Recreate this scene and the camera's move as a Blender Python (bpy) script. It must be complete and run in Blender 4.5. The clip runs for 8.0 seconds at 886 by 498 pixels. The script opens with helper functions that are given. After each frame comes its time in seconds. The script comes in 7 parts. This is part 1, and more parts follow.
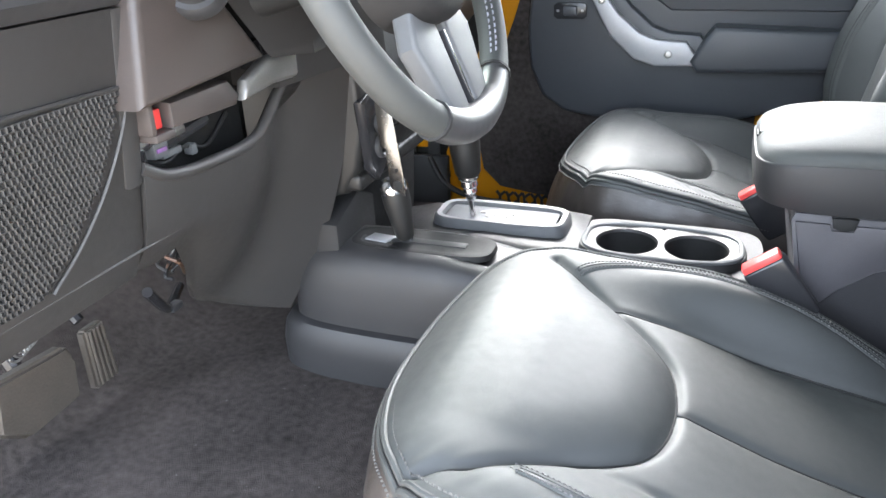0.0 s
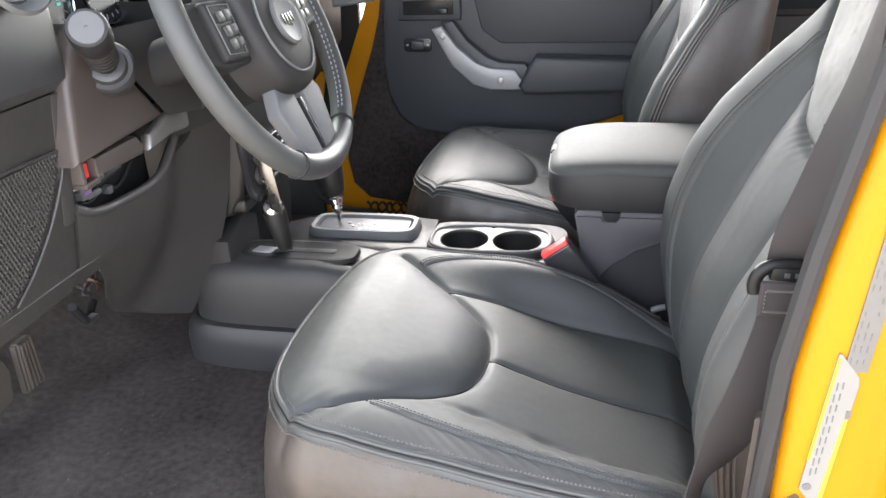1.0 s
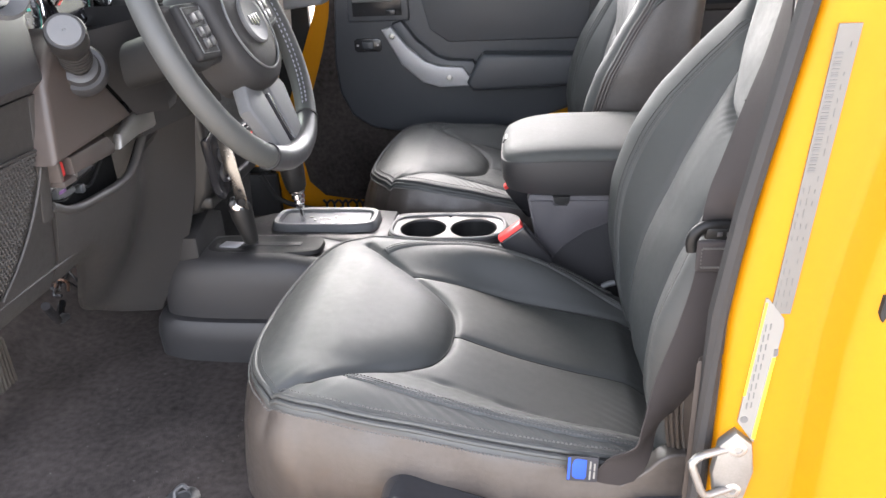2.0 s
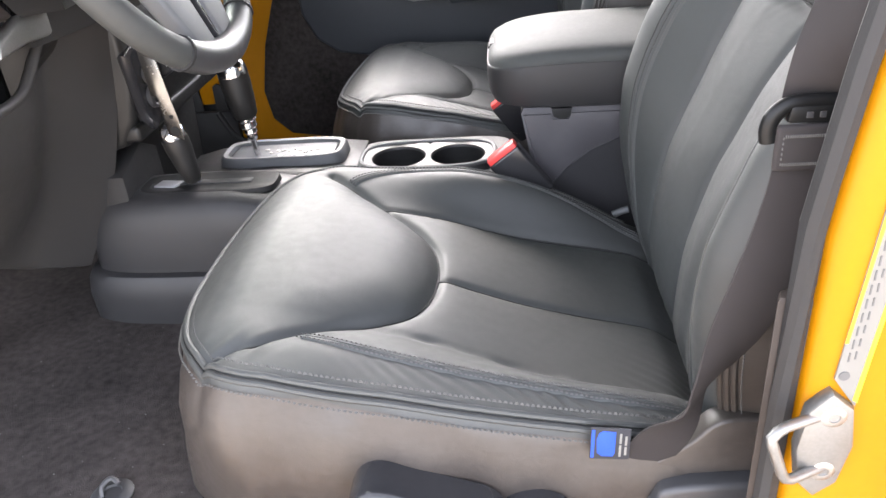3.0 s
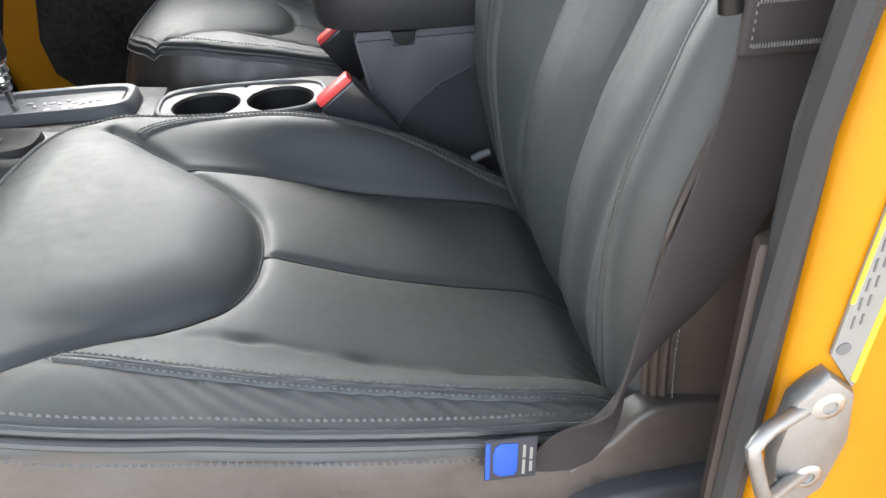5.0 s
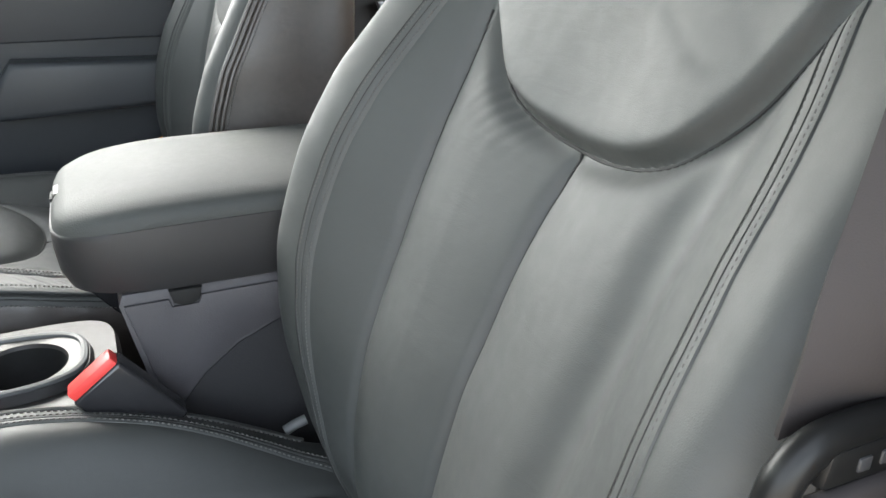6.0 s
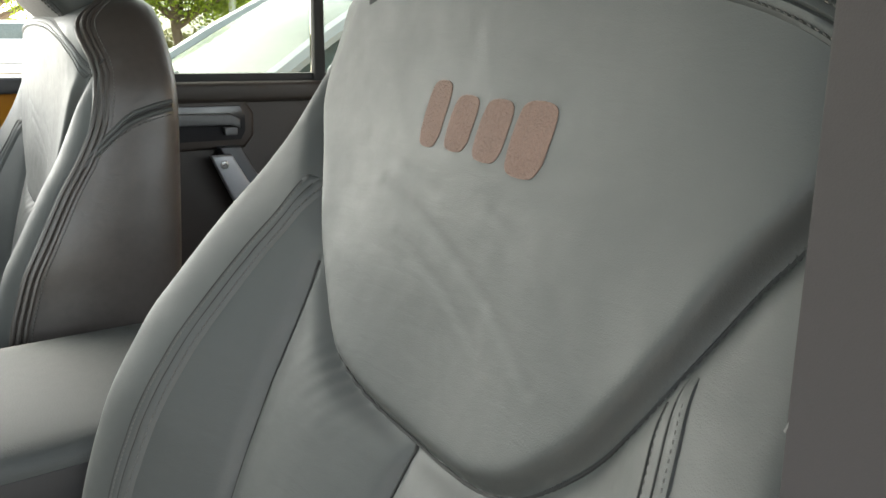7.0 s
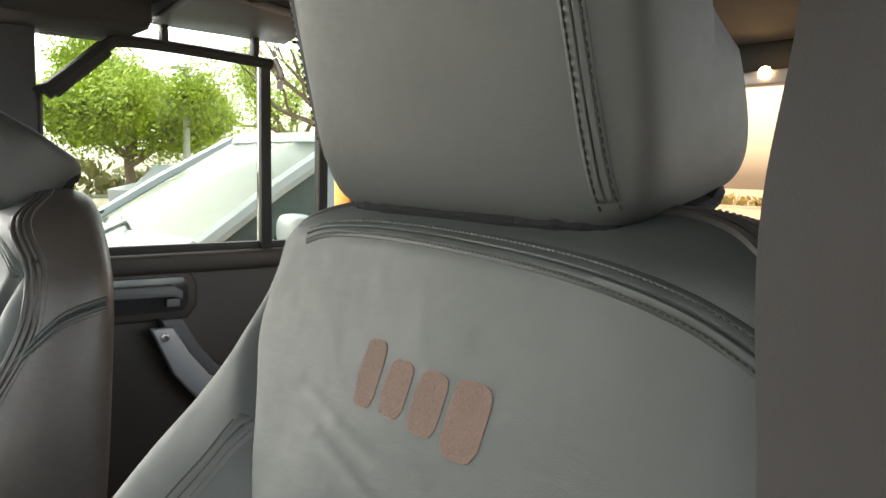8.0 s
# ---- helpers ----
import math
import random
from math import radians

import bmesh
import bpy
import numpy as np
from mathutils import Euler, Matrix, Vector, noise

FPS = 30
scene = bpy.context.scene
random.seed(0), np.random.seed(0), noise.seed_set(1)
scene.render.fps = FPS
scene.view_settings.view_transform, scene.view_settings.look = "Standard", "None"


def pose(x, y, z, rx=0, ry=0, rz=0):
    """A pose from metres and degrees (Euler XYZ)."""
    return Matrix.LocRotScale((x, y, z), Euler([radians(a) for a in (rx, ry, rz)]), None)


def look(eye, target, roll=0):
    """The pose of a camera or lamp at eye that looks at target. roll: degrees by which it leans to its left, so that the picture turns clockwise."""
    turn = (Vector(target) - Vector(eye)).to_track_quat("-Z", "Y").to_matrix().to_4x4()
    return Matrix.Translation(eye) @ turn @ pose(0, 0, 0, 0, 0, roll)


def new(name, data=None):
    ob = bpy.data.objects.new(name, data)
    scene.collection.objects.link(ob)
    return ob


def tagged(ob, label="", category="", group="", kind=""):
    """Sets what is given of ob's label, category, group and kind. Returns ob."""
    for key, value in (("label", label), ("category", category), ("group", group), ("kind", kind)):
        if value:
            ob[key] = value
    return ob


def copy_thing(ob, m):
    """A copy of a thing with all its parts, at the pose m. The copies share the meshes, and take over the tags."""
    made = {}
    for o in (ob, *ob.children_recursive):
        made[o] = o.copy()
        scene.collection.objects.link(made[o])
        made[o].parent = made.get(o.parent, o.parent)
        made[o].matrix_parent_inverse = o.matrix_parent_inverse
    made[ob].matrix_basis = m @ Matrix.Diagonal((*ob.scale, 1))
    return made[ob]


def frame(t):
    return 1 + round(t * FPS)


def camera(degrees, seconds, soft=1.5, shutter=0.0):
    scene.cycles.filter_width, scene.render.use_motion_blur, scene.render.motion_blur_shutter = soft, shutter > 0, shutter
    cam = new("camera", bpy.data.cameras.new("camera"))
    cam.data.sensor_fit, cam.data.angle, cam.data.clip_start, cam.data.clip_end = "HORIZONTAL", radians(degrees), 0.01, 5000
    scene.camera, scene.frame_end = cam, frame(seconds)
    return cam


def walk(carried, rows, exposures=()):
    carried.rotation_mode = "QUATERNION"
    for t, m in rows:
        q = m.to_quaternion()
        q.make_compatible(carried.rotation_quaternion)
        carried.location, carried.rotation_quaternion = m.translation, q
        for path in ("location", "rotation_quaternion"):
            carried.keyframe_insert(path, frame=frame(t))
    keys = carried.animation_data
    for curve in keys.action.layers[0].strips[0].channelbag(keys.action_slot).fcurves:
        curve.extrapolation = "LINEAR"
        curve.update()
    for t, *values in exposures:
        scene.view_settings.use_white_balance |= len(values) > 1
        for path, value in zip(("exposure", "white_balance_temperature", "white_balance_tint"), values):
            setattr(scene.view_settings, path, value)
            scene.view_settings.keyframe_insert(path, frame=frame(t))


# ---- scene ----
cam = camera(60.5, 8.0)
PATH = [
    (0, (0.208, -1.058, 0.634), (-0.422, 0.641, -0.212), -2.4),
    (0.5, (0.289, -1.204, 0.692), (-0.189, 0.539, -0.165), -2.6),
    (1, (0.319, -1.286, 0.745), (-0.03, 0.491, -0.102), -2.4),
    (1.5, (0.312, -1.357, 0.752), (0.055, 0.445, -0.077), -2.1),
    (1.7, (0.311, -1.368, 0.754), (0.078, 0.436, -0.078), -2.3),
    (2.8, (0.301, -1.232, 0.671), (0.101, 0.522, -0.269), -4.6),
    (3, (0.297, -1.177, 0.632), (0.107, 0.562, -0.338), -5.1),
    (3.5, (0.295, -1.086, 0.554), (0.12, 0.618, -0.48), -6.1),
    (4, (0.289, -1.073, 0.535), (0.143, 0.599, -0.553), -6.5),
    (4.2, (0.29, -1.07, 0.534), (0.171, 0.596, -0.568), -6.4),
    (5.3, (0.295, -0.936, 0.53), (0.696, 0.724, -0.511), 0.2),
    (5.5, (0.293, -0.876, 0.554), (0.827, 0.774, -0.442), 2.1),
    (6, (0.326, -0.795, 0.578), (1.086, 0.879, -0.209), 0.3),
    (6.5, (0.346, -0.764, 0.624), (1.311, 0.847, -0.064), 0.7),
    (7, (0.375, -0.738, 0.675), (1.499, 0.823, 0.129), 1.5),
    (7.5, (0.386, -0.732, 0.709), (1.598, 0.802, 0.29), 1.8),
    (8, (0.396, -0.723, 0.745), (1.652, 0.82, 0.539), 1.4),
]
walk(cam, [(t, look(eye, target, roll)) for t, eye, target, roll in PATH],
     exposures=[(0, 4.55, 6150, 9), (0.7, 4.17, 6450, 11), (1.4, 3.93, 6500, 14), (3, 4.01, 6500, 15), (4.2, 3.97, 6450, 14), (5.5, 3.50, 6300, 7), (6, 3.87, 6450, 6), (6.5, 3.75, 6600, 5), (7, 3.47, 6700, 4), (8, 3.36, 6750, 5)])

# ---- world, sun and exposure ----
world = bpy.data.worlds.new("sky")
scene.world = world
world.use_nodes = True
wn = world.node_tree.nodes
sky_tex = wn.new("ShaderNodeTexSky")
sky_tex.sky_type = "NISHITA"
sky_tex.sun_disc = False
sky_tex.sun_elevation = radians(42)
sky_tex.sun_rotation = radians(343)
sky_tex.air_density, sky_tex.dust_density, sky_tex.ozone_density = 1.0, 3.0, 1.0
cloud = wn.new("ShaderNodeHueSaturation")
cloud.inputs["Saturation"].default_value = 0.35
world.node_tree.links.new(sky_tex.outputs[0], cloud.inputs["Color"])
world.node_tree.links.new(cloud.outputs[0], wn["Background"].inputs[0])
wn["Background"].inputs[1].default_value = 0.15
sun_data = bpy.data.lights.new("sun", "SUN")
sun_data.energy, sun_data.angle, sun_data.color = 0.43, radians(85), (1.0, 0.98, 0.93)
sun = new("sun", sun_data)
sun.matrix_world = look((0, 0, 0), (0.22, -0.74, -0.63))


# ---- materials ----
def material(name, colour, rough=0.5, metal=0.0, grain=0.0, grain_scale=400.0, wear=0.12, wear_scale=9.0, coat=0.0,
             spec=0.5, kind="noise", rough_var=0.08, spread=0.0, creases=0.0):
    """A surface with colour variation at a large and a small scale, varied gloss and fine relief."""
    m = bpy.data.materials.new(name)
    m.use_nodes = True
    nt = m.node_tree
    n, l = nt.nodes, nt.links
    b = n["Principled BSDF"]
    tc = n.new("ShaderNodeTexCoord")
    big = n.new("ShaderNodeTexNoise")
    big.inputs["Scale"].default_value = wear_scale
    big.inputs["Detail"].default_value = 6
    small = n.new("ShaderNodeTexNoise")
    small.inputs["Scale"].default_value = wear_scale * 14
    small.inputs["Detail"].default_value = 4
    for t in (big, small):
        l.new(tc.outputs["Object"], t.inputs["Vector"])
    add = n.new("ShaderNodeMath")
    add.operation = "MULTIPLY_ADD"
    add.inputs[1].default_value = 0.5
    l.new(small.outputs[0], add.inputs[0])
    half = n.new("ShaderNodeMath")
    half.operation = "MULTIPLY"
    half.inputs[1].default_value = 0.5
    l.new(big.outputs[0], half.inputs[0])
    l.new(half.outputs[0], add.inputs[2])
    value = n.new("ShaderNodeMapRange")
    value.inputs[1].default_value, value.inputs[2].default_value = 0.3, 0.7
    value.inputs[3].default_value, value.inputs[4].default_value = 1 - wear, 1 + wear
    l.new(add.outputs[0], value.inputs[0])
    last = value.outputs[0]
    if spread:
        info = n.new("ShaderNodeObjectInfo")
        r = n.new("ShaderNodeMapRange")
        r.inputs[3].default_value, r.inputs[4].default_value = 1 - spread, 1 + spread
        l.new(info.outputs["Random"], r.inputs[0])
        mul = n.new("ShaderNodeMath")
        mul.operation = "MULTIPLY"
        l.new(last, mul.inputs[0])
        l.new(r.outputs[0], mul.inputs[1])
        last = mul.outputs[0]
    mix = n.new("ShaderNodeMix")
    mix.data_type, mix.blend_type = "RGBA", "MULTIPLY"
    mix.inputs["Factor"].default_value = 1.0
    mix.inputs["A"].default_value = (*colour, 1)
    l.new(last, mix.inputs["B"])
    l.new(mix.outputs["Result"], b.inputs["Base Color"])
    rr = n.new("ShaderNodeMapRange")
    rr.inputs[1].default_value, rr.inputs[2].default_value = 0.3, 0.7
    rr.inputs[3].default_value, rr.inputs[4].default_value = max(0.02, rough - rough_var), min(1, rough + rough_var)
    l.new(add.outputs[0], rr.inputs[0])
    l.new(rr.outputs[0], b.inputs["Roughness"])
    b.inputs["Metallic"].default_value = metal
    b.inputs["Coat Weight"].default_value = coat
    b.inputs["Coat Roughness"].default_value = 0.06
    b.inputs["Specular IOR Level"].default_value = spec
    if grain:
        if kind == "cells":
            g = n.new("ShaderNodeTexVoronoi")
            g.feature = "DISTANCE_TO_EDGE"
        elif kind == "weave":
            g = n.new("ShaderNodeTexWave")
            g.inputs["Distortion"].default_value = 0.4
            g.bands_direction = "DIAGONAL"
        else:
            g = n.new("ShaderNodeTexNoise")
            g.inputs["Detail"].default_value = 3
        g.inputs["Scale"].default_value = grain_scale
        l.new(tc.outputs["Object"], g.inputs["Vector"])
        bump = n.new("ShaderNodeBump")
        bump.inputs["Strength"].default_value = grain
        bump.inputs["Distance"].default_value = 0.002
        l.new(g.outputs[0], bump.inputs["Height"])
        l.new(bump.outputs[0], b.inputs["Normal"])
        if creases:
            stretch = n.new("ShaderNodeMapping")
            stretch.inputs["Scale"].default_value = (1.0, 0.45, 1.7)
            stretch.inputs["Rotation"].default_value = (0.5, 0.3, 0.4)
            l.new(tc.outputs["Object"], stretch.inputs["Vector"])
            fold = n.new("ShaderNodeTexNoise")
            fold.inputs["Scale"].default_value = 60
            fold.inputs["Detail"].default_value = 6
            fold.inputs["Distortion"].default_value = 0.8
            l.new(stretch.outputs[0], fold.inputs["Vector"])
            second = n.new("ShaderNodeBump")
            second.inputs["Strength"].default_value = creases
            second.inputs["Distance"].default_value = 0.004
            l.new(fold.outputs[0], second.inputs["Height"])
            l.new(bump.outputs[0], second.inputs["Normal"])
            l.new(second.outputs[0], b.inputs["Normal"])
    return m


LEATHER = material("black_leather", (0.029, 0.0313, 0.0304), 0.65, spec=0.75, rough_var=0.09, creases=0.06, grain=0.09, grain_scale=900, kind="cells", wear=0.18, wear_scale=7)
# seat leather for the sides, the ground's warm reflection mixed into its brown
SIDE_LEATHER = material("side_leather_with_warm_reflection", (0.040, 0.0335, 0.0295), 0.42, spec=0.55, rough_var=0.10, creases=0.10, grain=0.08, grain_scale=900, kind="cells", wear=0.25, wear_scale=8)
# vinyl of the armrest top, lighter than the lid's side for light from above
LEATHER_GREY = material("armrest_vinyl_lit_top", (0.046, 0.049, 0.048), 0.70, spec=0.32, grain=0.16, grain_scale=420, kind="cells", wear=0.1)
THREAD = material("grey_thread", (0.085, 0.083, 0.079), 0.8, grain=0.3, grain_scale=900)
DASH = material("dash_plastic", (0.032, 0.0302, 0.029), 0.50, grain=0.14, grain_scale=700, kind="cells", wear=0.08)
CONSOLE = material("console_plastic", (0.020, 0.0196, 0.0207), 0.5, spec=0.42, grain=0.14, grain_scale=700, kind="cells", wear=0.1)
BEZEL = material("grey_bezel_plastic", (0.095, 0.097, 0.10), 0.55, spec=0.4, grain=0.08, grain_scale=800, wear=0.08)
DOORTRIM = material("door_trim_plastic", (0.034, 0.0372, 0.043), 0.45, grain=0.14, grain_scale=650, kind="cells", wear=0.08)
GLOSS = material("gloss_black_plastic", (0.022, 0.022, 0.024), 0.2, spec=0.4, wear=0.1)
SEAM_DARK = material("seam_shadow_thread", (0.012, 0.012, 0.012), 0.8, wear=0.1)
BROWN = material("brown_column_plastic", (0.054, 0.044, 0.040), 0.5, grain=0.1, grain_scale=700, wear=0.12)
BRUSHED = material("brushed_steel", (0.20, 0.20, 0.196), 0.24, metal=1.0, wear=0.08, wear_scale=20)
LACE = material("pale_lacing_thread", (0.22, 0.23, 0.26), 0.7)
PILLAR = material("brownish_pillar_plastic", (0.029, 0.0222, 0.0188), 0.5, spec=0.35, grain=0.12, grain_scale=700, kind="cells", wear=0.1)
SATIN = material("satin_black_plastic", (0.036, 0.036, 0.038), 0.42, wear=0.1)
RUBBER = material("black_rubber", (0.021, 0.0205, 0.0208), 0.6, spec=0.3, grain=0.1, grain_scale=500)
KNIT = material("black_knit_hem", (0.009, 0.009, 0.010), 0.9, spec=0.2, grain=0.5, grain_scale=500, wear=0.2)
BIN_VINYL = material("grey_bin_vinyl", (0.046, 0.044, 0.049), 0.55, spec=0.4, grain=0.15, grain_scale=420, kind="cells")
BIN_FELT = material("dark_bin_lining", (0.017, 0.0168, 0.0185), 0.8, spec=0.3, grain=0.3, grain_scale=600)
GRIP = material("black_lever_grip", (0.013, 0.0126, 0.0122), 0.45, spec=0.4, grain=0.1, grain_scale=700)
TONGUE = material("black_belt_tongue_plastic", (0.008, 0.008, 0.008), 0.38, spec=0.2)
# near-black plastic, also used where a cavity's shade is put into the colour
DARK = material("dark_plastic_and_cavity_shade", (0.012, 0.012, 0.012), 0.7, spec=0.3)
CARPET = material("charcoal_carpet", (0.044, 0.038, 0.036), 0.95, grain=0.9, grain_scale=620, wear=0.6, wear_scale=6, spec=0.1)
YELLOW = material("yellow_car_paint", (0.37, 0.150, 0.0004), 0.42, coat=0.05, spec=0.2, wear=0.03, rough_var=0.03)
SILVER = material("silver_painted_plastic", (0.27, 0.27, 0.28), 0.40, metal=0.3, grain=0.05, grain_scale=900, wear=0.06)
CHROME = material("polished_chrome", (0.75, 0.75, 0.76), 0.10, metal=1.0, wear=0.05, rough_var=0.04)
STEEL = material("worn_steel", (0.42, 0.41, 0.40), 0.32, metal=1.0, wear=0.25, wear_scale=30)
ZINC = material("zinc_plated_steel", (0.24, 0.236, 0.228), 0.45, metal=0.8, wear=0.15, wear_scale=30)
PEDAL = material("worn_rubber_pedal", (0.062, 0.053, 0.045), 0.6, grain=0.3, grain_scale=250, wear=0.3, wear_scale=25)
RED = material("red_plastic", (0.62, 0.045, 0.04), 0.4, wear=0.08)
WEB = material("belt_webbing", (0.027, 0.0235, 0.0235), 0.8, spec=0.3, grain=0.10, grain_scale=1800, wear=0.12, wear_scale=60)
EMBLEM = material("brown_suede_emblem", (0.13, 0.082, 0.065), 0.85, grain=0.6, grain_scale=700, wear=0.16, wear_scale=40)
PAPER = material("label_paper", (0.165, 0.162, 0.15), 0.55, wear=0.04)
FOIL = material("grey_foil_label", (0.11, 0.108, 0.102), 0.45, metal=0.1, wear=0.06)
INK = material("faded_ink", (0.09, 0.09, 0.09), 0.6)
PURPLE = material("purple_plastic", (0.20, 0.09, 0.25), 0.45, wear=0.08)
LABEL_YELLOW = material("yellow_ink", (0.85, 0.62, 0.02), 0.5)
BLUE = material("blue_woven_thread", (0.008, 0.055, 0.36), 0.7, grain=0.4, grain_scale=900)
TAGBLACK = material("black_woven_tag", (0.02, 0.02, 0.025), 0.75, grain=0.4, grain_scale=900)
WHITE = material("white_thread", (0.7, 0.7, 0.72), 0.7)
HEADLINER = material("dark_headliner", (0.014, 0.0135, 0.0135), 0.85, grain=0.3, grain_scale=300)
PANEL_GREY = material("overhead_grey_panel", (0.075, 0.080, 0.088), 0.5, grain=0.1, grain_scale=400)
ASPHALT = material("pale_car_park_concrete", (0.46, 0.39, 0.31), 0.9, grain=0.6, grain_scale=60, wear=0.25, wear_scale=0.6)
CARWHITE = material("white_car_paint", (0.42, 0.44, 0.47), 0.35, coat=0.2, wear=0.03, wear_scale=2)
BARK = material("tree_bark", (0.22, 0.16, 0.12), 0.9, grain=0.8, grain_scale=30, wear=0.3, wear_scale=6)
LEAF = material("spring_leaves", (0.42, 0.52, 0.05), 0.6, wear=0.35, wear_scale=1.5)
HEDGE = material("far_shrubs", (0.22, 0.20, 0.07), 0.8, wear=0.4, wear_scale=0.8)
POLE = material("pale_concrete_pole", (0.6, 0.59, 0.56), 0.7, wear=0.1)
KERB = material("pale_concrete", (0.42, 0.40, 0.37), 0.85, grain=0.3, grain_scale=60)
WIRE = material("copper_wire", (0.10, 0.055, 0.035), 0.45, metal=0.3)


def glass(name, tint=(0.9, 0.95, 0.95), rough=0.0):
    m = bpy.data.materials.new(name)
    m.use_nodes = True
    n, l = m.node_tree.nodes, m.node_tree.links
    n.remove(n["Principled BSDF"])
    t, g, x = n.new("ShaderNodeBsdfTransparent"), n.new("ShaderNodeBsdfGlossy"), n.new("ShaderNodeMixShader")
    f = n.new("ShaderNodeFresnel")
    f.inputs[0].default_value = 1.12
    t.inputs[0].default_value = (*tint, 1)
    g.inputs["Roughness"].default_value = rough
    l.new(f.outputs[0], x.inputs[0])
    l.new(t.outputs[0], x.inputs[1])
    l.new(g.outputs[0], x.inputs[2])
    l.new(x.outputs[0], n["Material Output"].inputs[0])
    return m


GLASS = glass("window_glass", (0.55, 0.575, 0.535))
SCREEN = glass("laminated_windscreen_glass", (0.66, 0.70, 0.67))
TINTED = glass("tinted_rear_glass", (0.68, 0.56, 0.46))
CARGLASS = material("car_window_glass", (0.095, 0.115, 0.112), 0.15, spec=0.10, wear=0.25, wear_scale=2)


def glow(name, colour, strength):
    m = bpy.data.materials.new(name)
    m.use_nodes = True
    b = m.node_tree.nodes["Principled BSDF"]
    b.inputs["Base Color"].default_value = (*colour, 1)
    b.inputs["Emission Color"].default_value = (*colour, 1)
    b.inputs["Emission Strength"].default_value = strength
    return m


LAMP = glow("warm_lamp_lens", (1.0, 0.62, 0.28), 7.0)
READOUT = glow("teal_display", (0.02, 0.30, 0.24), 0.06)


# ---- mesh helpers ----
def link(name, mesh, mat, parent=None, label="", smooth=True):
    ob = new(name, mesh)
    if mat:
        mesh.materials.append(mat)
    if smooth:
        for p in mesh.polygons:
            p.use_smooth = True
    if parent:
        ob.parent = parent
    if label:
        tagged(ob, label)
    return ob


def part(name, bm, mat, parent=None, label="", smooth=True):
    """Links a bmesh as one mesh object under a thing or a part."""
    mesh = bpy.data.meshes.new(name)
    bmesh.ops.recalc_face_normals(bm, faces=bm.faces)
    bm.to_mesh(mesh)
    bm.free()
    ob = link(name, mesh, mat, parent, label, smooth)
    if smooth:
        mesh.set_sharp_from_angle(angle=radians(42))
    return ob


def raw(name, verts, faces, mat, parent=None, label="", smooth=True):
    mesh = bpy.data.meshes.new(name)
    mesh.from_pydata([tuple(v) for v in verts], [], faces)
    mesh.update()
    return link(name, mesh, mat, parent, label, smooth)


def thing(name, label, category, group="", kind="", at=(0, 0, 0)):
    ob = new(name)
    ob.location = at
    ob.empty_display_size = 0.05
    return tagged(ob, label, category, group, kind)


def box(x0, x1, y0, y1, z0, z1, bevel=0.004, seg=2):
    bm = bmesh.new()
    bmesh.ops.create_cube(bm, size=1)
    for v in bm.verts:
        v.co = Vector(((x0 + x1) / 2 + v.co.x * (x1 - x0), (y0 + y1) / 2 + v.co.y * (y1 - y0), (z0 + z1) / 2 + v.co.z * (z1 - z0)))
    if bevel:
        bmesh.ops.bevel(bm, geom=bm.edges[:], offset=bevel, segments=seg, profile=0.5, affect="EDGES")
    return bm


def moved(bm, m):
    bmesh.ops.transform(bm, matrix=m, verts=bm.verts[:])
    return bm


def joined(*bms):
    out = bmesh.new()
    for b in bms:
        me = bpy.data.meshes.new("tmp")
        b.to_mesh(me)
        b.free()
        out.from_mesh(me)
        bpy.data.meshes.remove(me)
    return out


def prism(poly, plane, d0, d1, bevel=0.004, seg=2):
    """A polygon given in one plane ('xz', 'yz' or 'xy'), made solid from d0 to d1 along the third axis."""
    def put(a, b, d):
        return {"xz": (a, d, b), "yz": (d, a, b), "xy": (a, b, d)}[plane]
    bm = bmesh.new()
    lo = [bm.verts.new(put(a, b, d0)) for a, b in poly]
    hi = [bm.verts.new(put(a, b, d1)) for a, b in poly]
    bm.faces.new(lo)
    bm.faces.new(hi)
    for i in range(len(poly)):
        j = (i + 1) % len(poly)
        bm.faces.new((lo[i], lo[j], hi[j], hi[i]))
    bmesh.ops.recalc_face_normals(bm, faces=bm.faces)
    if bevel:
        caps = [e for e in bm.edges if any(len(f.verts) == len(poly) and len(poly) > 4 for f in e.link_faces)] if len(poly) > 4 else bm.edges[:]
        bmesh.ops.bevel(bm, geom=caps, offset=bevel, segments=seg, profile=0.5, affect="EDGES", clamp_overlap=True)
    return bm


def smooth_path(points, n=8, closed=False):
    """Catmull-Rom through the points."""
    p = [Vector(q) for q in points]
    out = []
    count = len(p) if closed else len(p) - 1
    for i in range(count):
        a = p[i - 1] if (closed or i) else p[0] * 2 - p[1]
        b, c = p[i], p[(i + 1) % len(p)]
        d = p[(i + 2) % len(p)] if (closed or i + 2 < len(p)) else p[-1] * 2 - p[-2]
        for k in range(n):
            t = k / n
            out.append(0.5 * ((2 * b) + (c - a) * t + (2 * a - 5 * b + 4 * c - d) * t * t + (3 * b - a - 3 * c + d) * t ** 3))
    if not closed:
        out.append(p[-1])
    return out


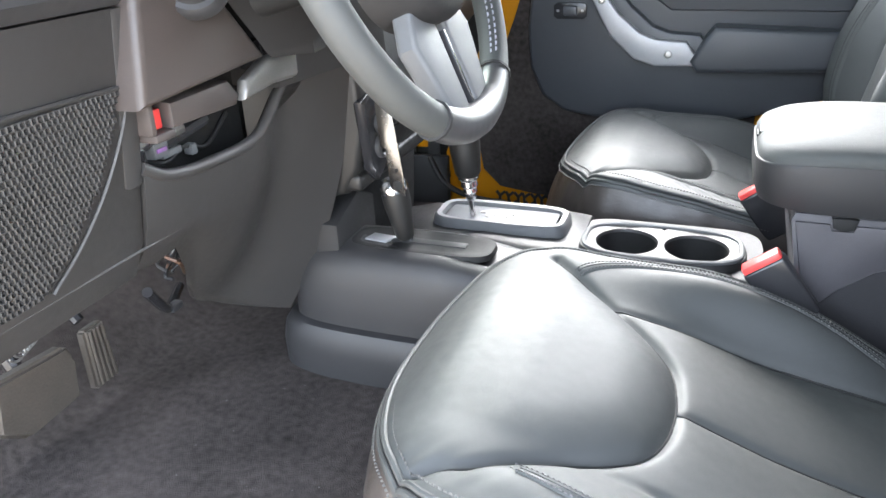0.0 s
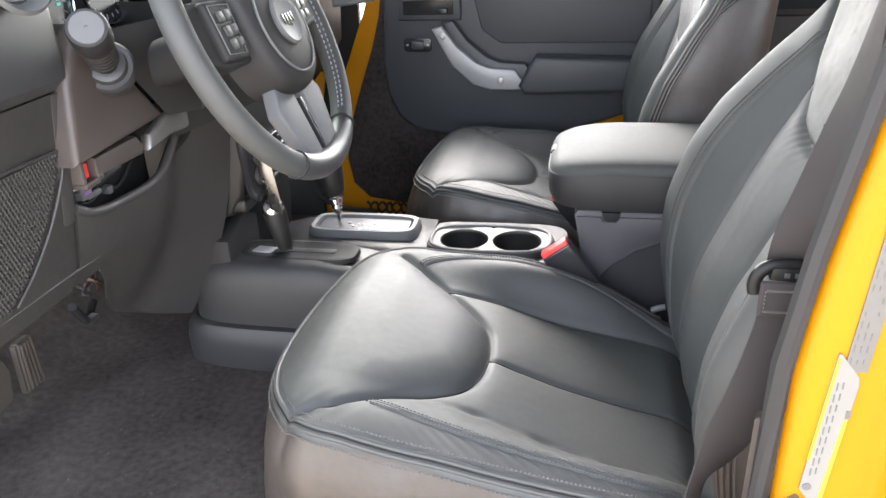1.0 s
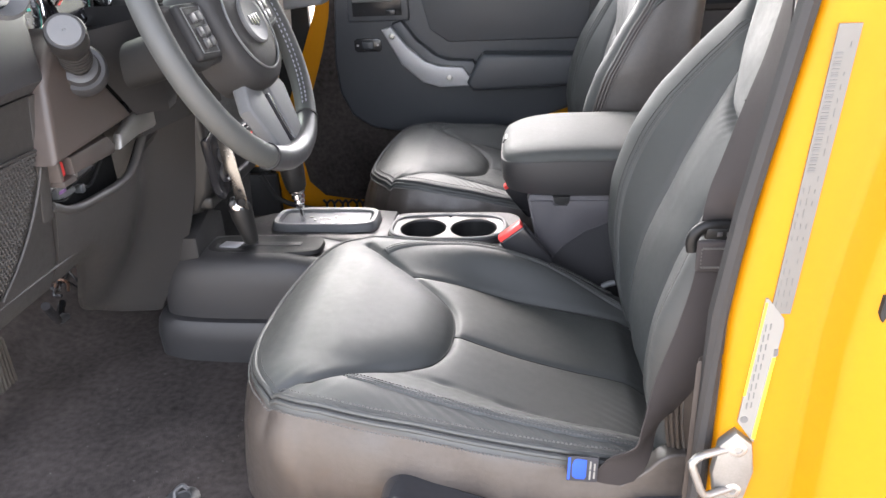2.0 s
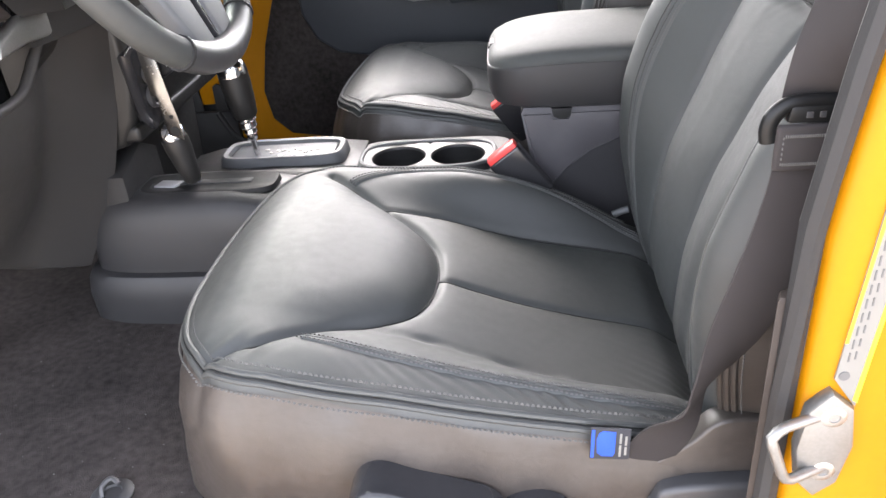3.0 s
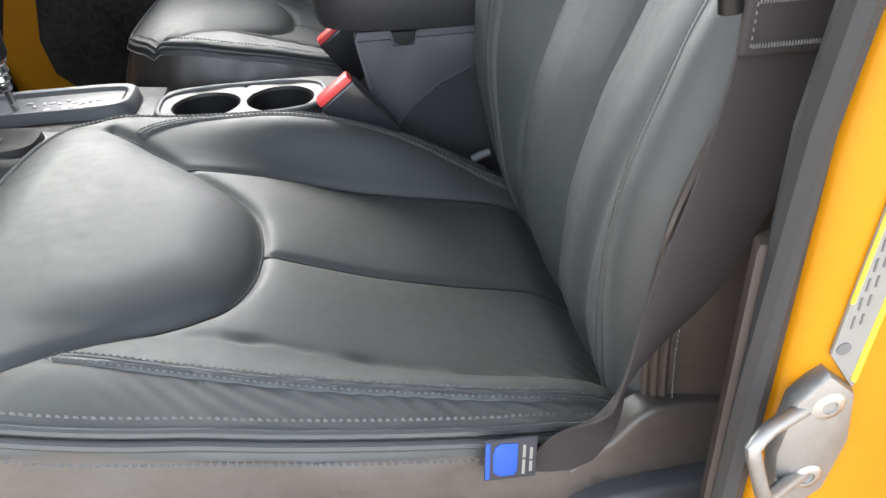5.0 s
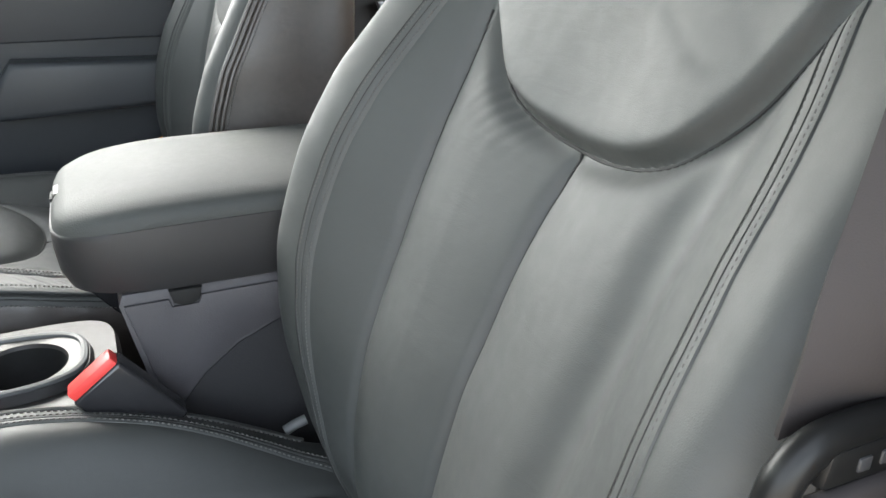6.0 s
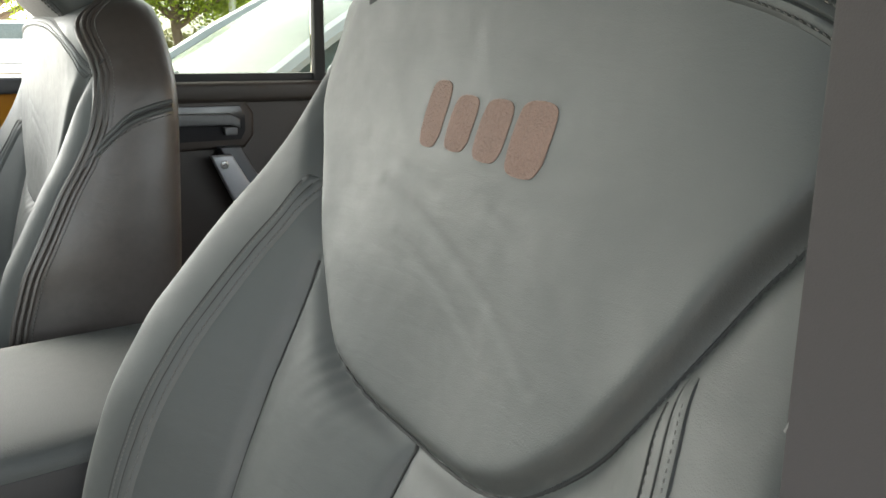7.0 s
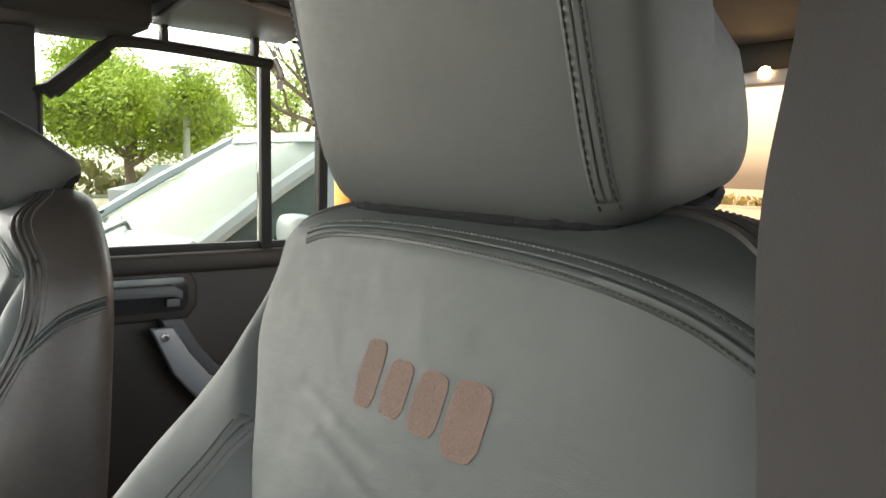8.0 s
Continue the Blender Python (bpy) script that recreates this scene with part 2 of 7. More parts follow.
def tube(path, radius, sides=10, closed=False, flat=1.0, up=(0, 0, 1)):
    """A tube along a path; radius may be a number or a function of 0..1; flat squashes it along its second axis."""
    bm = bmesh.new()
    rings = []
    n = len(path)
    for i, c in enumerate(path):
        a, b = path[i - 1] if (closed or i) else path[0], path[(i + 1) % n] if (closed or i + 1 < n) else path[-1]
        t = (Vector(b) - Vector(a)).normalized()
        s = t.cross(Vector(up))
        s = s.normalized() if s.length > 1e-4 else t.orthogonal().normalized()
        u = s.cross(t)
        r = radius(i / (n - 1)) if callable(radius) else radius
        rings.append([bm.verts.new(Vector(c) + s * math.cos(k * math.tau / sides) * r + u * math.sin(k * math.tau / sides) * r * flat) for k in range(sides)])
    for i in range(n if closed else n - 1):
        a, b = rings[i], rings[(i + 1) % n]
        for k in range(sides):
            bm.faces.new((a[k], a[(k + 1) % sides], b[(k + 1) % sides], b[k]))
    if not closed:
        bm.faces.new(rings[0])
        bm.faces.new(rings[-1])
    return bm


def lathe(profile, m=Matrix(), sides=32, caps=True):
    """Turns (radius, height) pairs round the local z axis, then places them by m."""
    bm = bmesh.new()
    rings = [[bm.verts.new((r * math.cos(k * math.tau / sides), r * math.sin(k * math.tau / sides), z)) for k in range(sides)] for r, z in profile]
    for a, b in zip(rings, rings[1:]):
        for k in range(sides):
            bm.faces.new((a[k], a[(k + 1) % sides], b[(k + 1) % sides], b[k]))
    if caps:
        bm.faces.new(rings[0])
        bm.faces.new(rings[-1])
    return moved(bm, m)


def along(a, b):
    """A frame at a whose z axis points to b."""
    return Matrix.Translation(a) @ (Vector(b) - Vector(a)).to_track_quat("Z", "Y").to_matrix().to_4x4()


def stitches(path, normal, length=0.0036, gap=0.0011, width=0.0007, lift=0.0006):
    """Short threads along a path, as one mesh of small rounded bars."""
    verts, faces = [], []
    pts = [Vector(p) for p in path]
    dist = [0.0]
    for a, b in zip(pts, pts[1:]):
        dist.append(dist[-1] + (b - a).length)
    s = 0.0
    while s + length <= dist[-1] + 1e-9:
        ends = []
        for q in (s, s + length):
            i = max(0, min(len(pts) - 2, int(np.searchsorted(dist, q)) - 1))
            f = (q - dist[i]) / max(1e-9, dist[i + 1] - dist[i])
            ends.append(pts[i].lerp(pts[i + 1], f))
        a, b = ends
        nrm = normal(a) if callable(normal) else Vector(normal)
        side = (b - a).cross(nrm).normalized() * width
        p, q = a.lerp(b, 0.25), a.lerp(b, 0.75)
        top, low = nrm * (lift * 1.8 + 0.0005), nrm * lift * 0.4
        k = len(verts)
        verts += [a - nrm * 0.0006, p - side + low, p + top, p + side + low, q - side + low, q + top, q + side + low, b - nrm * 0.0006]
        faces += [(k, k + 2, k + 1), (k, k + 3, k + 2), (k + 1, k + 2, k + 5, k + 4), (k + 2, k + 3, k + 6, k + 5), (k + 4, k + 5, k + 7), (k + 5, k + 6, k + 7)]
        s += length + gap
    return verts, faces


def sm(t):
    t = np.clip(t, 0, 1)
    return t * t * (3 - 2 * t)


def curve_dist(px, py, line):
    """Distance from points to a polyline in the plane."""
    d = np.full(px.shape, 9.0)
    for (ax, ay), (bx, by) in zip(line, line[1:]):
        vx, vy = bx - ax, by - ay
        t = np.clip(((px - ax) * vx + (py - ay) * vy) / (vx * vx + vy * vy), 0, 1)
        d = np.minimum(d, np.hypot(px - ax - t * vx, py - ay - t * vy))
    return d


def inside(px, py, poly):
    """Whether points lie inside a polygon."""
    r = np.zeros(px.shape, bool)
    for (ax, ay), (bx, by) in zip(poly, poly[1:] + poly[:1]):
        hit = ((ay > py) != (by > py)) & (px < (bx - ax) * (py - ay) / (by - ay + 1e-12) + ax)
        r ^= hit
    return r


def flat(points, n=8):
    return [(p.x, p.y) for p in smooth_path([(a, b, 0) for a, b in points], n)]


def ripple(x, y, s, seed):
    return np.array([noise.noise(Vector((a * s, b * s, seed))) for a, b in zip(x.ravel(), y.ravel())]).reshape(x.shape)


# ---- seats ----
def bend(x, xs, ys):
    """Smooth interpolation through knots, without overshoot."""
    xs, ys = np.array(xs, float), np.array(ys, float)
    h, d = np.diff(xs), np.diff(ys) / np.diff(xs)
    m = np.zeros(len(xs))
    for i in range(1, len(xs) - 1):
        if d[i - 1] * d[i] > 0:
            m[i] = (h[i - 1] + h[i]) / (h[i - 1] / d[i - 1] + h[i] / d[i])
    m[0], m[-1] = d[0], d[-1]
    q = np.clip(np.asarray(x, float), xs[0], xs[-1])
    i = np.clip(np.searchsorted(xs, q, side="right") - 1, 0, len(xs) - 2)
    t = (q - xs[i]) / h[i]
    return ys[i] * (1 + 2 * t) * (1 - t) ** 2 + m[i] * h[i] * t * (1 - t) ** 2 + ys[i + 1] * t * t * (3 - 2 * t) + m[i + 1] * h[i] * t * t * (t - 1)


SEAT_Y = 0.412
LEAN = radians(15.5)
BACK_UP, BACK_N = Vector((math.sin(LEAN), 0, math.cos(LEAN))), Vector((-math.cos(LEAN), 0, math.sin(LEAN)))
CREASE = Vector((0.478, 0, 0.085))

PAD_EDGE = flat([(-0.022, -0.224), (0.004, -0.216), (0.028, -0.207), (0.055, -0.194), (0.090, -0.170), (0.125, -0.146), (0.160, -0.122), (0.186, -0.096), (0.201, -0.058), (0.206, -0.015),
                 (0.204, 0.020), (0.196, 0.052), (0.172, 0.085), (0.127, 0.126), (0.085, 0.162), (0.045, 0.200)])
PAD_POLY = PAD_EDGE + [(0.0, 0.30), (-0.12, 0.30), (-0.12, -0.30), (-0.04, -0.26)]
MID_SEAM = flat([(0.206, -0.015), (0.30, -0.013), (0.40, -0.011), (0.53, -0.008)])
IN_SEAM = flat([(0.127, 0.128), (0.194, 0.136), (0.257, 0.142), (0.322, 0.149), (0.388, 0.155), (0.457, 0.162), (0.53, 0.170)])
OUT_FOLD = flat([(0.128, -0.144), (0.18, -0.143), (0.24, -0.145), (0.30, -0.147), (0.37, -0.150), (0.44, -0.152), (0.53, -0.155)])
OUT_SEAM = flat([(0.088, -0.186), (0.14, -0.198), (0.22, -0.206), (0.31, -0.210), (0.40, -0.213), (0.51, -0.214)])
RIM_IN = flat([(0.075, 0.176), (0.10, 0.196), (0.14, 0.212), (0.20, 0.218), (0.27, 0.218), (0.34, 0.213), (0.41, 0.204), (0.46, 0.195), (0.51, 0.184)])


def rear_height(x, v):
    """The cushion's height but for its front pad: a hollow seat between two bolsters."""
    seat = bend(x, [-0.12, -0.09, -0.06, -0.02, 0.02, 0.06, 0.10, 0.128, 0.16, 0.206, 0.257, 0.312, 0.368, 0.425, 0.452, 0.48, 0.53],
                [0.100, 0.148, 0.182, 0.203, 0.211, 0.211, 0.204, 0.197, 0.188, 0.174, 0.154, 0.133, 0.116, 0.102, 0.094, 0.074, 0.040])
    near = bend(x, [-0.12, -0.09, -0.06, -0.027, 0.0, 0.043, 0.106, 0.176, 0.238, 0.301, 0.343, 0.441, 0.53], [0.105, 0.150, 0.182, 0.199, 0.211, 0.220, 0.216, 0.201, 0.185, 0.170, 0.161, 0.140, 0.075])
    far = bend(x, [-0.12, -0.09, -0.06, -0.02, 0.05, 0.10, 0.152, 0.207, 0.261, 0.314, 0.368, 0.416, 0.454, 0.50, 0.53], [0.105, 0.150, 0.182, 0.204, 0.216, 0.211, 0.208, 0.206, 0.197, 0.181, 0.157, 0.130, 0.108, 0.090, 0.080])
    near_edge = np.minimum(near - 0.004, bend(x, [-0.12, -0.03, 0.043, 0.101, 0.18, 0.26, 0.34, 0.42, 0.53], [0.10, 0.194, 0.218, 0.209, 0.196, 0.180, 0.165, 0.149, 0.075]))
    a = sm((np.abs(v) - 0.138) / 0.066)
    z = seat + (np.where(v < 0, near, far) - seat) * a
    b = np.clip((np.abs(v) - 0.207) / 0.045, 0, 1) ** 1.5
    return z + np.where(v < 0, near_edge - near, -0.014) * b


def cushion_height(x, v):
    """Height of the seat cushion's top above the floor."""
    z = rear_height(x, v)
    pad = inside(x, v, PAD_POLY)
    d = curve_dist(x, v, PAD_EDGE)
    rise = 0.022 * np.clip(1 - (v / 0.27) ** 2, 0, 1) * (1 - 0.55 * sm((0.0 - x) / 0.07))
    roll = 1 - (1 - np.clip(d / 0.060, 0, 1)) ** 2.4
    z = z + np.where(pad, rise * roll, 0.0)
    z -= 0.0045 * np.exp(-(d / 0.006) ** 2)
    rear = np.where(pad, 0.0, 1.0) * (1 - np.exp(-d / 0.012))
    e = np.minimum(curve_dist(x, v, MID_SEAM), curve_dist(x, v, IN_SEAM))
    z -= rear * (0.0035 * np.exp(-(e / 0.0045) ** 2) - 0.0065 * (1 - np.exp(-e / 0.024)))
    e = curve_dist(x, v, OUT_FOLD)
    wavy = 1 + 0.5 * np.sin(x * 70) + 0.35 * np.sin(x * 157 + 1.0)
    z -= rear * 0.0022 * np.exp(-(e / 0.006) ** 2) * wavy
    near_front = np.exp(-((x - 0.030) / 0.040) ** 2 - ((v + 0.205) / 0.020) ** 2)
    z += 0.0014 * np.sin((x * 0.80 - v * 0.60 - 0.17) * 300) * near_front
    z += 0.0007 * np.sin((x * 0.95 + v * 1.2) * 330 + 2 * np.sin(x * 40)) * np.exp(-((v + 0.222) / 0.018) ** 2) * sm((x - 0.10) / 0.12)
    tuck = sm((x - 0.36) / 0.10) * np.exp(-((v + 0.13) / 0.05) ** 2)
    z += 0.0007 * np.sin((x * 0.5 + v) * 420) * tuck
    return z


def shell(name, top, ring_profile, close, mat, parent, out_dir, down, wrinkle=0.0, label="", plane=None, side=None, front=0.0):
    """A padded form: a grid of points on top, and rings that run on from its border, outwards and down."""
    nu, nv = top.shape[:2]
    verts = [tuple(p) for p in top.reshape(-1, 3)]
    faces = [(i * nv + j, i * nv + j + 1, (i + 1) * nv + j + 1, (i + 1) * nv + j) for i in range(nu - 1) for j in range(nv - 1)]
    border = [j for j in range(nv)] + [i * nv + nv - 1 for i in range(1, nu)] + [(nu - 1) * nv + j for j in range(nv - 2, -1, -1)] + [i * nv for i in range(nu - 2, 0, -1)]
    prev = border
    pts = np.array([verts[k] for k in border])
    nxt, bef = np.roll(pts, -3, 0), np.roll(pts, 3, 0)
    tang = nxt - bef
    d = np.array(down)
    tang -= np.outer(tang @ d, d)
    outw = np.cross(tang, d)
    outw /= np.linalg.norm(outw, axis=1)[:, None] + 1e-9
    if ((pts - pts.mean(0)) * outw).sum() < 0:
        outw = -outw
    for _ in range(6):
        outw = (np.roll(outw, 1, 0) + outw * 2 + np.roll(outw, -1, 0)) / 4
    outw /= np.linalg.norm(outw, axis=1)[:, None] + 1e-9
    for k, (o, drop) in enumerate(ring_profile):
        q = pts + outw * (o + front * drop ** 2 * np.clip(-outw[:, :1], 0, 1)) + d * drop
        if plane is not None:
            f = (k + 1) / len(ring_profile)
            f = f * f * (3 - 2 * f)
            q += np.outer((plane + drop - q @ d) * f, d)
        if wrinkle and k > 1:
            for m in range(len(q)):
                q[m] += outw[m] * wrinkle * (noise.noise(Vector(q[m]) * 9) + 0.5 * noise.noise(Vector(q[m]) * 23))
        base = len(verts)
        verts += [tuple(p) for p in q]
        now = list(range(base, base + len(q)))
        faces += [(prev[a], prev[(a + 1) % len(prev)], now[(a + 1) % len(now)], now[a]) for a in range(len(now))]
        prev = now
        if side and k == side[1]:
            cut_faces, cut_ring = len(faces), base
    if close:
        faces.append(tuple(prev))
    if side:
        bm = bmesh.new()
        vs = [bm.verts.new(p) for p in verts[cut_ring:]]
        for f in faces[cut_faces:]:
            bm.faces.new([vs[i - cut_ring] for i in f])
        part(side[0], bm, SIDE_LEATHER, parent, "leather side panel with a brownish reflected tint in its colour")
        verts, faces = verts[:cut_ring + len(border)], faces[:cut_faces]
    bm = bmesh.new()
    vs = [bm.verts.new(p) for p in verts]
    for f in faces:
        bm.faces.new([vs[i] for i in f])
    return part(name, bm, mat, parent, label)


def cushion_ripple(x, v):
    return 0.0008 * ripple(x, v, 16, 3.0) + 0.0002 * ripple(x, v, 70, 5.0)


def back_ripple(v, h):
    return 0.0008 * ripple(v, h, 15, 9.0) + 0.0002 * ripple(v, h, 70, 11.0)


def cushion_front(b):
    """Where the cushion's front edge runs, across its width from -1 to 1."""
    corner = 0.045 * (1 - np.sqrt(np.clip(1 - (np.clip((np.abs(b) - 0.70) / 0.30, 0, 1)) ** 2, 0, 1)))
    return 0.004 + corner - 0.072 * (1 - b ** 2)


def cushion_half(x):
    return bend(x, [-0.05, 0.0, 0.06, 0.15, 0.36, 0.48, 0.53], [0.222, 0.232, 0.242, 0.249, 0.241, 0.231, 0.222])


def seat_cushion(parent):
    nu, nv = 230, 204
    a = np.linspace(0, 1, nu)[:, None]
    b = np.linspace(-1, 1, nv)[None, :]
    front = cushion_front(b)
    x = front + a * (0.52 - front)
    hw = cushion_half(x)
    v = b * hw
    z = cushion_height(x, v)
    z += cushion_ripple(x, v)
    top = np.stack([x, v, z], -1)
    rings = [(0.003, 0.002), (0.0055, 0.006), (0.0075, 0.011), (0.0095, 0.017), (0.0115, 0.022), (0.0130, 0.028), (0.0180, 0.042), (0.0215, 0.068), (0.0205, 0.10), (0.013, 0.140), (-0.002, 0.185)]
    shell("cushion", top, rings, True, LEATHER, parent, None, (0, 0, -1), 0.0065, side=("skirt", 3), front=1.2)


def lay(line, f, lift=0.0013):
    return [f(a, b, lift) for a, b in line]


def on_cushion(x, v, lift=0.0006):
    a, b = np.array([x]), np.array([v])
    return Vector((x, v, float((cushion_height(a, b) + cushion_ripple(a, b))[0]) + lift))


BPAD = flat([(-0.236, 0.78), (-0.236, 0.66), (-0.216, 0.600), (-0.194, 0.551), (-0.179, 0.523), (-0.165, 0.490), (-0.149, 0.457), (-0.130, 0.427), (-0.104, 0.401), (-0.079, 0.389), (-0.050, 0.383), (-0.016, 0.381),
             (0.030, 0.385), (0.066, 0.395), (0.092, 0.412), (0.131, 0.456), (0.166, 0.514), (0.196, 0.560), (0.212, 0.605), (0.224, 0.66), (0.224, 0.78)])
BPAD_POLY = BPAD + [(0.15, 0.90), (-0.15, 0.90)]
B_MID = flat([(-0.004, 0.382), (0, 0.33), (0, 0.25), (0, 0.12), (0, -0.02)])
B_SIDE = flat([(0.139, 0.452), (0.136, 0.40), (0.132, 0.34), (0.127, 0.27), (0.122, 0.20), (0.118, 0.12), (0.115, -0.02)])
B_RIM = flat([(0.165, 0.510), (0.170, 0.478), (0.179, 0.446), (0.185, 0.410), (0.190, 0.36), (0.193, 0.317), (0.194, 0.27), (0.191, 0.22), (0.184, 0.157), (0.175, 0.107), (0.166, 0.05), (0.160, -0.02)])
B_RIM_OUT = flat([(-0.165, 0.490), (-0.187, 0.43), (-0.204, 0.35), (-0.211, 0.28), (-0.204, 0.17), (-0.190, 0.08), (-0.175, -0.02)])
B_SIDE_OUT = flat([(-0.139, 0.432), (-0.136, 0.36), (-0.128, 0.25), (-0.118, 0.12), (-0.115, -0.02)])
PAD_FOLDS = [flat(p) for p in ([(0.075, 0.520), (0.02, 0.503), (-0.04, 0.478), (-0.092, 0.448)], [(0.048, 0.492), (0.0, 0.474), (-0.045, 0.452)], [(0.105, 0.545), (0.062, 0.532), (0.022, 0.522)], [(-0.03, 0.520), (-0.075, 0.500), (-0.115, 0.470)])]
YOKE = flat([(-0.212, 0.592), (-0.200, 0.606), (-0.178, 0.621), (-0.146, 0.633), (-0.103, 0.641), (-0.05, 0.646), (0.018, 0.649), (0.080, 0.649), (0.125, 0.645), (0.155, 0.637)])


def back_height(v, h):
    """How far the backrest's face stands forward of its plane."""
    mid = bend(h, [-0.04, 0.0, 0.027, 0.086, 0.128, 0.163, 0.207, 0.25, 0.30, 0.33, 0.379, 0.45, 0.70], [-0.034, -0.010, 0.006, 0.019, 0.025, 0.026, 0.025, 0.019, 0.011, 0.004, -0.008, -0.012, -0.012])
    flank = bend(h, [-0.04, 0.0, 0.03, 0.068, 0.126, 0.176, 0.22, 0.272, 0.31, 0.359, 0.404, 0.447, 0.55, 0.70], [-0.034, -0.012, 0.010, 0.028, 0.040, 0.043, 0.039, 0.031, 0.025, 0.016, 0.005, -0.003, -0.012, -0.012])
    crest = bend(h, [-0.03, 0.015, 0.06, 0.10, 0.14, 0.18, 0.23, 0.30, 0.37, 0.41, 0.46, 0.51, 0.55, 0.60, 0.70],
                      [-0.020, 0.004, 0.030, 0.050, 0.067, 0.078, 0.086, 0.083, 0.068, 0.052, 0.030, 0.004, -0.010, -0.018, -0.020])
    k = np.abs(v + 0.004)
    n = mid + (flank - mid) * sm(k / 0.13) + (crest - flank) * sm((k - 0.115) / 0.125)
    hw = back_half(h)
    n -= 0.018 * np.clip((np.abs(v) - (hw - 0.030)) / 0.030, 0, 1) ** 2.2
    pad = inside(v, h, BPAD_POLY)
    d = curve_dist(v, h, BPAD)
    low = sm((0.60 - h) / 0.08)
    n += np.where(pad, 0.010 * sm(d / 0.013), 0.0) * (1 - sm((h - 0.54) / 0.08) * sm((np.abs(v) - (hw - 0.06)) / 0.06))
    n -= 0.005 * np.exp(-(d / 0.009) ** 2) * (0.35 + 0.65 * low)
    rest = np.where(pad, 0.0, 1.0) * (1 - np.exp(-d / 0.010))
    e = np.minimum(curve_dist(v, h, B_MID), curve_dist(v, h, B_SIDE))
    soft = curve_dist(v, h, B_SIDE_OUT)
    n += rest * (-0.0045 * np.exp(-(e / 0.0045) ** 2) + 0.012 * (1 - np.exp(-e / 0.026)) - 0.003)
    n -= rest * 0.008 * np.exp(-(soft / 0.020) ** 2)
    for k, fold in enumerate(PAD_FOLDS):
        e = curve_dist(v, h, fold)
        n -= (0.0007, 0.0005, 0.0004, 0.0005)[k] * np.exp(-(e / 0.0042) ** 2)
    pleat = np.sin((v * 0.8 + h * 0.6) * 560) * np.exp(-d / 0.016) * np.exp(-((v - 0.066) / 0.036) ** 2) * np.exp(-((h - 0.395) / 0.03) ** 2)
    n += np.where(pad, 0.0003, 0.0011) * pleat
    n -= 0.055 * sm((h - 0.630) / 0.06) ** 1.6
    return n


def back_half(h):
    return bend(h, [-0.05, 0.0, 0.06, 0.14, 0.22, 0.30, 0.38, 0.46, 0.53, 0.58, 0.64, 0.70],
                [0.190, 0.207, 0.229, 0.247, 0.256, 0.258, 0.255, 0.246, 0.236, 0.229, 0.220, 0.210])


def on_back(v, h, lift=0.0018):
    a, b = np.array([v]), np.array([h])
    n = float((back_height(a, b) + back_ripple(a, b))[0]) + lift
    return CREASE + BACK_UP * h + BACK_N * n + Vector((0, v, 0))


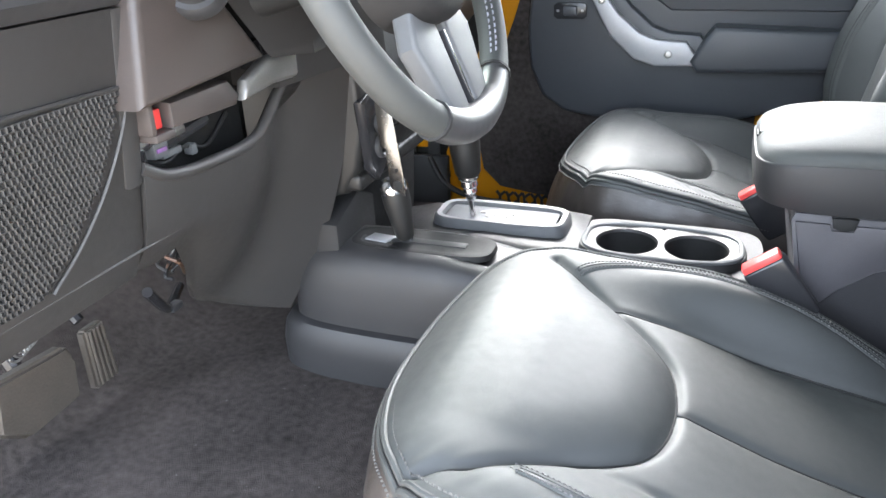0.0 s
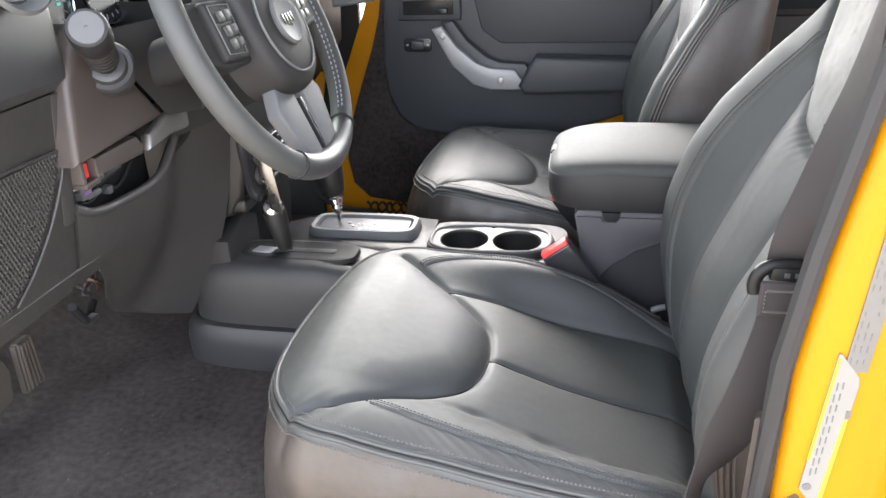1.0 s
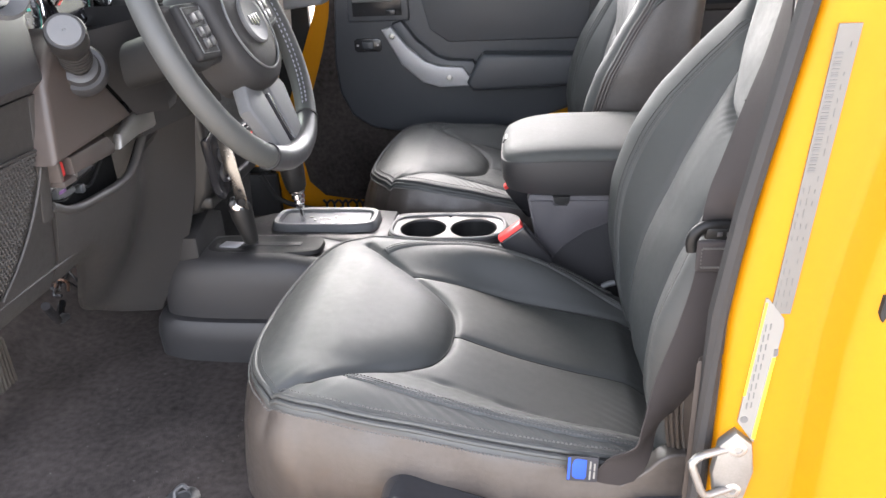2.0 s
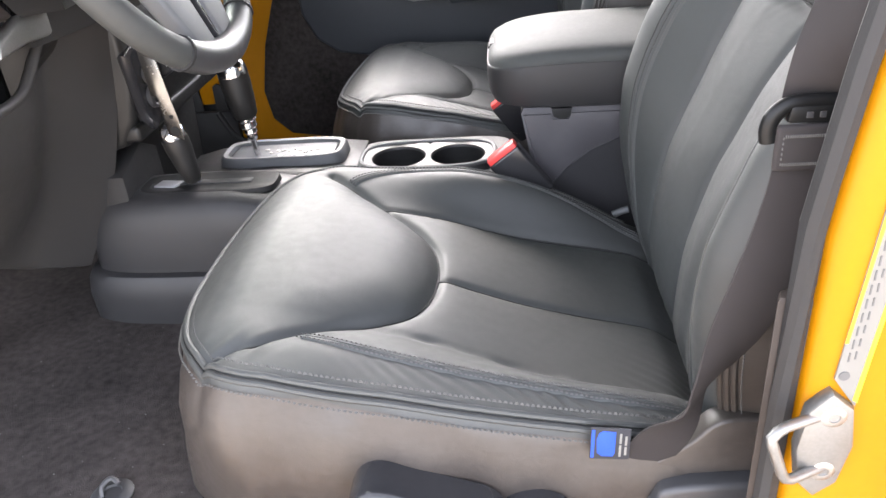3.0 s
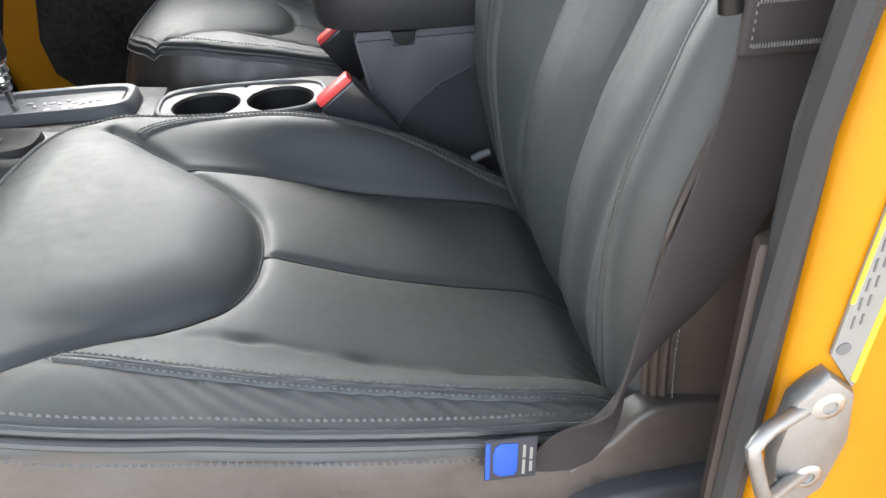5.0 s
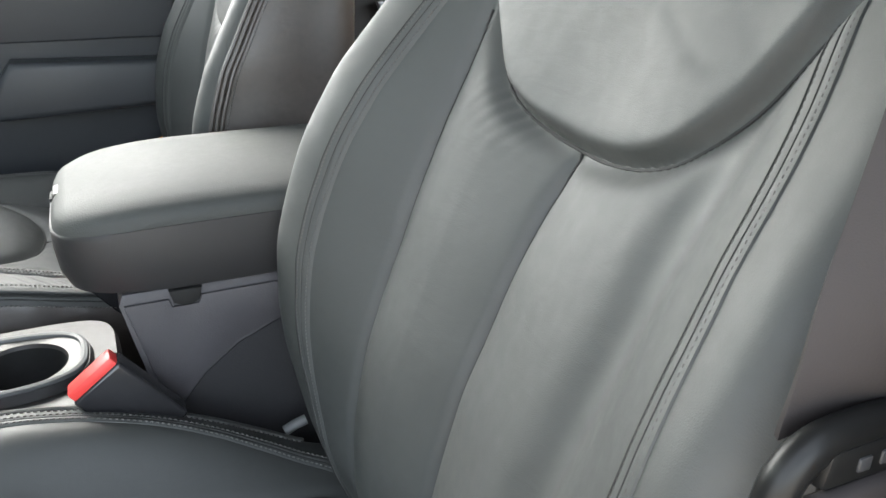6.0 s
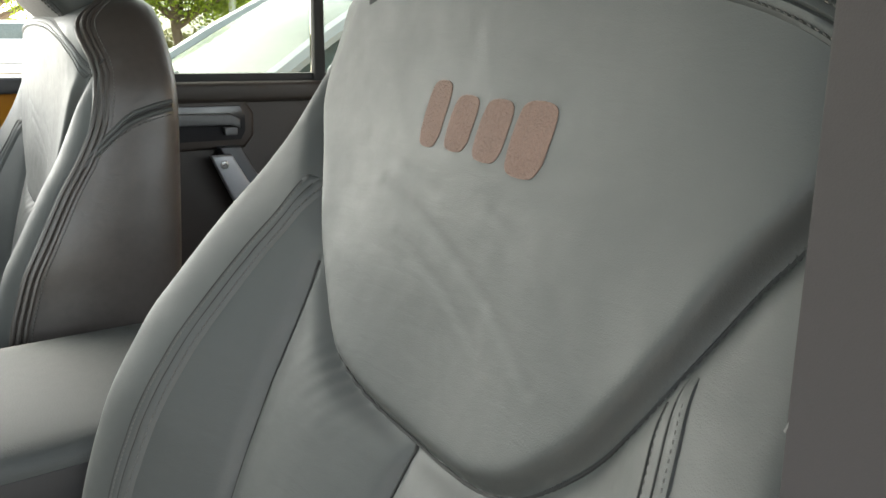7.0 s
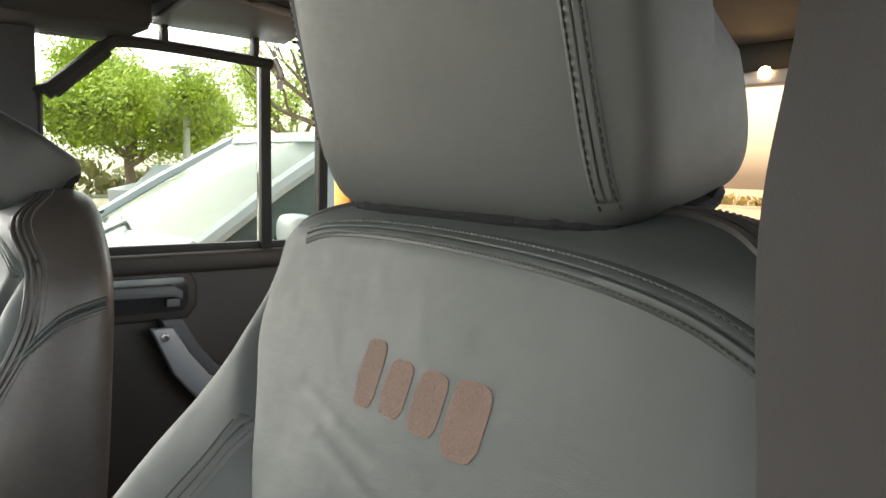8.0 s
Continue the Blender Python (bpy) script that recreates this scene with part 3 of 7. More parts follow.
def seat_back(parent):
    nu, nv = 270, 210
    a = np.linspace(0, 1, nu)[:, None]
    b = np.linspace(-1, 1, nv)[None, :]
    corner = 0.13 * (1 - np.sqrt(np.clip(1 - (np.clip((np.abs(b) - 0.45) / 0.55, 0, 1)) ** 2, 0, 1)))
    h = -0.04 + a * (0.680 + 0.04 - corner)
    v = b * back_half(h)
    n = back_height(v, h) + back_ripple(v, h)
    base = np.array(CREASE)[None, None, :]
    top = base + h[..., None] * np.array(BACK_UP) + n[..., None] * np.array(BACK_N) + v[..., None] * np.array([0, 1, 0])
    rings = [(0.0018, 0.004), (0.004, 0.011), (0.0065, 0.022), (0.0085, 0.036), (0.010, 0.052), (0.010, 0.070), (0.008, 0.088), (0.003, 0.102), (-0.006, 0.112), (-0.020, 0.119), (-0.040, 0.122)]
    shell("backrest", top, rings, True, LEATHER, parent, None, tuple(-BACK_N), 0.002, "", float(np.array(CREASE) @ np.array(-BACK_N)), side=("back_side_panel", 1))
    rim = np.concatenate([top[24:, 0], top[-1, 1:-1], top[::-1][:-24, -1]])
    for _ in range(10):
        rim[1:-1] = (rim[:-2] + 2 * rim[1:-1] + rim[2:]) / 4
    rim = rim[::3]
    side = np.cross(np.gradient(rim, axis=0), np.array(BACK_N))
    side /= np.linalg.norm(side, axis=1)[:, None]
    side *= np.sign((side * (rim - rim.mean(0))).sum())
    def edge(o, dn):
        return [Vector(q) for q in rim + side * o + np.array(BACK_N) * dn]
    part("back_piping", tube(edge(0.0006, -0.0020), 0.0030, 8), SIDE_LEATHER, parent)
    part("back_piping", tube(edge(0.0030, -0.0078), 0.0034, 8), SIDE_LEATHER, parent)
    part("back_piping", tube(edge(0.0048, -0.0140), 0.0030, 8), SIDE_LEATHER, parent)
    for sign in (-1, 1):
        def flank_path(dh):
            """Runs from the front edge back across the side panel, below the headrest."""
            out = []
            for h, dn, o in ((0.480, -0.004, 0.0010), (0.505, -0.014, 0.0050), (0.528, -0.032, 0.0090), (0.545, -0.056, 0.0112), (0.556, -0.082, 0.0106), (0.562, -0.104, 0.004)):
                hw = float(back_half(h + dh))
                n0 = float(back_height(np.array([sign * hw]), np.array([h + dh]))[0]) * max(0.0, 1 + dn / 0.06)
                out.append(CREASE + BACK_UP * (h + dh) + BACK_N * (n0 + dn) + Vector((0, sign * (hw + o), 0)))
            return smooth_path(out, 6)
        part("back_flank_seam", tube(flank_path(0.0), 0.0026, 8), LEATHER, parent)
        part("back_flank_seam", tube(flank_path(0.009), 0.0026, 8), LEATHER, parent)
        part("back_flank_crease", tube(flank_path(0.0045), 0.0014, 6), SEAM_DARK, parent)
        v, f = stitches(flank_path(-0.006), (0, sign, 0), 0.0038, 0.0012, 0.0007, 0.0008)
        raw("back_flank_stitching", v, f, THREAD, parent, "grey thread stitching", smooth=False)["kind"] = "stuff"
    verts, faces = [], []
    middle = CREASE + BACK_UP * 0.3
    for line3, flat_on in ((edge(-0.0045, 0.0012), True), (edge(0.0085, -0.0200), False)):
        v, f = stitches(line3, BACK_N if flat_on else (lambda p: (p - middle).normalized()), 0.0036, 0.0008, 0.0007, 0.0003)
        faces += [tuple(i + len(verts) for i in q) for q in f]
        verts += v
    raw("back_stitching", verts, faces, THREAD, parent, "grey thread stitching", smooth=False)["kind"] = "stuff"


def seam_threads(parent, lines, f, normal, name="stitching", thread=THREAD, fine=False):
    verts, faces = [], []
    for line in lines:
        v, fc = stitches(lay(line, f, 0.0010 if fine else 0.0013), normal, *((0.0030, 0.0005, 0.0005, 0.0003) if fine else ()))
        faces += [tuple(i + len(verts) for i in q) for q in fc]
        verts += v
    raw(name, verts, faces, thread, parent, "stitching along a seam", smooth=False)["kind"] = "stuff"


FLAT_RIB = ((-0.0086, -0.0020), (-0.0072, 0.0006), (-0.0058, 0.0011), (-0.0030, 0.0013), (-0.0008, 0.0011), (0.0, 0.0), (0.0008, 0.0011), (0.0030, 0.0013), (0.0058, 0.0011), (0.0072, 0.0006), (0.0086, -0.0020))
RIB = ((-0.0092, -0.0030), (-0.0080, 0.0001), (-0.0062, 0.0011), (-0.0053, 0.0002), (-0.0043, 0.0012), (-0.0014, 0.0016), (-0.0006, 0.0010), (0.0, -0.0010),
       (0.0006, 0.0010), (0.0014, 0.0016), (0.0043, 0.0012), (0.0053, 0.0002), (0.0062, 0.0011), (0.0080, 0.0001), (0.0092, -0.0030))


def crease(line, f, parent, name="crease", r=0.0013, lift=0.0003):
    """The dark joint line between two padded panels, a cord in the colour of the seam's shadow."""
    g = np.array(line)
    p = f(g[:, 0], g[:, 1], 0 * g[:, 0] + lift)
    return part(name, tube([Vector(q) for q in p], r, 6), SEAM_DARK, parent)


def seam_ribbon(line, f, parent, scale=1.0, rib=RIB):
    """A raised double seam that follows a line on a padded surface."""
    fine = [(p.x, p.y) for p in smooth_path([(a, b, 0) for a, b in line[::2] + ([line[-1]] if len(line) % 2 == 0 else [])], 5)]
    cols = [np.array(shifted(fine, o * scale)) for o, _ in rib]
    g = np.stack(cols, 1)
    lift = np.array([z for _, z in rib])[None, :] * scale + 0.0006 + 0 * g[..., 0]
    n, m = g.shape[:2]
    ease = np.clip(np.minimum(np.arange(n), n - 1 - np.arange(n)) / 3, 0, 1)[:, None]
    p = f(g[..., 0], g[..., 1], lift * ease - 0.003 * (1 - ease))
    faces = [(i * m + j, i * m + j + 1, (i + 1) * m + j + 1, (i + 1) * m + j) for i in range(n - 1) for j in range(m - 1)]
    bm = bmesh.new()
    vs = [bm.verts.new(q) for q in p.reshape(-1, 3)]
    for q in faces:
        bm.faces.new([vs[k] for k in q])
    return part("seam", bm, LEATHER, parent)


def cushion_points(x, v, lift):
    return np.stack([x, v, cushion_height(x, v) + cushion_ripple(x, v) + lift], -1)


def back_points(v, h, lift):
    n = back_height(v, h) + back_ripple(v, h) + lift
    return np.array(CREASE) + h[..., None] * np.array(BACK_UP) + n[..., None] * np.array(BACK_N) + v[..., None] * np.array([0, 1, 0])


def back_normal(p):
    """The direction in which the backrest's padded face looks at a point on it."""
    v, h, e = p.y, (p - CREASE).dot(BACK_UP), 0.004
    a = back_height(np.array([v - e, v + e, v, v]), np.array([h, h, h - e, h + e]))
    return (BACK_N - Vector((0, 1, 0)) * float((a[1] - a[0]) / (2 * e)) - BACK_UP * float((a[3] - a[2]) / (2 * e))).normalized()


def shifted(line, d):
    """The line moved sideways by d in its plane."""
    out = []
    for i, p in enumerate(line):
        a, b = line[max(0, i - 1)], line[min(len(line) - 1, i + 1)]
        tx, ty = b[0] - a[0], b[1] - a[1]
        k = math.hypot(tx, ty) or 1
        out.append((p[0] - ty / k * d, p[1] + tx / k * d))
    return out


def pillow(w, d, h, r=0.45, nu=28, nv=28, taper=0.0):
    """A rounded block (superellipsoid) w by d by h about the origin."""
    bm = bmesh.new()
    rows = []
    def se(c, e):
        return math.copysign(abs(c) ** e, c)
    for i in range(nu + 1):
        p = -math.pi / 2 + math.pi * i / nu
        row = []
        for j in range(nv):
            q = math.tau * j / nv
            x = se(math.cos(p), r) * se(math.cos(q), r)
            y = se(math.cos(p), r) * se(math.sin(q), r)
            z = se(math.sin(p), r)
            k = 1 + taper * z
            row.append(bm.verts.new((x * d / 2, y * w / 2 * k, z * h / 2)))
        rows.append(row)
    for a, b in zip(rows, rows[1:]):
        for j in range(nv):
            bm.faces.new((a[j], a[(j + 1) % nv], b[(j + 1) % nv], b[j]))
    bmesh.ops.remove_doubles(bm, verts=bm.verts[:], dist=1e-5)
    return bm


HEAD_M = Matrix.Translation((0.702, 0.030, 0.861)) @ Matrix.Rotation(radians(-13), 4, "Y")
HEAD_W, HEAD_D, HEAD_H, HEAD_R, HEAD_T = 0.286, 0.124, 0.280, 0.27, 0.01


def head_points(y, z, lift):
    p = 2 / HEAD_R
    zz = np.abs(z / (HEAD_H / 2))
    x = -HEAD_D / 2 * np.clip(1 - (np.abs(y) / (HEAD_W / 2 * (1 + HEAD_T * z / (HEAD_H / 2)))) ** p - zz ** p, 1e-4, 1) ** (1 / p)
    side = np.sign(y) * np.clip((np.abs(y) - 0.085) / 0.04, 0, 1)
    q = np.stack([x - lift, y + side * lift, z], -1)
    return np.array([HEAD_M @ Vector(v) for v in q.reshape(-1, 3)]).reshape(q.shape)


def on_head(y, z, lift=0.0006):
    return Vector(head_points(np.array([y]), np.array([z]), np.array([lift]))[0])


def headrest(parent):
    bm = pillow(HEAD_W, HEAD_D, HEAD_H, HEAD_R, 64, 88, HEAD_T)
    for v in bm.verts:
        if v.co.x > 0:
            zz = v.co.z / (HEAD_H / 2)
            v.co.y *= 1 - (0.02 + (0.72 if v.co.y < 0 else 0.0) * max(0.0, zz + 0.45)) * v.co.x / (HEAD_D / 2)
            v.co.x *= max(-0.15, 0.38 - 0.58 * zz)
    moved(bm, HEAD_M)
    for v in bm.verts:
        v.co += Vector((-1, 0, 0)) * 0.0012 * noise.noise(v.co * 26)
    head = part("headrest", bm, LEATHER, parent)
    for side in (-1, 1):
        line = flat([(side * ((0.111 if side < 0 else 0.136) - 0.006 * (z / 0.118)), z) for z in np.linspace(-0.124, 0.122, 9)], 6)
        seam_ribbon(line, head_points, head, 0.85)
        seam_threads(head, [shifted(line, 0.0048), shifted(line, -0.0048)], on_head, HEAD_M.to_3x3() @ Vector((-0.8, side * 0.6, 0)), thread=SEAM_DARK)
    rng = random.Random(3)
    low = []
    for q in np.linspace(0, math.tau, 72, endpoint=False):
        c, s = math.cos(q), math.sin(q)
        sag = 0.010 * math.exp(-((q - 4.4) / 0.35) ** 2)
        low.append(HEAD_M @ Vector(((0.040 if c > 0 else 0.052) * math.copysign(abs(c) ** 0.35, c), 0.122 * math.copysign(abs(s) ** 0.35, s), -0.134 - sag + rng.uniform(-0.001, 0.001))))
    part("hem", tube(low, lambda f: 0.0056 + 0.0009 * math.sin(f * 160), 8, closed=True), KNIT, head, "gathered black hem of the cover")
    for y in (-0.055, 0.085):
        part("headrest_post", tube([(0.715, y, 0.60), (0.712, y, 0.79)], 0.006, 10), CHROME, parent)


def edge_seam(seat):
    """The corded double seam round the cushion's upper edge, with its two rows of thread."""
    start = float(cushion_front(np.array(1.0)))
    line = [(float(x), -float(cushion_half(x))) for x in np.linspace(0.455, start, 54)]
    for b in np.sin(np.linspace(-1.5, 1.5, 120)):
        x = float(cushion_front(np.array(b)))
        line.append((x, b * float(cushion_half(x))))
    line += [(x, -v) for x, v in reversed(line[:54])]
    g = np.array(line)
    run = np.concatenate([[0], np.cumsum(np.linalg.norm(np.diff(g, axis=0), axis=1))])
    even = np.linspace(0, run[-1], 320)
    g = np.stack([np.interp(even, run, g[:, 0]), np.interp(even, run, g[:, 1])], -1)
    for _ in range(14):
        g[1:-1] = (g[:-2] + 2 * g[1:-1] + g[2:]) / 4
    t = np.gradient(g, axis=0)
    out = np.stack([t[:, 1], -t[:, 0]], -1)
    out /= np.linalg.norm(out, axis=1)[:, None]
    if (out * (g - g.mean(0))).sum() < 0:
        out = -out
    z = cushion_height(g[:, 0], g[:, 1])
    def row(o, dz):
        p = g + out * o
        return [Vector((float(a), float(b), float(c) + dz)) for (a, b), c in zip(p, z)]
    part("piping", tube(row(0.0030, -0.0016), 0.0032, 8), LEATHER, seat)
    part("piping", tube(row(0.0072, -0.0082), 0.0034, 8), LEATHER, seat)
    part("crease", tube(row(0.0068, -0.0046), 0.0010, 6), SEAM_DARK, seat)
    verts, faces = [], []
    for line3, nrm in ((row(-0.0050, 0.0022), lambda p: Vector((0, 0, 1))), (row(0.0130, -0.0165), None)):
        v, f = stitches(line3, nrm or (lambda p: Vector((p.x - 0.2, p.y * 1.6, 0.02)).normalized()), 0.0040, 0.0010, 0.0008, 0.0010)
        faces += [tuple(i + len(verts) for i in q) for q in f]
        verts += v
    raw("stitching", verts, faces, THREAD, seat, "grey thread stitching", smooth=False)["kind"] = "stuff"


def build_seat(label):
    seat = thing("car_seat", label, "seat", "front seats")
    seat_cushion(seat)
    seat_back(seat)
    headrest(seat)
    seam_ribbon(RIM_IN, cushion_points, seat)
    for line in (PAD_EDGE[16:], MID_SEAM, IN_SEAM):
        crease(line, cushion_points, seat)
    for line in (BPAD[14:-14], B_MID, B_SIDE):
        crease(line, back_points, seat, "back_crease")
    for line in (B_RIM[2:], B_RIM_OUT[2:]):
        for o in (0.0, 0.0068):
            crease(shifted(line, o), back_points, seat, "back_crease", 0.0007, 0.0012 if o == 0 else 0.0016)
    seam_ribbon(OUT_SEAM, cushion_points, seat, 0.8)
    for line, rib in ((B_RIM, RIB), (B_RIM_OUT, FLAT_RIB), (YOKE, RIB)):
        seam_ribbon(line, back_points, seat, 0.85 if line is YOKE else 1.0, rib).name = "back_seam"
    seam_threads(seat, [shifted(l, d) for l, e in ((RIM_IN, 0.0056), (OUT_SEAM, 0.0045)) for d in (e, -e)], on_cushion, (0, 0, 1))
    seam_threads(seat, [shifted(l, d)[2:-3] for l, e in ((B_RIM, 0.0052), (B_RIM_OUT, 0.0052), (YOKE, 0.0047)) for d in (e, -e)], on_back, back_normal, "back_stitching", fine=True)
    edge_seam(seat)
    part("seat_base", box(0.06, 0.46, -0.19, 0.19, 0.004, 0.06, 0.01), DARK, seat)
    for y in (-0.19, 0.19):
        part("seat_rail", box(0.03, 0.50, y - 0.018, y + 0.018, 0.0, 0.028, 0.004), DARK, seat)
    return seat


driver_seat = build_seat("black leather front car seat with stitched seams, driver's side")
passenger_seat = copy_thing(driver_seat, pose(0.012, SEAT_Y, -0.030))
tagged(passenger_seat, "black leather front passenger seat with padded headrest")
turn = Matrix.Translation(CREASE + Vector((0, 0, -0.025))) @ Matrix.Rotation(radians(-11), 4, "Y") @ Matrix.Translation(-CREASE)
low = Vector((0.70, 0, 0.74))
nod = Matrix.Translation(low + Vector((0, 0, -0.02))) @ Matrix.Rotation(radians(-18), 4, "Y") @ Matrix.Translation(-low)
for piece in passenger_seat.children:
    if piece.name.startswith("headrest") and "post" not in piece.name:
        piece.matrix_local = turn @ nod
    elif piece.name.startswith(("back", "headrest")):
        piece.matrix_local = turn.copy()
driver_seat.location = (0, -SEAT_Y, 0)


# ---- body shell ----
def structure(name, bm, mat, label, smooth=True):
    return tagged(part(name, bm, mat, None, "", smooth), label, "", "", "structure")


NX, NY = 170, 100
verts = []
for x in np.linspace(-0.95, 2.2, NX):
    for y in np.linspace(-0.74, 0.765, NY):
        z = -0.13 * float(sm((np.array(y) - 0.10) / 0.05)) + max(0.0, -0.57 - x) * 0.62
        z += 0.0015 * noise.noise(Vector((x * 18, y * 18, 1))) + 0.001 * noise.noise(Vector((x * 70, y * 70, 4)))
        verts.append((x, y, z))
faces = [(i * NY + j, (i + 1) * NY + j, (i + 1) * NY + j + 1, i * NY + j + 1) for i in range(NX - 1) for j in range(NY - 1)]
tagged(raw("floor", verts, faces, CARPET), "dusty charcoal carpet on the car's floor", "", "", "structure")
structure("floor_underside", box(-0.95, 2.2, -0.74, 0.80, -0.34, -0.20, 0), DARK, "dark underbody below the carpet")
structure("sill_left", box(-0.95, 0.50, -0.82, -0.742, -0.34, -0.012, 0.012), YELLOW, "yellow painted door sill")

structure("roof", box(-0.24, 2.22, -0.80, 0.80, 1.07, 1.13, 0.02), HEADLINER, "dark hardtop roof lining over the rear")
structure("wall_rear", joined(box(2.16, 2.22, -0.78, 0.78, -0.16, 0.585, 0.01), box(2.16, 2.22, -0.78, -0.66, 0.585, 1.07, 0.01), box(2.16, 2.22, 0.66, 0.78, 0.585, 1.07, 0.01), box(2.16, 2.22, -0.66, 0.66, 1.0, 1.07, 0.01)), DARK, "dark tailgate with a window opening")
structure("wall_firewall", box(-1.0, -0.93, -0.78, 0.80, -0.2, 0.62, 0.01), DARK, "dark firewall behind the pedals")
structure("wall_left_rear", joined(box(0.74, 2.16, -0.78, -0.72, -0.16, 0.58, 0.01), box(1.30, 1.36, -0.76, -0.70, 0.58, 1.07, 0.01), box(2.08, 2.16, -0.76, -0.70, 0.58, 1.07, 0.01), box(0.74, 2.16, -0.78, -0.70, 1.0, 1.07, 0.01)), DARK, "dark rear door and side panel of the car")
structure("window_frame_front", joined(tube([(-0.86, -0.72, 0.60), (-0.30, -0.70, 1.08)], 0.035, 10), tube([(-0.86, 0.72, 0.60), (-0.30, 0.70, 1.08)], 0.035, 10), tube([(-0.30, -0.72, 1.08), (-0.30, 0.72, 1.08)], 0.03, 10)), HEADLINER, "dark windscreen frame")
# out of view; this tinted pane is added to dim light on the backrests
part("windscreen", prism([(-0.866, 0.60), (-0.306, 1.08), (-0.302, 1.077), (-0.862, 0.596)], "xz", -0.69, 0.69, 0), SCREEN, thing("windscreen", "unseen green-tinted windscreen added to dim the light on the seats", "", "", "structure"))
structure("roll_bar_left", tube(smooth_path([(-0.32, -0.66, 1.06), (0.2, -0.67, 1.10), (0.62, -0.67, 1.08), (1.4, -0.66, 1.06)], 8), 0.028, 12), HEADLINER, "padded black roll bar along the roof edge")
structure("roll_bar_right", tube(smooth_path([(-0.32, 0.62, 1.06), (0.2, 0.63, 1.09), (0.62, 0.63, 1.08), (1.4, 0.62, 1.05)], 8), 0.028, 12), HEADLINER, "padded black roll bar along the far roof edge")

# the yellow pillar beside the open door, its dark inner trim and seal
jamb = [(0.489, -0.742), (0.497, -0.752), (0.508, -0.757), (0.530, -0.758), (0.558, -0.758), (0.566, -0.764), (0.572, -0.792), (0.582, -0.802), (0.61, -0.806), (0.66, -0.822), (0.78, -0.826), (0.78, -0.73), (0.489, -0.73)]
def jamb_at(z):
    lean = float(np.interp(z, [-0.34, 0.40, 0.50, 1.07], [0.0, 0.0, 0.011, 0.100]))
    return [(x + lean, y) for x, y in jamb]
bm = bmesh.new()
levels = [[bm.verts.new((x, y, z)) for x, y in jamb_at(z)] for z in np.linspace(-0.34, 1.07, 30)]
for a, b in zip(levels, levels[1:]):
    for k in range(len(jamb)):
        bm.faces.new((a[k], a[(k + 1) % len(jamb)], b[(k + 1) % len(jamb)], b[k]))
bm.faces.new(levels[0])
bm.faces.new(levels[-1])
structure("pillar_yellow", bm, YELLOW, "glossy yellow painted door pillar")
lower = prism([(0.468, -0.744), (0.74, -0.744), (0.74, -0.702), (0.56, -0.718), (0.486, -0.727), (0.472, -0.733)], "xy", -0.02, 0.345, 0.004)
structure("pillar_trim_lower", lower, PILLAR, "dark plastic lower pillar trim")
upper = prism([(0.480, -0.744), (0.74, -0.744), (0.74, -0.704), (0.56, -0.722), (0.490, -0.730), (0.480, -0.736)], "xy", 0.349, 1.07, 0.004)
bmesh.ops.bisect_plane(upper, geom=upper.verts[:] + upper.edges[:] + upper.faces[:], plane_co=(0, 0, 0.50), plane_no=(0, 0, 1))
bmesh.ops.bisect_plane(upper, geom=upper.verts[:] + upper.edges[:] + upper.faces[:], plane_co=(0, 0, 0.40), plane_no=(0, 0, 1))
for v in upper.verts:
    v.co.x += float(np.interp(v.co.z, [0.40, 0.50, 1.07], [0.0, 0.013, 0.107]))
structure("pillar_trim_upper", upper, PILLAR, "dark plastic upper pillar trim")
structure("door_seal", tube([(0.480, -0.744, -0.02), (0.481, -0.745, 0.25), (0.481, -0.745, 0.40), (0.493, -0.745, 0.50), (0.509, -0.745, 0.60), (0.549, -0.745, 0.85), (0.582, -0.745, 1.06)], 0.0085, 8), RUBBER, "black rubber door seal")

# far side: front door
structure("wall_right_front", prism(flat([(-0.64, -0.30), (0.30, -0.31), (0.62, -0.30)]) + [(0.62, 0.575), (-0.245, 0.575), (-0.275, 0.47), (-0.375, 0.23), (-0.45, 0.01), (-0.44, -0.06), (-0.50, -0.11), (-0.64, -0.12)], "xz", 0.776, 0.80, 0), YELLOW, "yellow painted metal of the far front door")
structure("wall_kick", joined(box(-0.95, -0.30, 0.802, 0.82, -0.3, 0.66, 0), box(-0.95, -0.60, 0.74, 0.80, -0.25, 0.66, 0.01)), DARK, "dark kick panel of the far footwell")
structure("kick_plate", prism([(-0.60, 0.02), (-0.49, 0.02), (-0.43, 0.18), (-0.40, 0.30), (-0.62, 0.30)], "xz", 0.775, 0.785, 0.002), YELLOW, "yellow painted hinge pillar in the far footwell")

kick_clips = thing("panel_clip", "black plastic clips on the yellow footwell metal", "clip")
for x in (-0.550, -0.482):
    part("clip", prism([(x - 0.018, -0.01), (x + 0.016, -0.01), (x + 0.012, 0.072), (x - 0.004, 0.078), (x - 0.016, 0.070)], "xz", 0.766, 0.7745, 0.002), RUBBER, kick_clips)
structure("kick_band", box(-0.62, -0.44, 0.752, 0.774, -0.14, 0.004, 0.006), RUBBER, "black lower band of the far footwell")

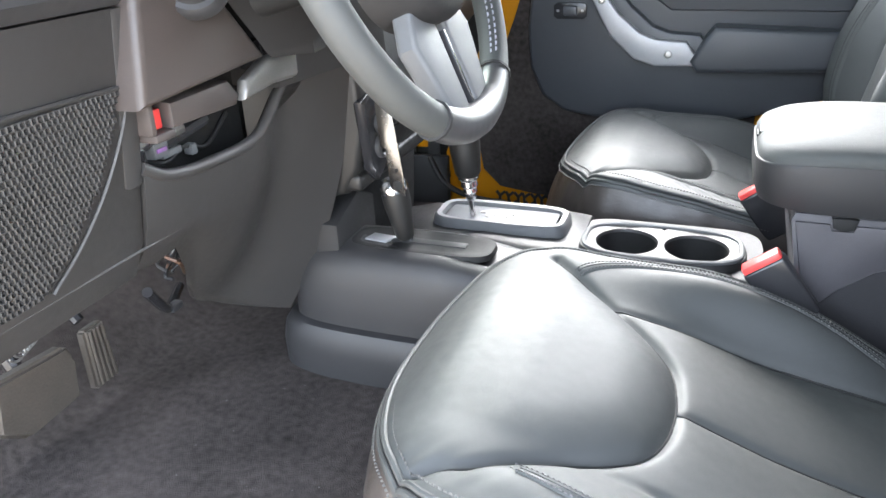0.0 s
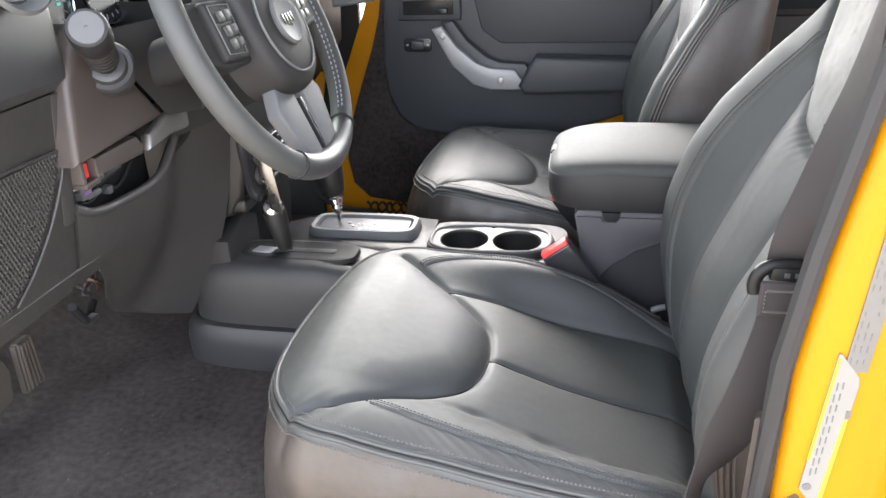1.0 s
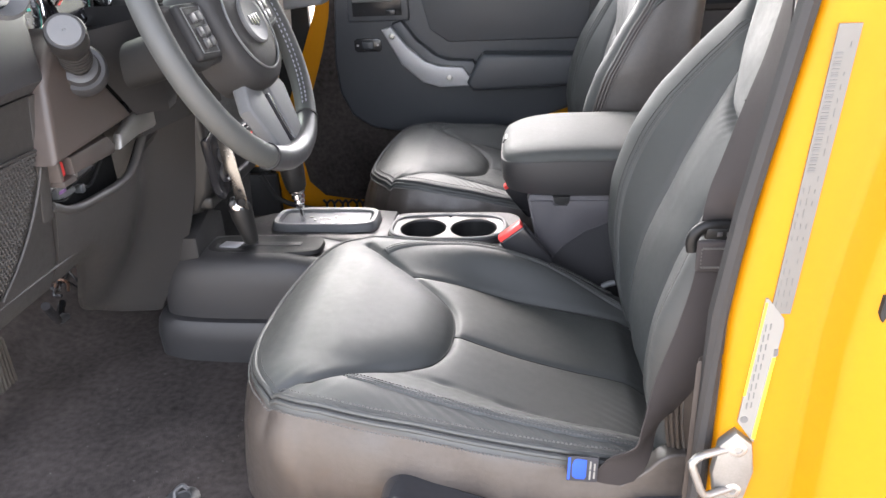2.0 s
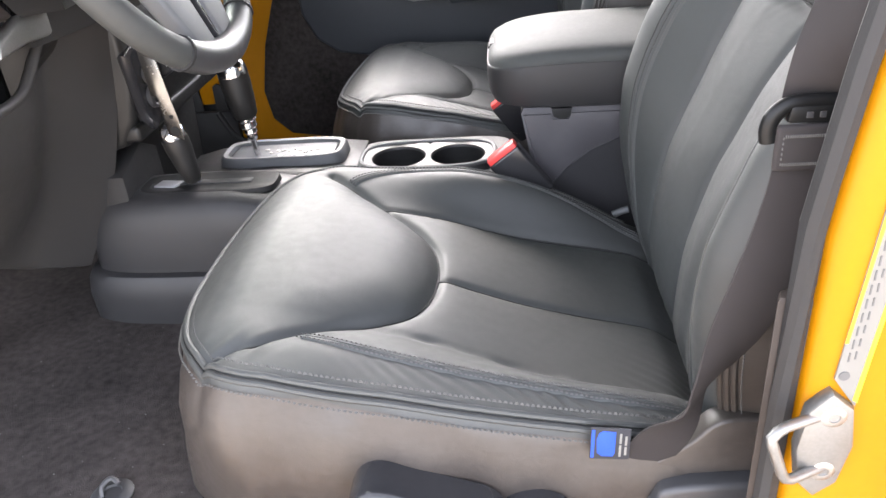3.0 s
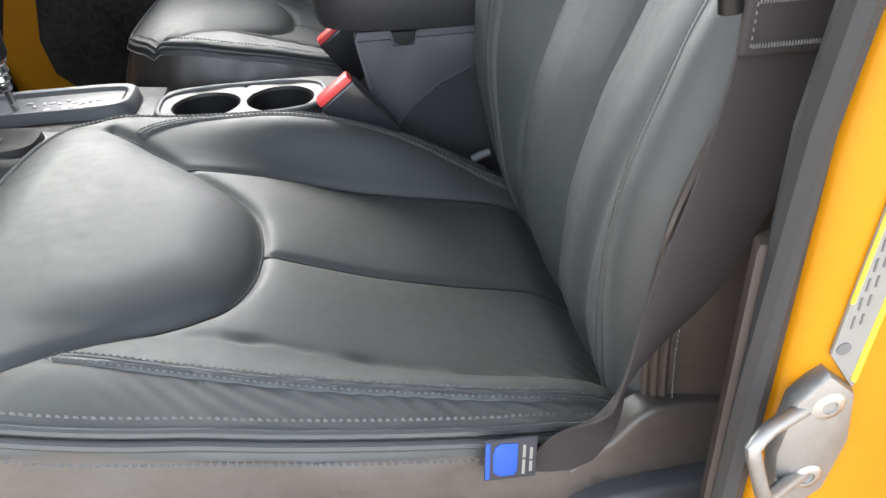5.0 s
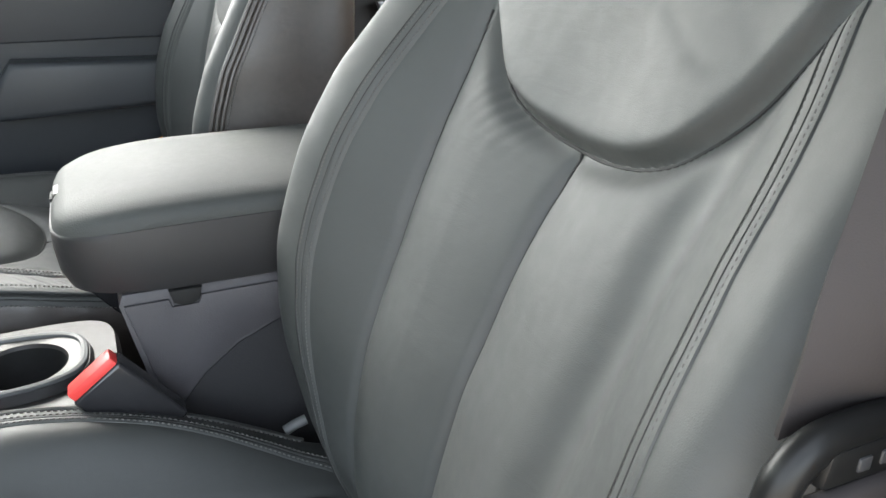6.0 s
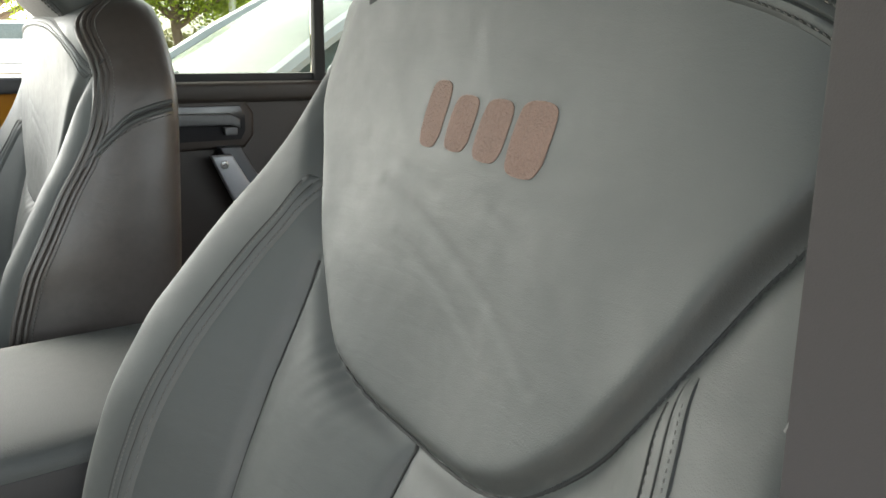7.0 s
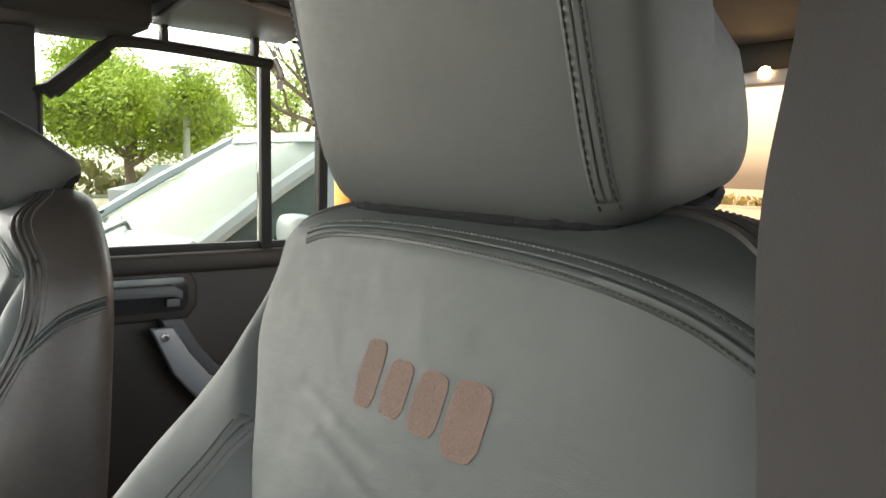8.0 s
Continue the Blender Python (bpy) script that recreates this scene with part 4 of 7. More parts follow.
door = thing("door_1", "black plastic front door panel with a silver grab handle", "", "", "structure")
panel = [(0.500, 0.572), (0.500, 0.45), (0.498, 0.35), (0.490, 0.250), (0.460, 0.207), (0.376, 0.180), (0.33, 0.165), (0.26, 0.145), (0.15, 0.137), (-0.06, 0.137), (-0.13, 0.148), (-0.185, 0.185), (-0.215, 0.25), (-0.222, 0.34), (-0.212, 0.45), (-0.20, 0.572)]
part("trim_panel", prism(panel, "xz", 0.735, 0.770, 0.010, 3), DOORTRIM, door)
part("upper_ledge", prism([(0.60, 0.56), (-0.22, 0.56), (-0.22, 0.588), (0.60, 0.588)], "xz", 0.715, 0.79, 0.008, 3), DOORTRIM, door)
part("upper_field", prism([(0.472, 0.385), (0.10, 0.385), (0.05, 0.42), (0.03, 0.50), (0.04, 0.555), (0.480, 0.555)], "xz", 0.7290, 0.7365, 0.006, 3), DOORTRIM, door)
arm = [(0.440, 0.272), (0.165, 0.262), (0.150, 0.285), (0.176, 0.335), (0.195, 0.360), (0.468, 0.352)]
part("armrest", prism(arm, "xz", 0.672, 0.738, 0.012, 4), DOORTRIM, door)
grip = [(-0.075, 0.428), (-0.048, 0.436), (-0.010, 0.385), (0.040, 0.343), (0.075, 0.330), (0.140, 0.326), (0.176, 0.274), (0.075, 0.272), (0.030, 0.286), (-0.025, 0.335)]
handle = part("grab_handle", prism(grip, "xz", 0.686, 0.705, 0.005, 3), SILVER, door, "silver painted grab handle")
part("grab_back", prism([(a + 0.026, b + 0.012) for a, b in grip], "xz", 0.700, 0.736, 0.006, 2), DOORTRIM, door)
for x, z in ((-0.046, 0.412), (0.103, 0.298)):
    part("screw", lathe([(0.0085, 0), (0.0085, 0.0015), (0.006, 0.003), (0.0045, 0.003), (0.004, 0.001), (0.001, 0.001)], along((x, 0.6862, z), (x, 0.60, z)), 16), STEEL, handle)
part("handle_recess", prism([(-0.17, 0.445), (-0.005, 0.445), (-0.002, 0.46), (-0.006, 0.556), (-0.17, 0.556)], "xz", 0.724, 0.738, 0.005, 3), DOORTRIM, door)
part("recess_cavity", prism([(-0.155, 0.460), (-0.022, 0.460), (-0.022, 0.545), (-0.155, 0.545)], "xz", 0.7205, 0.7250, 0.002), GLOSS, door)
part("door_handle", prism([(-0.150, 0.498), (-0.045, 0.498), (-0.030, 0.505), (-0.030, 0.516), (-0.150, 0.520)], "xz", 0.700, 0.720, 0.004, 3), BEZEL, door, "grey inner pull handle")
part("lock_button", box(-0.062, -0.036, 0.706, 0.722, 0.462, 0.478, 0.003), GLOSS, door)
sw = part("switch_plate", prism([(-0.16, 0.37), (-0.152, 0.364), (-0.092, 0.364), (-0.085, 0.37), (-0.085, 0.394), (-0.092, 0.400), (-0.152, 0.400), (-0.16, 0.394)], "xz", 0.729, 0.737, 0.003), GLOSS, door)
part("rocker", box(-0.138, -0.106, 0.724, 0.731, 0.371, 0.393, 0.004), DOORTRIM, sw)
for k in (-0.150, -0.0945):
    part("arrow_mark", box(k - 0.003, k + 0.003, 0.7275, 0.7295, 0.380, 0.385, 0), SILVER, sw)
part("lower_pocket", prism([(0.30, -0.085), (-0.20, -0.085), (-0.30, -0.070), (-0.345, -0.025), (-0.357, 0.05), (-0.332, 0.17), (-0.30, 0.26), (-0.262, 0.36), (-0.235, 0.45), (-0.218, 0.555), (0.30, 0.555)], "xz", 0.764, 0.7755, 0.004), CARPET, door, "black carpeted lower door pocket")
# two rows of irregular black mesh cells over the yellow metal
verts, faces = [], []
rng = random.Random(4)
def strand(a, b, w=0.0035):
    k = len(verts)
    a, b = Vector(a), Vector(b)
    s = Vector((-(b - a).z, 0, (b - a).x)).normalized() * w
    d = Vector((0, 0.004, 0))
    verts.extend([a - s, b - s, b + s, a + s, a - s + d, b - s + d, b + s + d, a + s + d])
    faces.extend([(k, k + 1, k + 2, k + 3), (k + 4, k + 7, k + 6, k + 5), (k, k + 4, k + 5, k + 1), (k + 3, k + 2, k + 6, k + 7)])
for i in range(-9, 28):
    x = -0.30 + i * 0.022 + 0.2
    for r in range(2):
        zc = -0.098 - r * 0.024
        xo = x + (0.011 if r else 0)
        j = [rng.uniform(-0.004, 0.004) for _ in range(4)]
        strand((xo - 0.011 + j[0], 0.768, zc + 0.012), (xo + j[1], 0.768, zc))
        strand((xo + 0.011 + j[2], 0.768, zc + 0.012), (xo + j[1], 0.768, zc))
        strand((xo + j[1], 0.768, zc), (xo + j[1], 0.768, zc - 0.012))
tagged(raw("pocket_net", verts, faces, RUBBER, door, "black mesh of irregular cells over the yellow metal", smooth=False), "", "", "", "stuff")
part("hinge_strap", tube(smooth_path([(-0.47, 0.70, 0.02), (-0.43, 0.70, -0.05), (-0.36, 0.72, -0.09), (-0.28, 0.75, -0.11)], 6), 0.008, 8), RUBBER, door, "black rubber door strap")

# far side: rear door
structure("wall_right_rear", box(0.68, 1.27, 0.776, 0.80, -0.2, 0.575, 0.005), YELLOW, "yellow painted metal of the far rear door")
structure("wall_right_end", joined(box(1.29, 2.16, 0.70, 0.80, -0.2, 0.575, 0.005), box(1.30, 1.38, 0.72, 0.79, 0.575, 1.07, 0.005)), YELLOW, "yellow side panel behind the far rear door")
structure("pillar_right", box(0.585, 0.68, 0.71, 0.79, -0.1, 1.07, 0.01), DOORTRIM, "dark trim of the far middle pillar")
rear_door = thing("door_2", "black plastic rear door panel with a silver grab handle", "", "", "structure")
part("trim_panel", prism([(0.69, 0.0), (1.22, 0.0), (1.26, 0.08), (1.26, 0.545), (0.69, 0.545)], "xz", 0.740, 0.775, 0.010, 3), PILLAR, rear_door)
part("upper_ledge", prism([(0.69, 0.535), (1.27, 0.535), (1.27, 0.575), (0.69, 0.575)], "xz", 0.715, 0.79, 0.010, 3), PILLAR, rear_door)
part("handle_recess", prism([(0.70, 0.445), (0.935, 0.445), (0.955, 0.47), (0.955, 0.515), (0.935, 0.545), (0.70, 0.545)], "xz", 0.722, 0.742, 0.008, 3), PILLAR, rear_door)
part("recess_cavity", prism([(0.71, 0.463), (0.925, 0.463), (0.935, 0.48), (0.935, 0.51), (0.925, 0.53), (0.71, 0.53)], "xz", 0.7185, 0.7230, 0.002), GLOSS, rear_door)
part("door_handle", prism([(0.72, 0.497), (0.90, 0.494), (0.918, 0.487), (0.918, 0.505), (0.90, 0.516), (0.72, 0.518)], "xz", 0.698, 0.718, 0.004, 3), BEZEL, rear_door, "grey inner pull handle")
part("lock_button", box(0.888, 0.914, 0.704, 0.720, 0.474, 0.490, 0.003), BEZEL, rear_door)
rgrip = [(0.853, 0.438), (0.895, 0.438), (0.925, 0.385), (0.965, 0.335), (1.00, 0.315), (1.08, 0.312), (1.10, 0.265), (1.00, 0.262), (0.945, 0.285), (0.895, 0.345)]
handle = part("grab_handle", prism(rgrip, "xz", 0.688, 0.706, 0.005, 3), SILVER, rear_door, "silver painted grab handle")
part("grab_back", prism([(a + 0.022, b + 0.014) for a, b in rgrip], "xz", 0.700, 0.742, 0.006, 2), DOORTRIM, rear_door)
part("screw", lathe([(0.0085, 0), (0.0085, 0.0015), (0.006, 0.003), (0.0045, 0.003), (0.004, 0.001), (0.001, 0.001)], along((0.878, 0.6882, 0.420), (0.878, 0.60, 0.420)), 16), STEEL, handle)
part("armrest", prism([(0.99, 0.262), (1.26, 0.262), (1.26, 0.352), (1.05, 0.360)], "xz", 0.68, 0.742, 0.012, 4), DOORTRIM, rear_door)

frame_r = thing("window_frame", "black window frame and divider bar of the far rear door", "window frame")
part("divider_bar", prism([(1.092, 0.570), (1.116, 0.570), (1.112, 0.95), (1.090, 0.95)], "xz", 0.725, 0.750, 0.003), RUBBER, frame_r)
part("front_bar", tube([(0.672, 0.735, 0.56), (0.675, 0.73, 0.86), (0.70, 0.70, 0.865), (0.785, 0.70, 0.942)], 0.016, 8), RUBBER, frame_r)
part("top_bar", tube(smooth_path([(0.69, 0.70, 0.855), (0.78, 0.70, 0.940), (0.82, 0.70, 0.958), (0.95, 0.70, 0.956), (1.10, 0.70, 0.948)], 6), 0.011, 8), RUBBER, frame_r)
for x in (0.887, 1.064):
    part("bracket", box(x - 0.006, x + 0.006, 0.690, 0.712, 0.955, 1.0, 0.002), RUBBER, frame_r)
part("rear_bar", box(1.226, 1.248, 0.725, 0.750, 0.565, 1.05, 0.004), RUBBER, frame_r)
part("bottom_seal", box(0.69, 1.25, 0.735, 0.750, 0.572, 0.590, 0.003), RUBBER, frame_r)
part("latch", tube(smooth_path([(1.105, 0.70, 0.96), (1.12, 0.70, 0.93), (1.118, 0.70, 0.90)], 4), 0.007, 8), STEEL, frame_r)
tint = part("pane", box(0.69, 1.09, 0.738, 0.742, 0.58, 0.99, 0), GLASS, frame_r)
tint.visible_shadow = False
tint = part("pane", box(1.116, 1.226, 0.738, 0.742, 0.58, 0.99, 0), GLASS, frame_r)
tint.visible_shadow = False

pod = thing("overhead_panel", "grey overhead speaker panel in a dark frame below the roof", "roof panel")
part("panel", prism([(0.865, 0.709), (1.150, 0.735), (1.121, 0.623), (1.034, 0.471), (0.881, 0.409), (0.848, 0.459)], "xy", 0.994, 1.010, 0.006), PANEL_GREY, pod)
part("panel_frame", prism([(0.845, 0.735), (1.185, 0.72), (1.17, 0.40), (0.835, 0.40)], "xy", 1.012, 1.060, 0.012), HEADLINER, pod)
for x, y in ((0.885, 0.69), (1.135, 0.665)):
    part("clip", lathe([(0.007, 0), (0.007, 0.004), (0.004, 0.006)], along((x, y, 0.994), (x, y, 0.9)), 12), RUBBER, pod)

structure("ceiling_edge", prism([(0.60, 0.60), (0.84, 0.60), (0.84, 0.80), (0.60, 0.80)], "xy", 0.965, 1.075, 0.02), HEADLINER, "dark roof edge above the far door")
sound_bar = thing("sound_bar", "black overhead bar across the roof behind the seats", "sound bar")
part("body", prism([(0.84, 1.075), (0.86, 1.02), (0.93, 1.00), (1.02, 1.02), (1.04, 1.075)], "xz", -0.70, 0.44, 0.012), HEADLINER, sound_bar)

lamp = thing("cargo_lamp", "lit warm cargo lamp in a brass-toned strip over the tailgate window", "lamp")
part("lamp_housing", box(2.10, 2.155, -0.10, 0.36, 0.962, 0.995, 0.008), SILVER, lamp)
part("lens", lathe([(0.001, 0), (0.013, 0.002), (0.015, 0.010), (0.001, 0.012)], along((2.092, 0.205, 0.988), (2.2, 0.205, 0.988)), 20), LAMP, lamp)
pane = part("rear_glass", box(2.18, 2.186, -0.66, 0.66, 0.585, 1.0, 0), TINTED, thing("tailgate_window", "warm tinted glass tailgate window", "window"))
pane.visible_shadow = False


# ---- dashboard ----
def loft(loops, closed=True, cap_first=False, cap_last=False):
    """Joins rows of points with faces."""
    bm = bmesh.new()
    rows = [[bm.verts.new(p) for p in lp] for lp in loops]
    n = len(rows[0])
    for a, b in zip(rows, rows[1:]):
        for k in range(n if closed else n - 1):
            bm.faces.new((a[k], a[(k + 1) % n], b[(k + 1) % n], b[k]))
    if cap_first:
        bm.faces.new(rows[0])
    if cap_last:
        bm.faces.new(rows[-1])
    return bm


def oval(cx, cy, a, b, z, n=64, e=0.6, waist=0.0, ww=0.02):
    """A rounded rectangle in a level plane, with an optional waist in the middle."""
    out = []
    for k in range(n):
        q = math.tau * k / n
        c, s = math.cos(q), math.sin(q)
        x, y = a * math.copysign(abs(c) ** e, c), b * math.copysign(abs(s) ** e, s)
        y *= 1 - waist * math.exp(-(x / ww) ** 2)
        out.append((cx + x, cy + y, z))
    return out


def face_x(z):
    return -0.272 - (0.50 - z) * 0.17


dash = thing("dashboard", "dark plastic dashboard with a speaker grille and an open lower panel", "dashboard")
part("speaker_panel", prism([(face_x(0.56), 0.56), (face_x(0.50), 0.50), (face_x(0.34), 0.34), (-0.318, 0.300), (-0.36, 0.292), (-0.42, 0.33), (-0.42, 0.56)], "xz", -0.82, -0.522, 0.004), DASH, dash)
KNEE = [[(-0.283, -0.5215, 0.414), (-0.290, -0.5215, 0.372), (-0.300, -0.5215, 0.335), (-0.320, -0.5215, 0.303)],
        [(-0.280, -0.490, 0.397), (-0.289, -0.490, 0.362), (-0.301, -0.490, 0.328), (-0.322, -0.490, 0.298)],
        [(-0.279, -0.430, 0.389), (-0.288, -0.430, 0.355), (-0.302, -0.430, 0.318), (-0.332, -0.425, 0.286)],
        [(-0.272, -0.345, 0.394), (-0.290, -0.342, 0.330), (-0.325, -0.345, 0.255), (-0.396, -0.352, 0.176)],
        [(-0.268, -0.285, 0.440), (-0.292, -0.285, 0.340), (-0.334, -0.295, 0.235), (-0.400, -0.300, 0.138)],
        [(-0.240, -0.215, 0.458), (-0.272, -0.230, 0.340), (-0.312, -0.245, 0.225), (-0.376, -0.255, 0.110)],
        [(-0.218, -0.150, 0.458), (-0.248, -0.178, 0.340), (-0.283, -0.198, 0.215), (-0.350, -0.212, 0.088)]]
knee_cols = [smooth_path(c, 8) for c in KNEE]
knee_rows = []
for k in range(len(knee_cols[0])):
    row = smooth_path([c[k] for c in knee_cols], 7)
    knee_rows.append(row + [p + Vector((-0.014, 0.003, -0.004)) for p in reversed(row)])
part("knee_panel", loft(knee_rows, True, True, True), DASH, dash, "sweeping dark lower dashboard panel")
part("lower_edge", tube(smooth_path([(-0.3045, -0.80, 0.334), (-0.304, -0.60, 0.331), (-0.302, -0.50, 0.330), (-0.299, -0.43, 0.329), (-0.299, -0.375, 0.326)], 6), 0.0020, 6), DASH, dash)
part("cubby_lip", tube([p + Vector((-0.004, 0, 0)) for p in smooth_path([c[0] for c in KNEE[:5]], 6)], 0.0065, 10), DASH, dash)
# back and floor coloured near black for the shade inside the open cubby
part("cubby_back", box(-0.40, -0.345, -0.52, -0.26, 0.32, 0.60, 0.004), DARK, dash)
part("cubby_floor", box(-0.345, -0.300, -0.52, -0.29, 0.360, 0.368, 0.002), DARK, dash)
part("panel_divider", prism([(face_x(0.56) + 0.002, 0.56), (face_x(0.50) + 0.002, 0.50), (face_x(0.40) + 0.003, 0.40), (-0.34, 0.40), (-0.34, 0.56)], "xz", -0.545, -0.520, 0.005), DASH, dash)
part("column_side", loft([[(-0.262, -0.305, 0.60), (-0.262, -0.305, 0.44), (-0.20, -0.14, 0.452), (-0.21, -0.14, 0.60)], [(-0.35, -0.305, 0.60), (-0.35, -0.305, 0.44), (-0.35, -0.14, 0.44), (-0.35, -0.14, 0.60)]], True, True, True), RUBBER, dash)

# grille: a lattice of small square wells over a dark back
edge_y = [(0.505, -0.530), (0.492, -0.537), (0.46, -0.545), (0.41, -0.573), (0.37, -0.608), (0.345, -0.642)]
def grille_edge(z):
    return float(np.interp(z, [e[0] for e in reversed(edge_y)], [e[1] for e in reversed(edge_y)]))
verts, faces = [], []
pitch = 0.0056
for r in range(27):
    z = 0.346 + r * pitch
    for c in range(52):
        y = -0.80 + c * pitch + (pitch / 2 if r % 2 else 0)
        if y + pitch > grille_edge(z) - 0.004 or z > 0.494:
            continue
        x = face_x(z) + 0.0035
        k = len(verts)
        h = pitch / 2
        for s, d, zz in ((1.0, 0.0, h), (0.70, 0.0, h), (0.56, -0.004, h)):
            for a, b in ((-1, -1), (1, -1), (1, 1), (-1, 1)):
                verts.append((x + d + 0.0006 * (s < 0.9), y + a * h * s, z + b * h * s))
        for q in (0, 4):
            for m in range(4):
                faces.append((k + q + m, k + q + (m + 1) % 4, k + q + 4 + (m + 1) % 4, k + q + 4 + m))
grille = tagged(raw("speaker_grille", verts, faces, DASH, dash, "dark perforated speaker grille", smooth=False), "", "", "", "stuff")
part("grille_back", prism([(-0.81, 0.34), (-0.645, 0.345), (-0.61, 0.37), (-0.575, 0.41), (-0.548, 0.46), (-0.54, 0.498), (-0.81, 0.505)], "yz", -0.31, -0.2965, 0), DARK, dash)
rim_pts = [(face_x(z) + 0.002, y, z) for y, z in ((-0.80, 0.503), (-0.68, 0.500), (-0.542, 0.495), (-0.536, 0.490), (-0.542, 0.46), (-0.570, 0.41), (-0.605, 0.37), (-0.640, 0.342))]
part("grille_rim", tube(smooth_path(rim_pts, 6), 0.0022, 6), DASH, dash)

part("upper_cover", prism([(-0.262, 0.562), (-0.250, 0.575), (-0.252, 0.66), (-0.29, 0.72), (-0.86, 0.66), (-0.86, 0.56)], "xz", -0.82, -0.515, 0.014, 4), SATIN, dash, "soft black upper dashboard pad")
part("cluster_hood", prism([(-0.290, 0.712), (-0.320, 0.730), (-0.86, 0.67), (-0.86, 0.64), (-0.34, 0.700)], "xz", -0.514, -0.20, 0.008, 3), SATIN, dash)
part("cluster_shelf", prism([(-0.262, 0.575), (-0.36, 0.545), (-0.40, 0.60), (-0.322, 0.598)], "xz", -0.514, -0.20, 0.006), SATIN, dash)
cluster = part("instrument_panel", box(-0.40, -0.322, -0.514, -0.20, 0.55, 0.72, 0.004), GLOSS, dash, "gloss black instrument panel")
for y, z, r, marks in ((-0.446, 0.650, 0.050, 4), (-0.326, 0.653, 0.052, 3), (-0.246, 0.648, 0.028, 0)):
    m = along((-0.322, y, z), (-0.20, y, z + 0.02))
    g = part("gauge", lathe([(r * 0.93, 0.0), (r * 0.93, 0.004), (0.001, 0.004)], m, 40), GLOSS, cluster)
    part("gauge_ring", lathe([(r * 0.95, 0.0), (r, 0.008), (r * 0.98, 0.012), (r * 0.95, 0.010), (r * 0.94, 0.0)], m, 48, False), CHROME, g, "thin chrome ring")
    part("needle", moved(box(-0.0012, 0.0012, -0.004, r * 0.66, 0.006, 0.008, 0), m @ Matrix.Rotation(radians(118), 4, "Z")), RED, g)
    for k in range(marks):
        part("readout_bar", moved(box(-0.012 + 0.006 * k, -0.0085 + 0.006 * k, -0.030, -0.023 - 0.002 * (k % 2), 0.0048, 0.0056, 0), m @ Matrix.Rotation(radians(90), 4, "Z")), READOUT, g, "small teal display bar")
    for k in range(16 if r > 0.04 else 8):
        q = radians(-220 + k * (260 / (15 if r > 0.04 else 7)))
        part("dial_tick", moved(box(r * 0.74, r * (0.84 + 0.03 * (k % 2)), -0.0006, 0.0006, 0.0045, 0.0052, 0), m @ Matrix.Rotation(q, 4, "Z")), SILVER, g)
vent = part("air_vent", lathe([(0.030, 0.0), (0.040, 0.004), (0.044, 0.012), (0.040, 0.016), (0.034, 0.008), (0.030, 0.0)], along((-0.25, -0.575, 0.690), (-0.1, -0.60, 0.72)), 36, False), BEZEL, dash, "round grey air vent ring")
for k in range(-3, 4):
    w = math.sqrt(max(0, 0.034 ** 2 - (k * 0.0095) ** 2))
    part("vent_slat", box(-0.255, -0.243, -0.575 - w, -0.575 + w, 0.690 + k * 0.0095 - 0.0015, 0.690 + k * 0.0095 + 0.0015, 0.001), GLOSS, vent)

# steering column, its cover and the things bared below it
column = thing("steering_column", "dark plastic steering column with an indicator stalk", "steering column")
shroud = [(-0.548, 0.476), (-0.346, 0.484), (-0.374, 0.514), (-0.406, 0.547), (-0.426, 0.580), (-0.432, 0.606), (-0.452, 0.622), (-0.500, 0.612), (-0.532, 0.570)]
part("lower_cover", prism(shroud, "yz", -0.34, -0.246, 0.009, 4), BROWN, column, "brownish dark column cover")
edge = [(-0.247, y, z) for y, z in ((-0.340, 0.482), (-0.370, 0.514), (-0.402, 0.547), (-0.422, 0.580), (-0.428, 0.612))]
mid = [(-0.215, -0.300, 0.480), (-0.205, -0.322, 0.520), (-0.196, -0.345, 0.555), (-0.190, -0.362, 0.590), (-0.190, -0.372, 0.622)]
far = [(-0.225, -0.255, 0.478), (-0.205, -0.268, 0.520), (-0.190, -0.280, 0.560), (-0.182, -0.290, 0.595), (-0.182, -0.300, 0.628)]
deep = [(-0.33, y, z) for _, y, z in far]
part("upper_shroud", loft([smooth_path(r, 5) for r in (edge, mid, far, deep)], False), RUBBER, column, "dark grained upper column shroud")
part("column_tube", loft([[(x, -0.402 + r * math.copysign(abs(math.cos(q)) ** 0.7, math.cos(q)), z + r * 0.85 * math.copysign(abs(math.sin(q)) ** 0.7, math.sin(q))) for q in np.linspace(0, math.tau, 32, endpoint=False)] for x, z, r in ((-0.20, 0.566, 0.036), (-0.125, 0.585, 0.036), (-0.105, 0.592, 0.034))], True, True, True), DARK, column)
s0, s1 = Vector((-0.243, -0.456, 0.570)), Vector((-0.187, -0.560, 0.634))
axis = along(s0, s1)
ln = (s1 - s0).length
part("stalk_boot", lathe([(0.032, -0.006), (0.032, 0.008), (0.029, 0.012), (0.024, 0.012), (0.022, 0.020), (0.016, 0.022)], axis, 32), SATIN, column)
profile = [(0.013, 0.0), (0.0135, ln * 0.22), (0.0165, ln * 0.30)]
for k in range(5):
    f = ln * (0.32 + 0.07 * k)
    profile += [(0.0185, f), (0.0190, f + ln * 0.03), (0.0175, f + ln * 0.045)]
stalk = part("stalk", lathe(profile + [(0.0205, ln * 0.72), (0.0218, ln * 0.76), (0.0222, ln * 0.96), (0.0205, ln), (0.001, ln)], axis, 36), RUBBER, column, "black ribbed indicator stalk")
part("stalk_cap", lathe([(0.0178, ln), (0.0172, ln + 0.0015), (0.0022, ln + 0.0015), (0.0018, ln + 0.0002)], axis, 28), BEZEL, stalk, "grey end cap")

